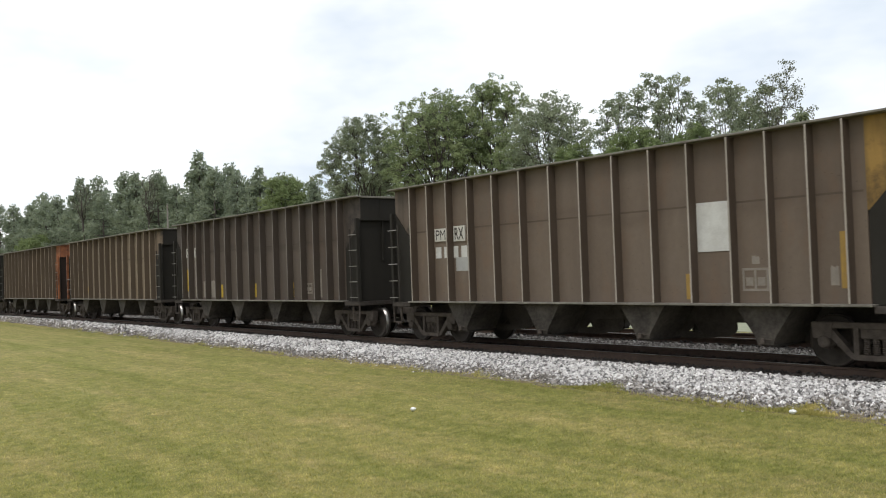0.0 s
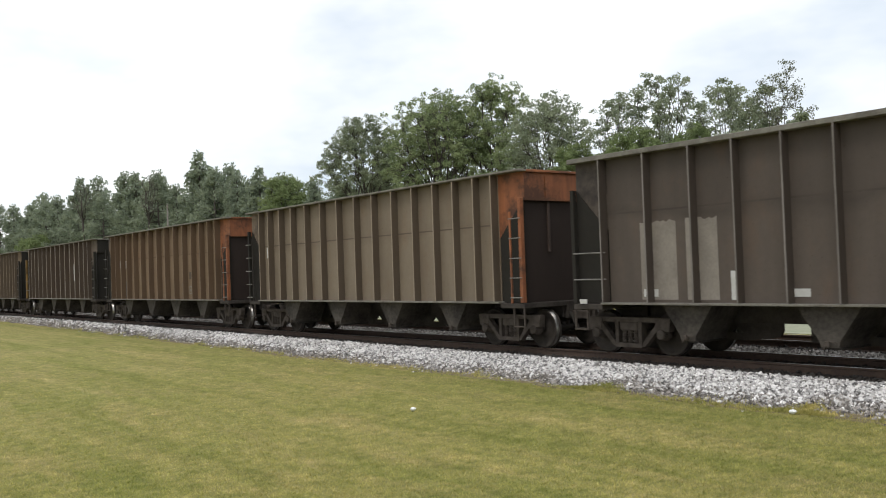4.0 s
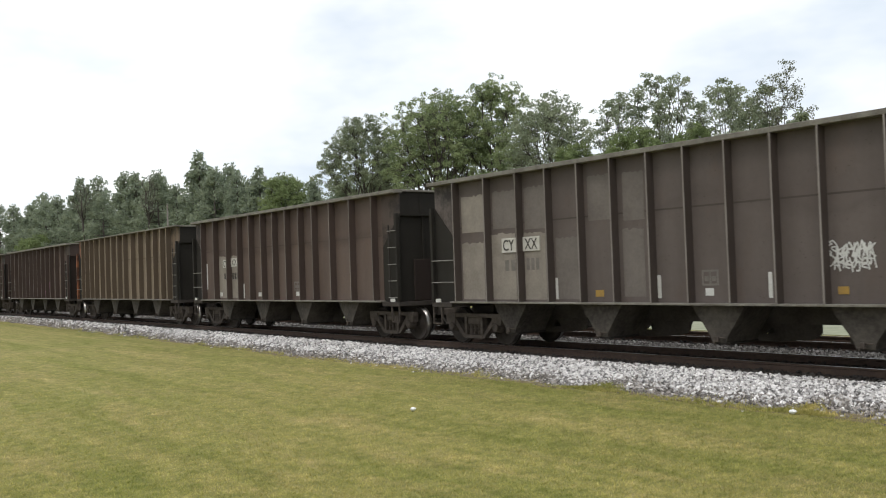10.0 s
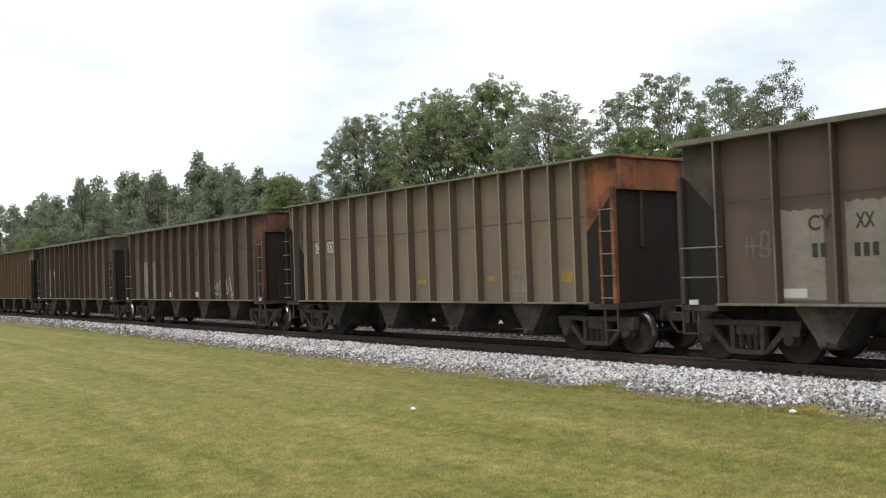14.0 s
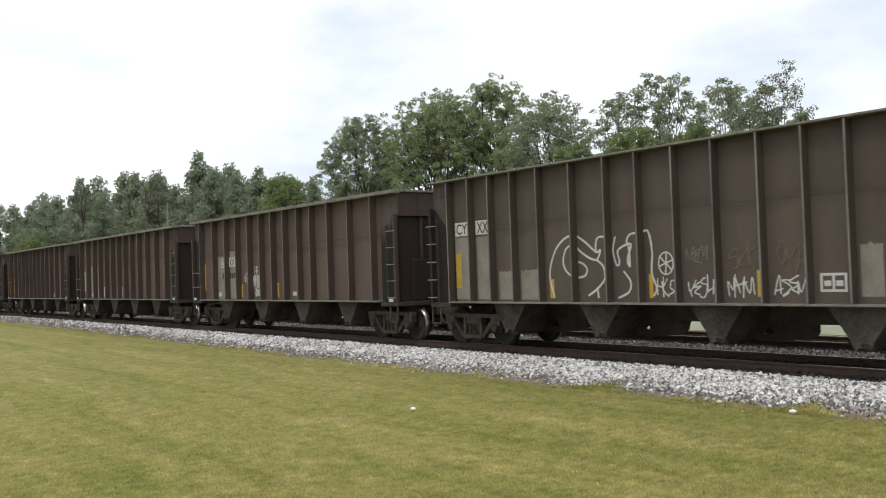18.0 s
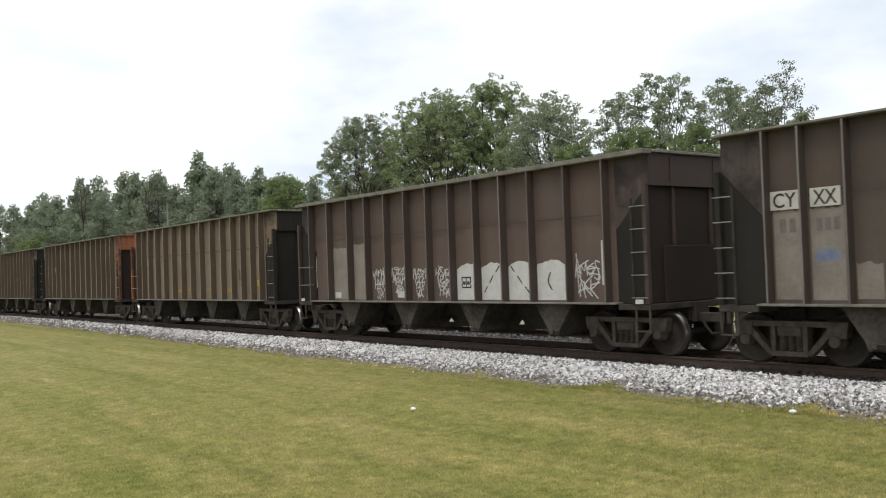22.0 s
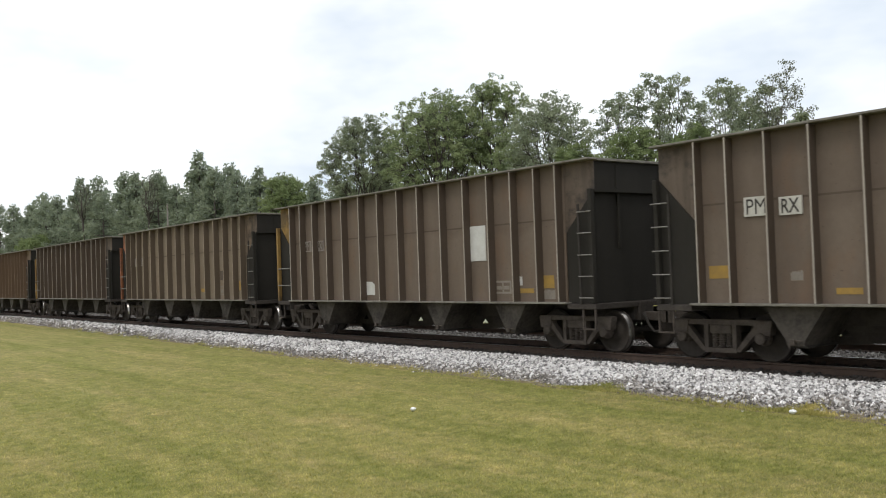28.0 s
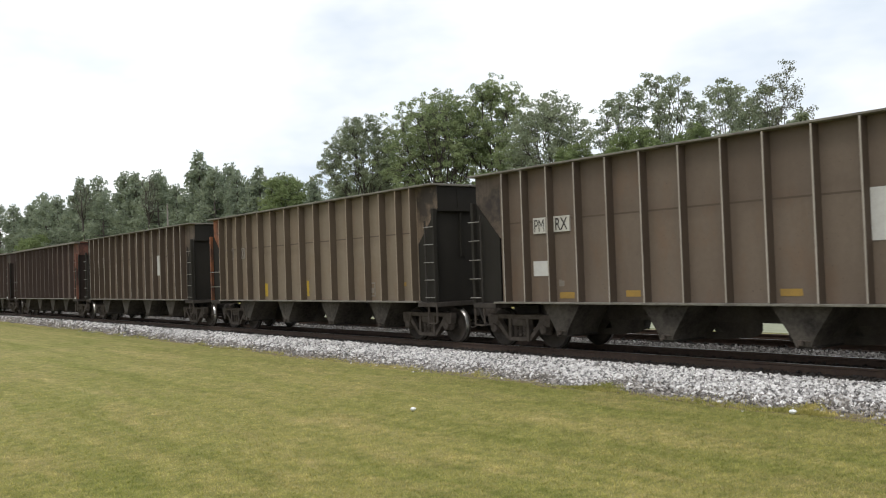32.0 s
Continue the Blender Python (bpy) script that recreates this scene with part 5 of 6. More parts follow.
spray_line(-9, "grime", 0.03, [(1.1, 1.9), (1.35, 2.05), (1.3, 1.6), (1.6, 1.95), (1.75, 1.5)], [(2.2, 2.0), (2.4, 1.75), (2.55, 2.02)], [(3.1, 1.4), (3.3, 1.6), (3.45, 1.35)], [(4.0, 2.0), (4.2, 1.85), (4.35, 2.05)], [(4.6, 1.95), (4.9, 1.75), (5.1, 1.95)], label="faint brown sprayed strokes")
spray_line(-9, "grime", 0.035, [(5.30, 1.62), (5.38, 1.90), (5.42, 1.60), (5.50, 1.86), (5.56, 1.62), (5.60, 1.92), (5.70, 1.66), (5.80, 1.88)], [(5.32, 1.74), (5.55, 1.70), (5.80, 1.76)], label="dark brown scribble")
spray_line(-9, "cream", 0.035, [(5.28, 1.50), (5.36, 1.28), (5.44, 1.50), (5.52, 1.26), (5.60, 1.48), (5.72, 1.30)], label="pale scribble")
deco(-9, "dig3", "ink", -4.50, -4.00, 2.16, 2.35)
deco(-9, "pat", "ink", 5.93, 6.31, 1.12, 4.19)
deco(-9, "ink", "CY", -5.38, -4.93, 2.51, 2.77)
deco(-9, "ink", "DX", -4.50, -4.08, 2.53, 2.82)
deco(-9, "frame", "ink", 3.87, 4.21, 1.40, 1.66)
deco(-10, "box", "CY", -4.54, -4.04, 2.30, 2.64)
deco(-10, "box", "XX", -3.79, -3.23, 2.31, 2.64)
deco(-10, "dig2", "dim", -4.51, -4.07, 1.86, 2.12)
deco(-10, "dig3", "dim", -3.74, -3.26, 1.87, 2.14)
deco(-10, "pat", "pale", -6.09, -5.20, 2.85, 3.75)
deco(-10, "pat", "pale", -6.10, -5.25, 1.18, 2.59)
deco(-10, "pat", "pale", -4.95, -4.09, 1.18, 2.76)
deco(-10, "pat", "pale", -3.78, -3.07, 1.18, 2.72)
deco(-10, "pat", "faint", -3.74, -3.04, 2.81, 3.79)
deco(-10, "pat", "faint", -1.71, -1.06, 2.88, 3.84)
deco(-10, "pat", "faint", -0.72, -0.15, 2.82, 3.80)
deco(-10, "pat", "faint", -0.76, -0.19, 1.25, 2.64)
deco(-10, "pat", "white", -2.78, -2.70, 1.19, 1.67)
deco(-10, "pat", "white", 0.11, 0.20, 1.22, 1.68)
deco(-10, "pat", "white", 2.60, 2.68, 1.23, 1.69)
deco(-10, "scr3", "white", 3.73, 4.57, 1.69, 2.13)
deco(-10, "pat", "ochre", -1.57, -1.33, 1.25, 1.39)
deco(-10, "pat", "white", 1.25, 1.44, 1.27, 1.41)
deco(-10, "pat", "ochre", 3.90, 4.09, 1.29, 1.42)
deco(-10, "frame", "dim", 1.18, 1.55, 1.46, 1.76)
deco(-10, "pat", "faint", -4.87, -4.05, 2.88, 3.78)
deco(-10, "pat", "faint", -2.74, -2.05, 1.19, 2.57)
deco(-11, "pat", "pale", -5.07, -4.14, 1.19, 2.76)
deco(-11, "pat", "pale", -3.91, -3.10, 1.19, 2.76)
deco(-11, "box", "CY", -4.62, -4.19, 2.34, 2.63)
deco(-11, "box", "XX", -3.90, -3.33, 2.36, 2.67)
deco(-11, "dig2", "ink", -4.61, -4.25, 1.90, 2.12)
deco(-11, "dig3", "ink", -3.90, -3.31, 1.89, 2.13)
deco(-11, "pat", "white", -6.25, -6.13, 1.52, 2.52)
deco(-11, "pat", "white", -2.95, -2.83, 1.19, 1.70)
deco(-11, "pat", "white", -0.41, -0.30, 1.22, 1.73)
deco(-11, "pat", "white", 2.35, 2.45, 1.22, 1.71)
deco(-11, "pat", "white", -5.00, -4.76, 1.25, 1.40)
deco(-11, "pat", "white", -1.71, -1.46, 1.25, 1.39)
deco(-11, "pat", "white", 1.07, 1.31, 1.27, 1.41)
deco(-11, "frame", "dim", 0.95, 1.37, 1.44, 1.74)
deco(-12, "ghost", "CY", -5.39, -4.90, 2.62, 2.92)
deco(-12, "ghost", "XX", -4.59, -4.07, 2.63, 2.95)
deco(-12, "dig6", "ghost", -5.40, -4.24, 2.16, 2.43)
deco(-12, "pat", "ochre", -6.15, -5.84, 1.56, 1.83)
deco(-13, "pat", "pale", -4.97, -4.12, 1.18, 2.74)
deco(-13, "pat", "pale", -3.90, -3.07, 1.18, 2.74)
deco(-13, "ink", "CY", -4.62, -4.09, 2.37, 2.59)
deco(-13, "ink", "XX", -3.69, -3.30, 2.37, 2.62)
deco(-13, "dig2", "ink", -4.53, -4.18, 1.89, 2.15)
deco(-13, "dig3", "ink", -3.84, -3.32, 1.88, 2.11)
deco(-13, "scr3", "teal", -5.98, -5.22, 1.36, 2.09)
deco(-13, "scr3", "teal", -2.88, -2.24, 1.60, 2.14)
deco(-13, "scr3", "pink", -2.03, -1.35, 1.67, 2.15)
deco(-13, "pat", "white", -6.12, -6.01, 1.54, 2.47)
deco(-13, "pat", "white", -2.91, -2.83, 1.22, 1.70)
deco(-13, "pat", "white", -4.83, -4.62, 1.25, 1.37)
deco(-13, "pat", "white", -1.81, -1.55, 1.27, 1.41)
deco(-13, "scr2", "pink", 0.68, 1.41, 1.33, 2.09)
deco(-13, "scr2", "pink", 1.62, 2.45, 1.33, 2.01)
deco(-13, "scr2", "pink", 2.75, 3.45, 1.40, 2.04)
deco(-13, "scr2", "dim", 3.72, 4.51, 1.64, 2.06)
deco(-13, "scr3", "white", -0.26, 0.37, 1.63, 2.32)
deco(-13, "pat", "white", 5.77, 5.86, 1.62, 2.63)
deco(-14, "pat", "pale", -5.26, -4.35, 1.19, 2.75)
deco(-14, "pat", "pale", -3.96, -3.22, 1.16, 2.83)
deco(-14, "blob1", "paleS", 0.81, 1.50, 2.91, 3.23)
deco(-14, "blob1", "paleS", 1.85, 2.48, 2.88, 3.20)
deco(-14, "scr2", "paleS", 1.82, 2.40, 1.51, 1.86)
deco(-14, "scr2", "paleS", 3.82, 4.24, 1.61, 1.92)
deco(-14, "pat", "white", 5.78, 5.88, 1.45, 2.53)
deco(-14, "pat", "white", -5.18, -4.70, 1.23, 1.39)
deco(-14, "pat", "white", 0.98, 1.31, 1.22, 1.40)
deco(-14, "pat", "white", 3.75, 4.10, 1.22, 1.39)
deco(-14, "pat", "dim", 5.18, 5.39, 1.36, 1.43)
deco(-14, "ink", "CY", -4.62, -4.18, 2.38, 2.64)
deco(-14, "ink", "XX", -3.78, -3.46, 2.38, 2.63)
deco(-14, "dig2", "ink", -4.60, -4.29, 1.92, 2.16)
deco(-14, "dig3", "ink", -3.85, -3.39, 1.92, 2.14)
deco(-14, "scr2", "dim", -5.89, -5.25, 1.96, 2.37)
deco(-15, "box", "CY", -5.43, -4.98, 2.61, 2.94)
deco(-15, "box", "XX", -4.71, -4.27, 2.61, 2.94)
deco(-15, "dig6", "ghost", -5.50, -4.24, 2.11, 2.38)
deco(-15, "pat", "ochre", -6.19, -5.83, 1.63, 2.00)
deco(-15, "pat", "ochre", -0.01, 0.38, 1.58, 1.71)
deco(-15, "pat", "ochre", 2.93, 3.20, 1.63, 1.75)
deco(-15, "frame", "pale", 3.85, 4.34, 1.25, 1.85)
deco(-15, "pat", "ochre", 5.50, 5.85, 1.57, 1.82)
deco(-16, "pat", "pale", -5.63, -4.67, 1.18, 2.80)
deco(-16, "pat", "pale", -4.48, -3.71, 1.18, 2.80)
deco(-16, "pat", "white", -3.47, -3.27, 1.18, 1.76)
deco(-16, "pat", "white", -2.34, -1.86, 1.23, 1.44)
deco(-16, "pat", "white", 0.68, 1.09, 1.23, 1.43)
deco(-16, "scr2", "white", 2.45, 3.22, 1.23, 1.86)
deco(-16, "scr2", "white", 3.53, 4.47, 1.20, 1.97)
deco(-17, "pat", "pale", -5.32, -4.45, 1.20, 2.79)
deco(-17, "pat", "pale", -4.23, -3.46, 1.20, 2.77)
deco(-17, "box", "CY", -4.93, -4.46, 2.35, 2.65)
deco(-17, "box", "XX", -4.18, -3.68, 2.36, 2.67)
deco(-17, "dig2", "ink", -4.81, -4.48, 1.88, 2.14)
deco(-17, "dig3", "ink", -4.13, -3.61, 1.88, 2.14)
deco(-17, "pat", "white", -6.46, -6.34, 1.55, 2.51)
deco(-17, "pat", "white", -3.29, -3.17, 1.23, 1.71)
deco(-17, "pat", "white", -5.23, -5.01, 1.27, 1.41)
deco(-17, "pat", "pale", -2.07, -1.86, 1.28, 1.43)
deco(-18, "ghost", "CY", -5.37, -4.83, 2.62, 2.97)
deco(-18, "ghost", "XX", -4.57, -4.04, 2.62, 2.97)
deco(-18, "pat", "ochre", -6.17, -5.82, 1.66, 2.08)
deco(-18, "pat", "ochre", -3.46, -3.03, 1.25, 1.40)
deco(-18, "pat", "ochre", -0.63, -0.14, 1.41, 1.57)
deco(-18, "pat", "ochre", 5.48, 5.84, 1.63, 1.85)
deco(-18, "frame", "pale", 3.93, 4.36, 1.30, 1.63)
deco(-18, "pat", "dark", 3.96, 4.38, 1.87, 2.22)
deco(-19, "box", "CY", -6.28, -5.73, 2.78, 3.12)
deco(-19, "box", "XX", -5.46, -4.92, 2.78, 3.13)
deco(-19, "pat", "pale", -6.34, -5.79, 1.18, 2.78)
deco(-19, "pat", "pale", -5.48, -4.91, 1.18, 2.77)
deco(-19, "pat", "pale", -4.67, -4.15, 1.18, 1.86)
deco(-19, "pat", "pale", -3.88, -3.22, 1.18, 1.87)
deco(-19, "pat", "yellow", -2.92, -2.78, 1.21, 1.64)
deco(-19, "pat", "yellow", -0.06, 0.04, 1.22, 1.71)
deco(-19, "pat", "yellow", 2.42, 2.51, 1.25, 1.73)
deco(-19, "pat", "yellow", -6.32, -6.11, 1.46, 2.34)
deco(-19, "scr2", "white", 0.15, 0.57, 1.25, 1.62)
deco(-19, "scr2", "dim", 0.88, 1.37, 1.90, 2.22)
deco(-19, "scr2", "white", 0.90, 1.49, 1.25, 1.60)
deco(-19, "scr2", "white", 1.80, 2.36, 1.25, 1.62)
deco(-19, "scr2", "white", 2.76, 3.39, 1.27, 1.63)
deco(-19, "scr2", "grime", 1.85, 2.43, 1.74, 2.21)
deco(-19, "scr2", "grime", 2.82, 3.42, 1.72, 2.18)
deco(-19, "frame", "white", 3.63, 4.11, 1.33, 1.65)
deco(-19, "pat", "pale", 4.35, 4.73, 1.25, 2.12)
deco(-20, "pat", "pale", -5.18, -4.20, 1.16, 2.76)
deco(-20, "pat", "pale", -4.03, -3.25, 1.17, 2.93)
deco(-20, "box", "CY", -4.73, -4.27, 2.34, 2.66)
deco(-20, "box", "XX", -4.00, -3.44, 2.36, 2.70)
deco(-20, "dig2", "ink", -4.67, -4.34, 1.91, 2.12)
deco(-20, "dig3", "ink", -4.03, -3.47, 1.92, 2.13)
deco(-20, "scr2", "white", -2.74, -2.36, 1.75, 2.05)
deco(-20, "scr3", "white", -2.02, -1.46, 1.53, 2.03)
deco(-20, "scr2", "white", -1.89, -1.61, 2.06, 2.32)
deco(-20, "scr1", "white", -1.85, -1.49, 1.25, 1.50)
deco(-20, "pat", "yellow", -3.01, -2.90, 1.19, 1.69)
deco(-20, "pat", "yellow", -0.16, -0.05, 1.22, 1.72)
deco(-20, "pat", "yellow", 2.25, 2.35, 1.27, 1.73)
deco(-20, "pat", "yellow", -6.34, -6.22, 1.48, 2.52)
deco(-20, "pat", "white", -5.06, -4.79, 1.25, 1.40)
deco(-20, "pat", "pale", -1.82, -1.54, 1.26, 1.38)
deco(-20, "pat", "white", 0.94, 1.20, 1.28, 1.41)
deco(-21, "pat", "pale", -5.05, -4.19, 1.17, 2.82)
deco(-21, "pat", "pale", -3.94, -3.23, 1.17, 2.78)
deco(-21, "ink", "CY", -4.62, -4.22, 2.39, 2.62)
deco(-21, "ink", "XX", -3.89, -3.48, 2.39, 2.63)
deco(-21, "dig2", "ink", -4.60, -4.25, 1.88, 2.10)
deco(-21, "dig3", "ink", -3.84, -3.40, 1.89, 2.13)
deco(-21, "pat", "white", -6.21, -6.10, 1.52, 2.56)
deco(-21, "pat", "white", -2.95, -2.85, 1.20, 1.73)
deco(-21, "pat", "white", -0.19, -0.09, 1.22, 1.72)
deco(-21, "pat", "white", -4.98, -4.76, 1.25, 1.39)
deco(-21, "pat", "white", -1.76, -1.46, 1.23, 1.38)
deco(-22, "pat", "pale", -5.07, -4.23, 1.18, 2.75)
deco(-22, "pat", "pale", -4.00, -3.25, 1.18, 2.73)
deco(-22, "ink", "CY", -4.62, -4.21, 2.32, 2.57)
deco(-22, "ink", "XX", -3.81, -3.43, 2.36, 2.61)
deco(-22, "dig2", "ink", -4.65, -4.29, 1.85, 2.09)
deco(-22, "dig3", "ink", -3.86, -3.42, 1.87, 2.12)
deco(-22, "pat", "yellow", -6.23, -6.10, 1.48, 2.50)
deco(-22, "blob1", "yellow", -3.06, -2.91, 1.20, 1.78)
deco(-22, "scr1", "dim", -1.30, -0.44, 1.52, 2.57)
deco(-22, "scr1", "dim", 0.87, 1.49, 2.07, 2.57)
deco(-22, "scr1", "dim", 2.64, 3.19, 1.96, 2.59)
deco(-22, "scr2", "dim", 3.94, 4.49, 2.00, 2.53)
deco(-22, "scr2", "pink", 4.90, 5.66, 1.21, 2.22)
deco(-22, "pat", "white", -2.14, -1.70, 1.23, 1.39)
deco(-22, "pat", "white", 0.81, 1.18, 1.21, 1.41)
deco(-22, "pat", "white", 3.61, 3.93, 1.22, 1.40)
deco(-23, "box", "CY", -6.18, -5.61, 2.77, 3.10)
deco(-23, "box", "XX", -5.42, -4.87, 2.78, 3.10)
deco(-23, "dig2", "dim", -6.06, -5.69, 2.37, 2.61)
deco(-23, "dig3", "dim", -5.36, -4.89, 2.37, 2.59)
deco(-23, "pat", "pale", -6.15, -5.58, 1.20, 2.76)
deco(-23, "pat", "pale", -5.45, -4.84, 1.19, 2.76)
deco(-23, "pat", "pale", -4.66, -4.22, 1.21, 1.80)
deco(-23, "blob1", "blueS", -5.37, -4.89, 1.85, 2.06)
deco(-23, "scr1", "white", -2.09, -1.42, 1.25, 2.09)
deco(-23, "scr1", "white", 0.77, 1.46, 1.56, 2.37)
deco(-23, "scr2", "white", 1.73, 2.53, 1.51, 2.38)
deco(-23, "frame", "white", 3.75, 4.28, 1.22, 1.61)
deco(-23, "pat", "pale", 4.53, 5.12, 1.18, 2.11)
deco(-23, "pat", "pale", 5.34, 5.95, 1.25, 2.11)
deco(-23, "pat", "white", 5.38, 5.46, 1.85, 2.32)
deco(-23, "pat", "white", -3.21, -3.08, 1.19, 1.69)
deco(-24, "pat", "pale", -5.33, -4.40, 1.16, 2.72)
deco(-24, "pat", "pale", -4.07, -3.39, 1.16, 2.79)
deco(-24, "scr4", "white", -3.04, -2.36, 1.20, 2.06)
deco(-24, "scr4", "white", -2.08, -1.39, 1.33, 2.07)
deco(-24, "scr4", "white", -1.05, -0.47, 1.22, 2.01)
deco(-24, "scr4", "white", -0.02, 0.64, 1.25, 2.01)
white_cloud(-24, 0.66, 4.80)
for line in ([(1.95, 1.35), (2.08, 1.50)], [(2.16, 1.58), (2.30, 1.76)], [(2.40, 1.84), (2.55, 2.00)], [(2.95, 1.98), (3.08, 1.84)], [(3.18, 1.74), (3.34, 1.56)], [(3.44, 1.48), (3.58, 1.34)], [(4.30, 1.80), (4.22, 1.60), (4.34, 1.40)]):
    spray_line(-24, "ink", 0.035, line, label="dark sprayed dashes")
deco(-24, "scr3", "white", 5.08, 5.81, 1.21, 2.07)
deco(-24, "frame", "ink", 1.06, 1.44, 1.46, 1.75)
deco(-24, "pat", "white", -6.46, -6.31, 1.52, 2.51)
deco(-24, "pat", "white", 5.86, 5.94, 1.50, 2.45)
deco(-24, "pat", "white", -5.20, -4.86, 1.21, 1.38)
deco(-24, "pat", "white", -1.82, -1.49, 1.22, 1.40)
deco(-25, "ghost", "CY", -5.43, -5.05, 2.64, 2.96)
deco(-25, "ghost", "XX", -4.66, -4.18, 2.64, 2.95)
deco(-25, "pat", "yellow", 5.60, 5.94, 1.62, 1.83)
deco(-25, "frame", "pale", 4.02, 4.41, 1.31, 1.59)
deco(-25, "pat", "dark", 4.09, 4.47, 1.86, 2.22)
deco(-25, "pat", "ochre", 3.04, 3.52, 1.41, 1.54)
deco(-25, "pat", "ochre", 1.15, 1.60, 1.48, 1.58)
deco(-25, "pat", "ochre", -1.92, -1.32, 1.42, 1.55)
deco(-25, "pat", "ochre", -0.76, -0.36, 1.46, 1.56)
deco(-26, "box", "CY", -5.41, -4.90, 2.58, 2.91)
deco(-26, "box", "XX", -4.60, -4.09, 2.59, 2.93)
deco(-26, "pat", "ochre", -0.82, -0.15, 1.58, 1.74)
deco(-26, "pat", "ochre", -4.66, -4.05, 1.32, 1.51)
deco(-26, "pat", "ochre", -6.19, -5.79, 1.61, 1.87)
deco(-26, "pat", "dark", 3.94, 4.42, 1.92, 2.23)
deco(-26, "pat", "ochre", 3.99, 4.43, 1.73, 1.85)
deco(-26, "frame", "pale", 3.97, 4.39, 1.28, 1.65)
deco(-26, "pat", "faint", 4.65, 5.19, 1.25, 2.98)
deco(-26, "pat", "ochre", 5.48, 5.85, 2.04, 2.28)
deco(-26, "pat", "pale", 4.91, 5.18, 1.25, 1.37)
deco(-27, "box", "CY", -5.30, -4.76, 2.60, 2.96)
deco(-27, "box", "XX", -4.53, -4.01, 2.61, 2.94)
deco(-27, "pat", "ochre", -6.07, -5.73, 1.61, 2.06)
deco(-27, "pat", "ochre", -3.46, -2.97, 1.34, 1.49)
deco(-27, "pat", "ochre", -0.59, -0.12, 1.42, 1.55)
deco(-27, "pat", "dark", 3.99, 4.32, 1.93, 2.23)
deco(-27, "frame", "pale", 3.91, 4.29, 1.34, 1.63)
deco(-28, "box", "CY", -5.64, -5.16, 2.66, 3.00)
deco(-28, "box", "XX", -4.90, -4.41, 2.66, 3.00)
deco(-28, "pat", "ochre", -6.43, -6.07, 1.70, 1.99)
deco(-28, "pat", "ochre", 5.46, 5.86, 2.12, 2.26)
deco(-28, "pat", "ochre", 5.47, 5.85, 1.75, 1.91)
deco(-28, "pat", "ochre", 2.87, 3.34, 1.30, 1.44)
deco(-28, "pat", "dark", 3.85, 4.36, 1.89, 2.24)
deco(-28, "frame", "white", 3.82, 4.33, 1.29, 1.80)
deco(-30, "box", "PM", -5.27, -4.76, 2.70, 3.05)
deco(-30, "box", "RX", -4.56, -4.12, 2.68, 3.00)
deco(-30, "plate", "pale2", 2.41, 3.06, 2.13, 3.01)
deco(-30, "pat", "ochre", -6.10, -5.60, 1.59, 1.83)
deco(-30, "pat", "ochre", -3.58, -3.12, 1.29, 1.40)
deco(-30, "pat", "ochre", -2.30, -1.77, 1.30, 1.44)
deco(-30, "pat", "ochre", 0.67, 1.06, 1.31, 1.41)
deco(-30, "pat", "ochre", 2.44, 2.80, 1.39, 1.51)
deco(-30, "frame", "pale", 3.34, 3.84, 1.35, 1.67)
deco(-30, "pat", "pale", -4.41, -4.17, 1.53, 1.69)
deco(-31, "ghost", "PM", -5.59, -5.14, 2.69, 3.02)
deco(-31, "ghost", "RX", -4.81, -4.35, 2.68, 3.01)
deco(-31, "plate", "white", 2.87, 3.55, 2.13, 3.00)
deco(-31, "blob1", "white", -2.03, -1.45, 1.28, 1.66)
deco(-31, "frame", "pale", 3.83, 4.43, 1.32, 1.63)
deco(-31, "pat", "ochre", 5.54, 5.89, 1.44, 1.73)
deco(-31, "pat", "ochre", 4.72, 5.21, 1.33, 1.44)
deco(-31, "pat", "white", 4.67, 4.83, 1.51, 1.72)
deco(-31, "pat", "pale", 5.54, 5.91, 1.19, 1.40)
deco(-32, "ghost", "CY", -5.55, -5.09, 2.64, 3.00)
deco(-32, "ghost", "XX", -4.75, -4.38, 2.65, 2.98)
deco(-32, "frame", "pale", 3.99, 4.42, 1.29, 1.65)
deco(-32, "pat", "dark", 3.97, 4.48, 1.87, 2.23)
deco(-32, "pat", "ochre", 5.63, 5.96, 1.49, 1.83)
deco(-32, "pat", "ochre", 2.11, 2.54, 1.42, 1.56)
deco(-33, "ghost", "PM", -5.34, -5.01, 2.72, 3.11)
deco(-33, "box", "RX", -4.58, -4.16, 2.70, 3.09)
deco(-33, "plate", "pale2", 2.96, 3.63, 2.28, 3.03)
deco(-33, "bub", "lilac", 1.00, 1.70, 1.25, 2.35)
deco(-33, "bub", "lilac", 2.03, 2.68, 1.29, 2.30)
deco(-33, "bub", "lilac", 2.97, 3.56, 1.28, 2.26)
deco(-33, "bub", "lilac", 3.92, 4.46, 1.34, 2.22)
deco(-33, "bub", "lilac", 4.76, 5.19, 1.28, 2.18)
deco(-33, "bub", "lilac", 5.62, 5.92, 1.40, 2.05)
deco(-33, "scr3", "yellowS", -3.79, -3.11, 1.22, 1.84)
deco(-33, "scr3", "yellowS", -2.87, -2.23, 1.21, 1.87)
deco(-33, "scr2", "white", -5.51, -4.98, 1.28, 1.72)
deco(-33, "scr2", "white", -4.64, -4.12, 1.29, 1.72)
deco(-33, "scr2", "violet", 0.12, 0.77, 1.25, 1.83)
deco(-34, "ghost", "CY", -5.41, -4.94, 2.67, 2.99)
deco(-34, "ghost", "XX", -4.63, -4.11, 2.64, 2.99)
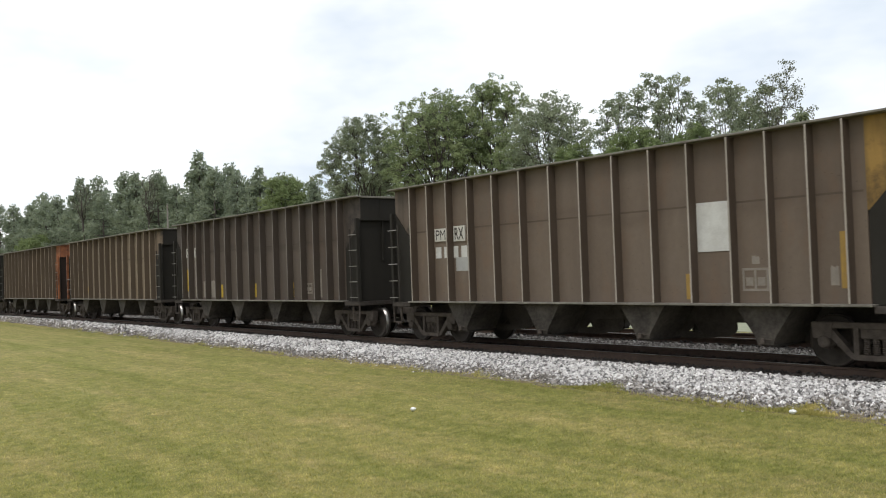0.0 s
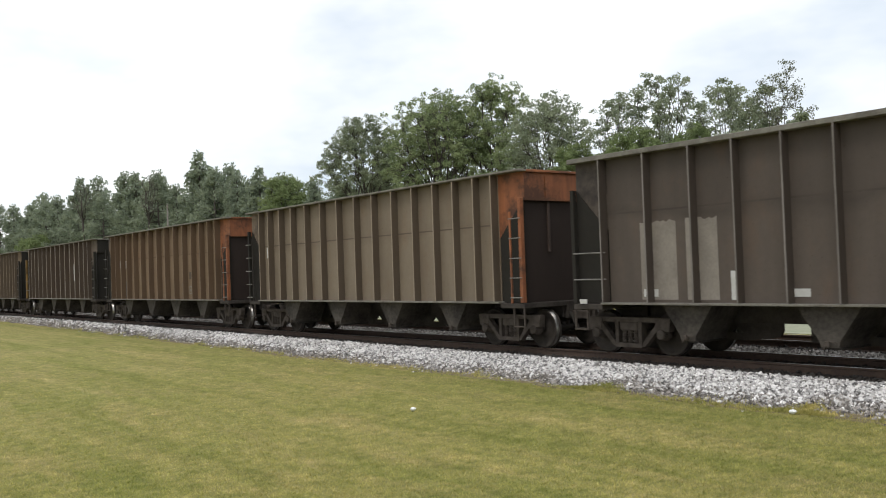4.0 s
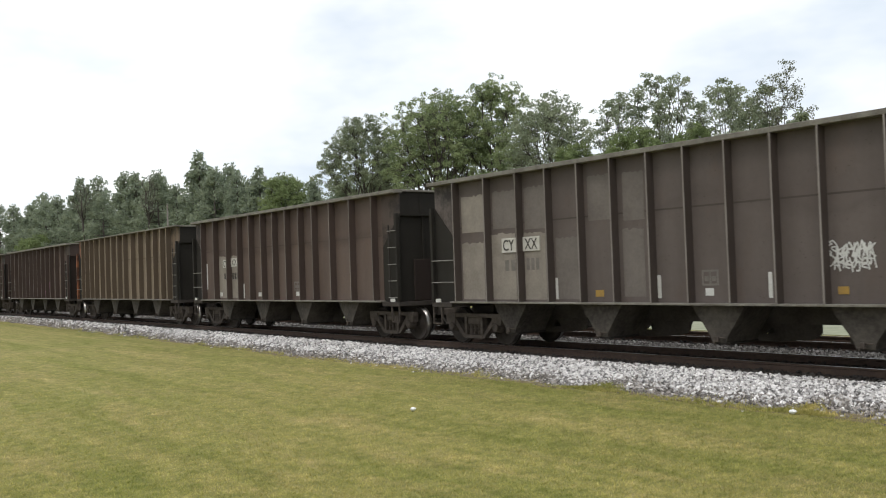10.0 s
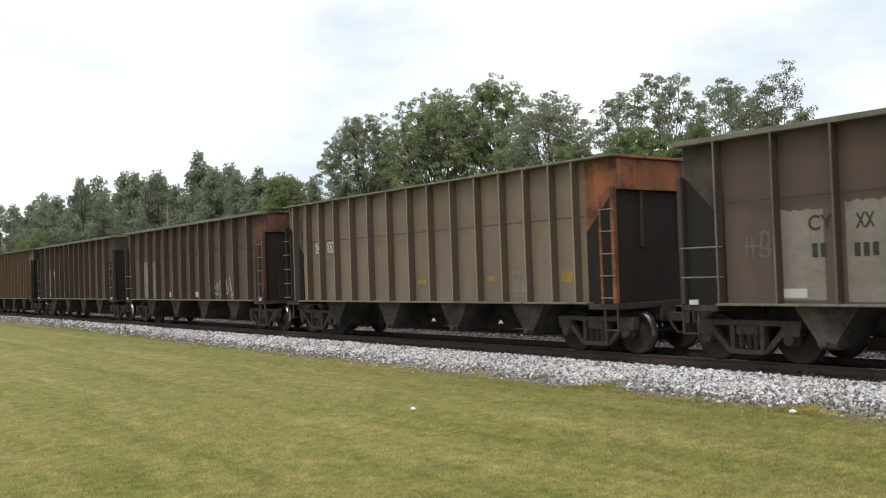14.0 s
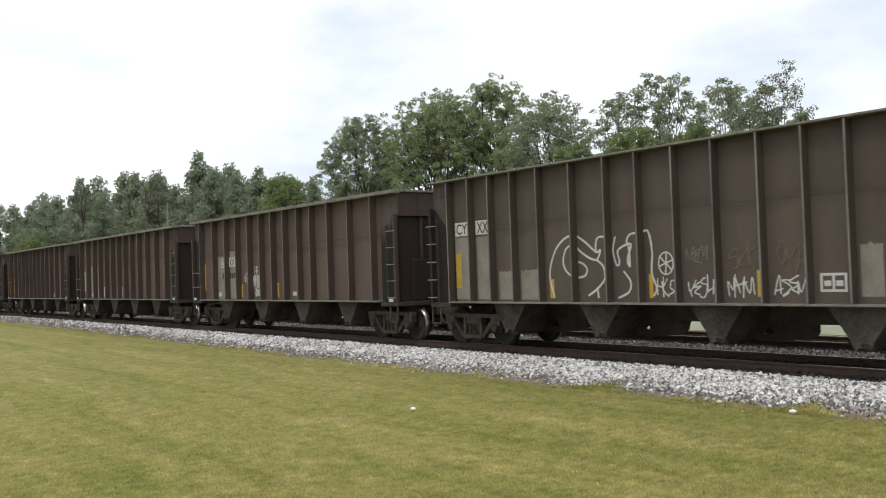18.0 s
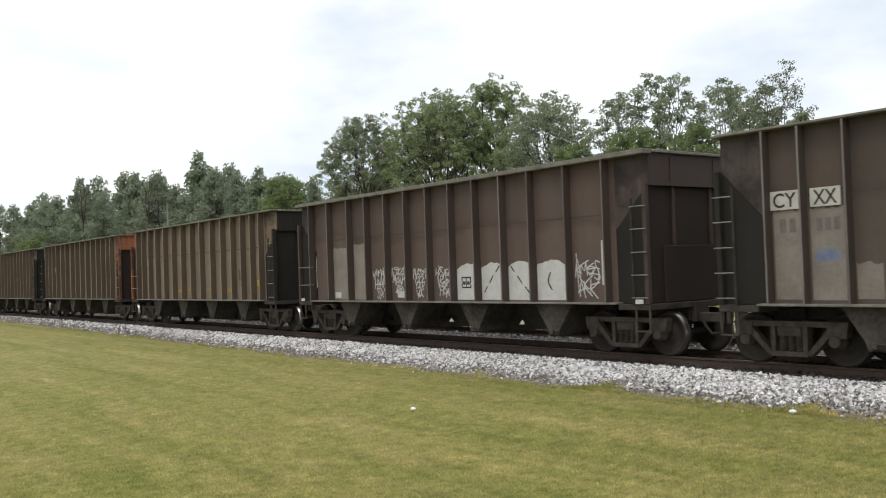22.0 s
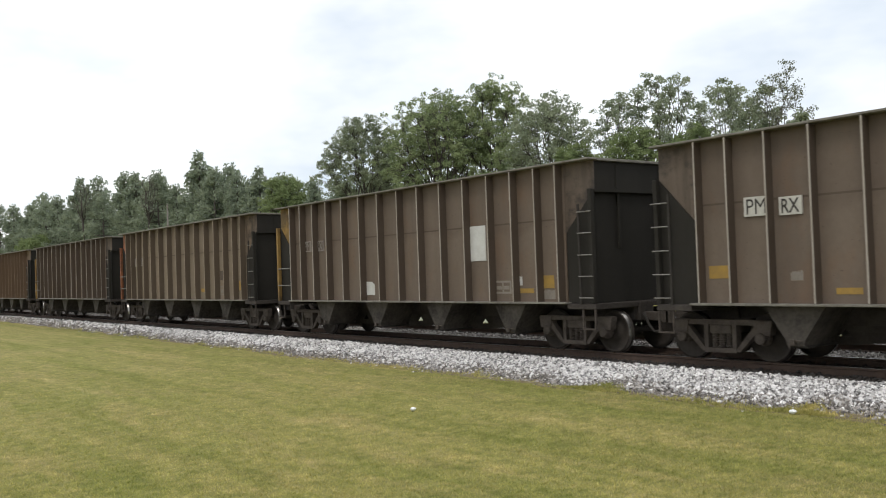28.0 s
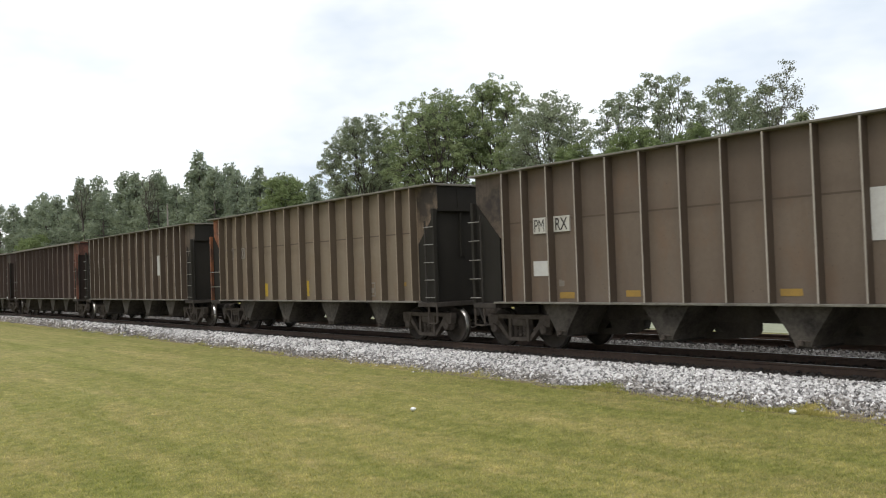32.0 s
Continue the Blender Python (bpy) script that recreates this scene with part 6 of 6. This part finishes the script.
deco(-34, "pat", "ochre", -6.19, -5.85, 1.65, 2.06)
deco(-34, "pat", "ochre", -4.60, -4.11, 1.29, 1.44)
deco(-34, "pat", "ochre", 3.83, 4.26, 2.19, 2.29)
deco(-34, "pat", "dark", 3.82, 4.28, 1.89, 2.16)
deco(-34, "frame", "pale", 3.85, 4.25, 1.35, 1.67)
deco(-35, "box", "PM", -5.13, -4.73, 2.69, 3.05)
deco(-35, "box", "RX", -4.46, -3.97, 2.70, 3.05)
deco(-35, "plate", "white", -5.19, -4.72, 1.72, 2.06)
deco(-35, "pat", "pale", -4.39, -4.22, 1.48, 1.62)
deco(-35, "pat", "ochre", -4.37, -3.92, 1.21, 1.35)
deco(-35, "pat", "ochre", -2.44, -2.05, 1.25, 1.38)
deco(-35, "pat", "ochre", 1.11, 1.54, 1.26, 1.39)
deco(-35, "plate", "white", 2.80, 3.43, 2.16, 3.02)
deco(-35, "frame", "pale", 3.69, 4.30, 1.33, 1.70)
deco(-35, "pat", "white", 4.57, 4.84, 1.42, 1.65)
deco(-36, "ghost", "CY", -5.99, -5.43, 2.63, 3.04)
deco(-36, "ghost", "XX", -4.95, -4.46, 2.63, 3.00)
deco(-36, "pat", "yellow", -2.91, -2.70, 1.25, 1.70)
deco(-36, "pat", "yellow", 0.08, 0.23, 1.26, 1.76)
deco(-36, "pat", "yellow", 1.80, 1.93, 1.26, 1.81)
deco(-36, "frame", "pale", 3.61, 4.13, 1.25, 1.66)
deco(-36, "pat", "ochre", 5.37, 5.70, 1.54, 1.64)
deco(-37, "plate", "white", 2.53, 3.23, 2.17, 3.04)
deco(-37, "ghost", "PM", -5.66, -5.18, 2.70, 3.19)
deco(-37, "ghost", "RX", -4.72, -4.17, 2.70, 3.19)
deco(-4, "pat", "white", -6.08, -5.81, 2.58, 2.95)



# ---- trees ----
def limb(verts, faces, a, b, r0, r1, sides=6):
    a, b = Vector(a), Vector(b)
    turn = (b - a).to_track_quat("Z", "Y").to_matrix()
    k0 = len(verts)
    for c, r in ((a, r0), (b, r1)):
        for k in range(sides):
            verts.append(c + turn @ Vector((r * math.cos(k * math.tau / sides), r * math.sin(k * math.tau / sides), 0)))
    for k in range(sides):
        faces.append((k0 + k, k0 + (k + 1) % sides, k0 + sides + (k + 1) % sides, k0 + sides + k))


def crown_mesh(name, tips, per_tip, spread, size, rng, flat=0.75):
    """Many small leaf sprays in loose clumps about the twig ends."""
    tips = np.array(tips)
    n = len(tips) * per_tip
    centre = np.repeat(tips, per_tip, 0)
    off = rng.normal(0, 1, (n, 3))
    off *= (spread * rng.uniform(0.3, 1.0, (n, 1)) ** 0.6) / np.maximum(0.4, np.linalg.norm(off, axis=1, keepdims=True))
    off[:, 2] *= flat
    c = centre + off
    d1 = rng.normal(0, 1, (n, 3))
    d1 /= np.linalg.norm(d1, axis=1, keepdims=True)
    d2 = np.cross(d1, rng.normal(0, 1, (n, 3)))
    d2 /= np.linalg.norm(d2, axis=1, keepdims=True)
    s = size * rng.uniform(0.6, 1.4, (n, 1))
    v = np.stack([c - d1 * s, c + d2 * s * 0.55 + d1 * s * 0.1, c + d1 * s, c - d2 * s * 0.55 - d1 * s * 0.1], 1)
    f = np.arange(n * 4).reshape(n, 4)
    me = bpy.data.meshes.new(name)
    me.from_pydata(v.reshape(-1, 3).tolist(), [], f.tolist())
    return me


def bough(verts, faces, r, a, b, r0, r1, steps=3, wander=0.08):
    """A crooked limb of several pieces from a to b; returns the points along it."""
    a, b = Vector(a), Vector(b)
    way = [a]
    for k in range(1, steps + 1):
        p = a.lerp(b, k / steps)
        if k < steps:
            w = wander * (b - a).length
            p += Vector((r.uniform(-w, w), r.uniform(-w, w), r.uniform(0, w)))
        way.append(p)
    for k in range(steps):
        limb(verts, faces, way[k], way[k + 1], r0 + (r1 - r0) * k / steps, r0 + (r1 - r0) * (k + 1) / steps)
    return way


def broad_tree(seed, height, radius, depth, lobes=15, clumps=26, per=44, leaf=0.085, spread=0.34, gaps=0.0, fine=1.0):
    """A spreading tree: a forked trunk, crooked limbs fanning into a domed crown of uneven rounded masses, leaves in flat clumps at the twig ends."""
    r = random.Random(seed)
    verts, faces, tips = [], [], []
    fork = Vector((r.uniform(-0.3, 0.3), r.uniform(-0.3, 0.3), max(height - depth * 1.05, height * 0.25)))
    bough(verts, faces, r, (0, 0, -0.1), fork, height * 0.022 * fine, height * 0.016 * fine, 2, 0.03)
    mid = Vector((0, 0, height - depth * 0.55))
    for k in range(lobes):
        # directions spread evenly over the upper part of a ball
        up = 1.0 - 1.45 * (k + 0.5) / lobes
        a = k * 2.39996 + r.uniform(-0.35, 0.35)
        out = math.sqrt(max(0.0, 1 - up * up))
        size = radius * r.uniform(0.26, 0.44)
        reach = r.uniform(0.84, 1.06)
        c = mid + Vector((math.cos(a) * out * (radius - size * 0.8) * reach, math.sin(a) * out * (radius - size * 0.8) * reach, up * (depth * 0.55 - size * 0.8) * reach))
        way = bough(verts, faces, r, fork, c, height * 0.0085 * fine, height * 0.0028 * fine, 4)
        for j in range(clumps):
            d = Vector((r.gauss(0, 1), r.gauss(0, 1), r.gauss(0.15, 0.8))).normalized()
            tip = c + d * size * r.uniform(0.5, 1.12)
            tip.z = min(height, tip.z)
            limb(verts, faces, way[-2].lerp(c, r.uniform(0.2, 1.0)), tip, height * 0.0016 * fine, height * 0.0006 * fine, 4)
            if r.random() >= gaps:
                tips.append(tip[:])
    me = bpy.data.meshes.new("trunk")
    me.from_pydata([v[:] for v in verts], [], faces)
    return me, crown_mesh("crown", tips, per, spread, leaf, np.random.default_rng(seed), 0.6)


def pine_tree(seed, height, radius, bare=0.35, per=44, leaf=0.22):
    """A tall straight trunk with short whorled limbs and an irregular, narrow crown."""
    r = random.Random(seed)
    verts, faces, tips = [], [], []
    lean = Vector((r.uniform(-0.5, 0.5), r.uniform(-0.5, 0.5), height))
    limb(verts, faces, (0, 0, -0.1), lean * 0.6, height * 0.011, height * 0.008, 8)
    limb(verts, faces, lean * 0.6, lean, height * 0.008, height * 0.002, 6)
    z = bare
    while z < 0.985:
        taper = min(1.0, (1.04 - z) / 0.42) ** 0.8
        for k in range(r.randint(3, 5)):
            a = r.uniform(0, math.tau)
            ln = radius * taper * r.uniform(0.45, 1.1)
            root = lean * z
            tip = root + Vector((math.cos(a) * ln, math.sin(a) * ln, r.uniform(-0.05, 0.35) * ln))
            limb(verts, faces, root, tip, height * 0.003, height * 0.0012, 4)
            tips.append(tip[:])
            if ln > radius * 0.5:
                tips.append(root.lerp(tip, 0.6)[:])
        z += r.uniform(0.028, 0.05)
    tips.append(lean[:])
    me = bpy.data.meshes.new("trunk")
    me.from_pydata([v[:] for v in verts], [], faces)
    return me, crown_mesh("crown", tips, per, radius * 0.27, leaf, np.random.default_rng(seed))


def plant(name, label, category, group, meshes, leaf, x, y, turn=0.0, scale=1.0):
    tree = tagged(new(name), label, category, group)
    tree.matrix_basis = pose(x, y, 0, 0, 0, turn) @ Matrix.Diagonal((scale, scale, scale, 1))
    part("trunk", meshes[0], BARK, tree)
    part("crown", meshes[1], leaf, tree)
    return tree


OAK = "broad-leaved tree with a domed green crown beyond the track"
PINE = "tall pine with a narrow ragged crown in the wood"
SILVER = "grey-green rounded tree with limbs showing in its crown"
THIN = "open-crowned grey-green tree with sky between its clumps"
YOUNG = "small fresh-green tree in front of the taller ones"
GROVE = "broadleaf trees beyond the track"
# spreading trees: kind, x, y, height, crown radius, crown depth, masses, clumps, gaps, thickness of limbs
k = 0
for label, leaf, x, y, h, w, deep, lobes, clumps, gaps, fine in [
        (SILVER, GREY_LEAF, -72.0, 46.0, 17.3, 4.3, 10.0, 26, 28, 0.04, 0.5), (OAK, OAK_LEAF, -76.0, 52.0, 13.4, 3.2, 8.5, 14, 24, 0.0, 0.5),
        (OAK, OAK_LEAF, -60.0, 46.0, 17.8, 5.4, 11.5, 30, 27, 0.12, 0.6), (OAK, OAK_LEAF, -64.4, 48.5, 17.3, 3.8, 9.0, 18, 26, 0.10, 0.5),
        (OAK, OAK_LEAF, -56.0, 48.5, 18.1, 3.5, 9.5, 18, 27, 0.10, 0.5), (OAK, OAK_LEAF, -52.2, 46.5, 11.9, 2.6, 6.0, 14, 26, 0.0, 0.5),
        (THIN, GREY_LEAF, -47.2, 46.0, 15.3, 3.4, 8.5, 24, 24, 0.10, 0.45), (YOUNG, EDGE_LEAF, -43.4, 44.5, 10.9, 2.2, 5.5, 12, 24, 0.0, 0.4),
        (THIN, GREY_LEAF, -41.0, 46.0, 14.2, 2.2, 7.5, 14, 18, 0.14, 0.38), (THIN, GREY_LEAF, -38.8, 47.0, 14.9, 1.7, 7.0, 13, 18, 0.14, 0.34),
        (THIN, GREY_LEAF, -36.0, 46.0, 14.3, 1.4, 6.2, 12, 13, 0.22, 0.32), (YOUNG, EDGE_LEAF, -37.6, 44.0, 11.0, 2.5, 5.5, 14, 24, 0.0, 0.4),
        (THIN, GREY_LEAF, -32.4, 46.0, 13.5, 2.5, 7.0, 19, 17, 0.12, 0.38), (YOUNG, EDGE_LEAF, -33.4, 44.0, 10.4, 2.1, 5.0, 12, 24, 0.0, 0.4),
        (THIN, GREY_LEAF, -29.6, 45.0, 12.0, 1.6, 5.5, 12, 17, 0.12, 0.38), (YOUNG, EDGE_LEAF, -28.2, 43.5, 9.7, 1.7, 4.6, 12, 22, 0.0, 0.4), (THIN, GREY_LEAF, -26.0, 43.0, 10.1, 0.8, 4.0, 9, 18, 0.10, 0.4)]:
    k += 1
    plant("broadleaf_tree", label, "tree", GROVE, broad_tree(10 + k, h, w, deep, lobes, clumps, 30 if label == THIN else 46, 0.085 if h > 15 else 0.075, 0.36 if h > 15 else 0.28, gaps, fine), leaf, x, y)
plant("sparse_tree", "thin half-bare tree with sparse twigs beyond the track", "tree", "", broad_tree(31, 12.9, 1.6, 5.6, 14, 15, 16, 0.06, 0.24, 0.35, 0.30), SNAG_LEAF, -27.4, 44.0)
KINDS = [pine_tree(50 + k, 20.0, w, bare) for k, (w, bare) in enumerate([(3.5, 0.22), (3.0, 0.26), (4.0, 0.20), (2.7, 0.30), (3.7, 0.18)])]
# pines at the wood's edge: x, height
EDGE = [(-292, 25.4), (-280, 24.8), (-266, 23.9), (-257, 23.0), (-247, 24.8), (-240, 22.4), (-234, 23.4), (-224, 23.0), (-212, 25.4), (-202, 24.4), (-195, 20.4), (-184, 23.8), (-179, 22.0), (-176, 22.8), (-170, 20.5), (-163, 21.6), (-157, 18.8), (-151, 21.0), (-145, 22.9),
        (-141, 19.4), (-138, 19.4), (-132, 18.5), (-129, 17.3), (-123, 18.0), (-119, 16.0), (-115, 16.2), (-108, 15.2), (-104, 14.6), (-98, 14.4), (-92, 14.0)]
for k, (x, h) in enumerate(EDGE):
    plant("pine_tree", PINE, "tree", "pines at the wood's edge", KINDS[k % 5], PINE_LEAF, x, 60 + 3.0 * ((k * 7) % 5) / 5, 73.0 * k, h / 19.6)
    plant("pine_tree", PINE, "tree", "pines at the wood's edge", KINDS[(k * 3 + 1) % 5], PINE_LEAF, x - 4.5, 66 + (k * 5) % 4, 41.0 * k, h / 20.0 * (0.93 + 0.05 * ((k * 3) % 4) / 3))
plant("broadleaf_tree", "rounded fresh-green tree at the edge of the pines", "tree", GROVE, broad_tree(61, 16.6, 3.6, 9.0, 14, 26, 34, 0.13, 0.5, 0.0, 0.5), EDGE_LEAF, -112.5, 59.0)
plant("broadleaf_tree", "rounded fresh-green tree at the edge of the pines", "tree", GROVE, broad_tree(62, 15.0, 5.0, 8.0, 14, 26, 30, 0.20, 0.8, 0.0, 0.5), EDGE_LEAF, -238.0, 57.0)
plant("sparse_tree", "dead grey-brown tree with bare twigs among the pines", "tree", "", broad_tree(63, 21.8, 2.2, 8.5, 12, 14, 9, 0.11, 0.35, 0.5, 0.5), SNAG_LEAF, -161.0, 57.5)
plant("sparse_tree", "dead grey-brown tree with bare twigs among the pines", "tree", "", broad_tree(64, 24.6, 2.6, 8.5, 12, 14, 9, 0.12, 0.4, 0.5, 0.5), SNAG_LEAF, -201.5, 57.5)
# the wood behind, and brush at its foot
rw = random.Random(8)
deep_t, deep_c = [], []


def far_wood():
    rng2 = np.random.default_rng(77)
    tips = []
    for k in range(210):
        x = rw.uniform(-330, -20)
        y = rw.uniform(66, 90) if x < -90 else rw.uniform(54, 75)
        h = rw.uniform(0.68, 0.90) * (23 if x < -150 else 18 if x < -125 else 15.5 if x < -85 else 10.5)
        for j in range(26):
            z = h * rw.uniform(0.15, 1.0)
            w = 3.4 * min(1.0, 1.15 - z / h)
            a = rw.uniform(0, math.tau)
            tips.append((x + math.cos(a) * w * rw.random(), y + math.sin(a) * w * rw.random(), z))
    me = crown_mesh("far_wood", tips, 30, 1.5, 0.34, rng2)
    me.materials.append(PINE_LEAF)
    tagged(new("far_wood", me), "deep green wood behind the tree line", "wood", kind="stuff")
    tips = []
    for k in range(260):
        x = rw.uniform(-300, 0)
        y = rw.uniform(41, 50) if x > -95 else rw.uniform(52, 60)
        h = rw.uniform(2.0, 5.5)
        for j in range(7):
            tips.append((x + rw.uniform(-1.8, 1.8), y + rw.uniform(-1.2, 1.2), h * rw.uniform(0.1, 1.0)))
    me = crown_mesh("brush", tips, 26, 1.1, 0.26, rng2)
    me.materials.append(BRUSH_LEAF)
    tagged(new("brush", me), "low green brush along the foot of the wood", "brush", kind="stuff")


far_wood()
pole = tagged(new("utility_pole"), "grey wooden utility pole before the pines", "utility pole")
pole.location = (-121.8, 46.0, 0)
part("pole", tube(bmesh.new(), (0, 0, -0.1), (0, 0, 12.8), 0.15, 0.10, 10), POLE_WOOD, pole)
part("pole_cap", tube(bmesh.new(), (0, 0, 12.83), (0, 0, 12.92), 0.12, 0.05, 10), POLE_WOOD, pole)


# ---- grass blades on the nearer lawn ----
def grass():
    rng3 = np.random.default_rng(12)
    n = 800000
    x = -1.0 - 34.0 * rng3.random(n)
    y = 1.0 + 12.4 * rng3.random(n)
    keep = (y < np.array([toe(float(v)) for v in x]) + 0.15) & (rng3.random(n) < np.exp(-(np.hypot(x, y) - 9.0) / 7.0))
    x, y = x[keep], y[keep]
    n = len(x)
    a = rng3.uniform(0, math.tau, n)
    h = rng3.uniform(0.018, 0.046, n) * rng3.uniform(0.6, 1.2, n)
    w = rng3.uniform(0.004, 0.009, n)
    lean = rng3.uniform(0.3, 1.5, n) * h
    b = rng3.uniform(0, math.tau, n)
    base = np.stack([x, y, np.full(n, -0.004)], 1)
    side = np.stack([np.cos(a) * w, np.sin(a) * w, np.zeros(n)], 1)
    tip = base + np.stack([np.cos(b) * lean, np.sin(b) * lean, h], 1)
    v = np.stack([base - side, base + side, tip], 1)
    # longer tufts along the ballast's toe
    m = 16000
    tx = -3.0 - 50.0 * rng3.random(m) ** 1.4
    clump = np.sin(tx * 1.9) + np.sin(tx * 0.63 + 1.0) + rng3.normal(0, 0.5, m) > 0.1
    tx = tx[clump]
    m = len(tx)
    ty = np.array([toe(float(q)) for q in tx]) + rng3.normal(0.0, 0.12, m)
    # and on the grassy lobes that reach up the shoulder
    for at, wide, count in ((-12.25, 0.3, 1500), (-7.9, 0.27, 1500)):
        lx = rng3.normal(at, wide, count)
        foot, edge = np.array([toe_line(float(q)) for q in lx]), np.array([toe(float(q)) for q in lx])
        tx, ty = np.concatenate([tx, lx]), np.concatenate([ty, foot - 0.15 + (edge - foot + 0.2) * rng3.random(count)])
    m = len(tx)
    tb = np.stack([tx, ty, np.array([max(0.0, bed(float(q), float(p))) for p, q in zip(tx, ty)])], 1)
    ta, tc = rng3.uniform(0, math.tau, m), rng3.uniform(0, math.tau, m)
    th = rng3.uniform(0.025, 0.075, m)
    ts = np.stack([np.cos(ta), np.sin(ta), np.zeros(m)], 1) * rng3.uniform(0.008, 0.016, (m, 1))
    tt = tb + np.stack([np.cos(tc) * th * 0.6, np.sin(tc) * th * 0.6, th], 1)
    v = np.concatenate([v, np.stack([tb - ts, tb + ts, tt], 1)])
    n += m
    me = bpy.data.meshes.new("grass")
    me.from_pydata(v.reshape(-1, 3).tolist(), [], np.arange(n * 3).reshape(n, 3).tolist())
    me.materials.append(BLADE)
    tagged(new("grass", me), "short mown grass blades, green and straw-coloured", "grass", kind="stuff")


grass()


# ---- what moves ----
PITCH = 16.2


def ran(t):
    """How far the train's reference coupling stands along the track, t seconds in."""
    return -22.9068 + 17.94079 * t + 0.00556295 * t ** 2 + 0.000218087 * t ** 3


def motions():
    # each car rolls along the track
    for i, car in TRAIN.items():
        off = i * PITCH + SLACK.get(i, 0.0) - HALF
        walk(car, [(t, pose(ran(t) + off, TRACK_Y, RAIL_Z)) for t in [float(k) for k in range(33)]])
    # every wheelset turns with the way run, all alike: one set of keys shared
    rows = []
    for k in range(int(LENGTH * FPS) + 1):
        t = k / FPS
        rows.append((t, pose(0, 0, 0, 0, math.degrees((ran(t) - ran(0)) / 0.46), 0)))
    walk(WHEELS[0], rows)
    keys = WHEELS[0].animation_data
    for w in WHEELS[1:]:
        w.rotation_mode = "QUATERNION"
        w.animation_data_create()
        w.animation_data.action = keys.action
        w.animation_data.action_slot = keys.action_slot


motions()
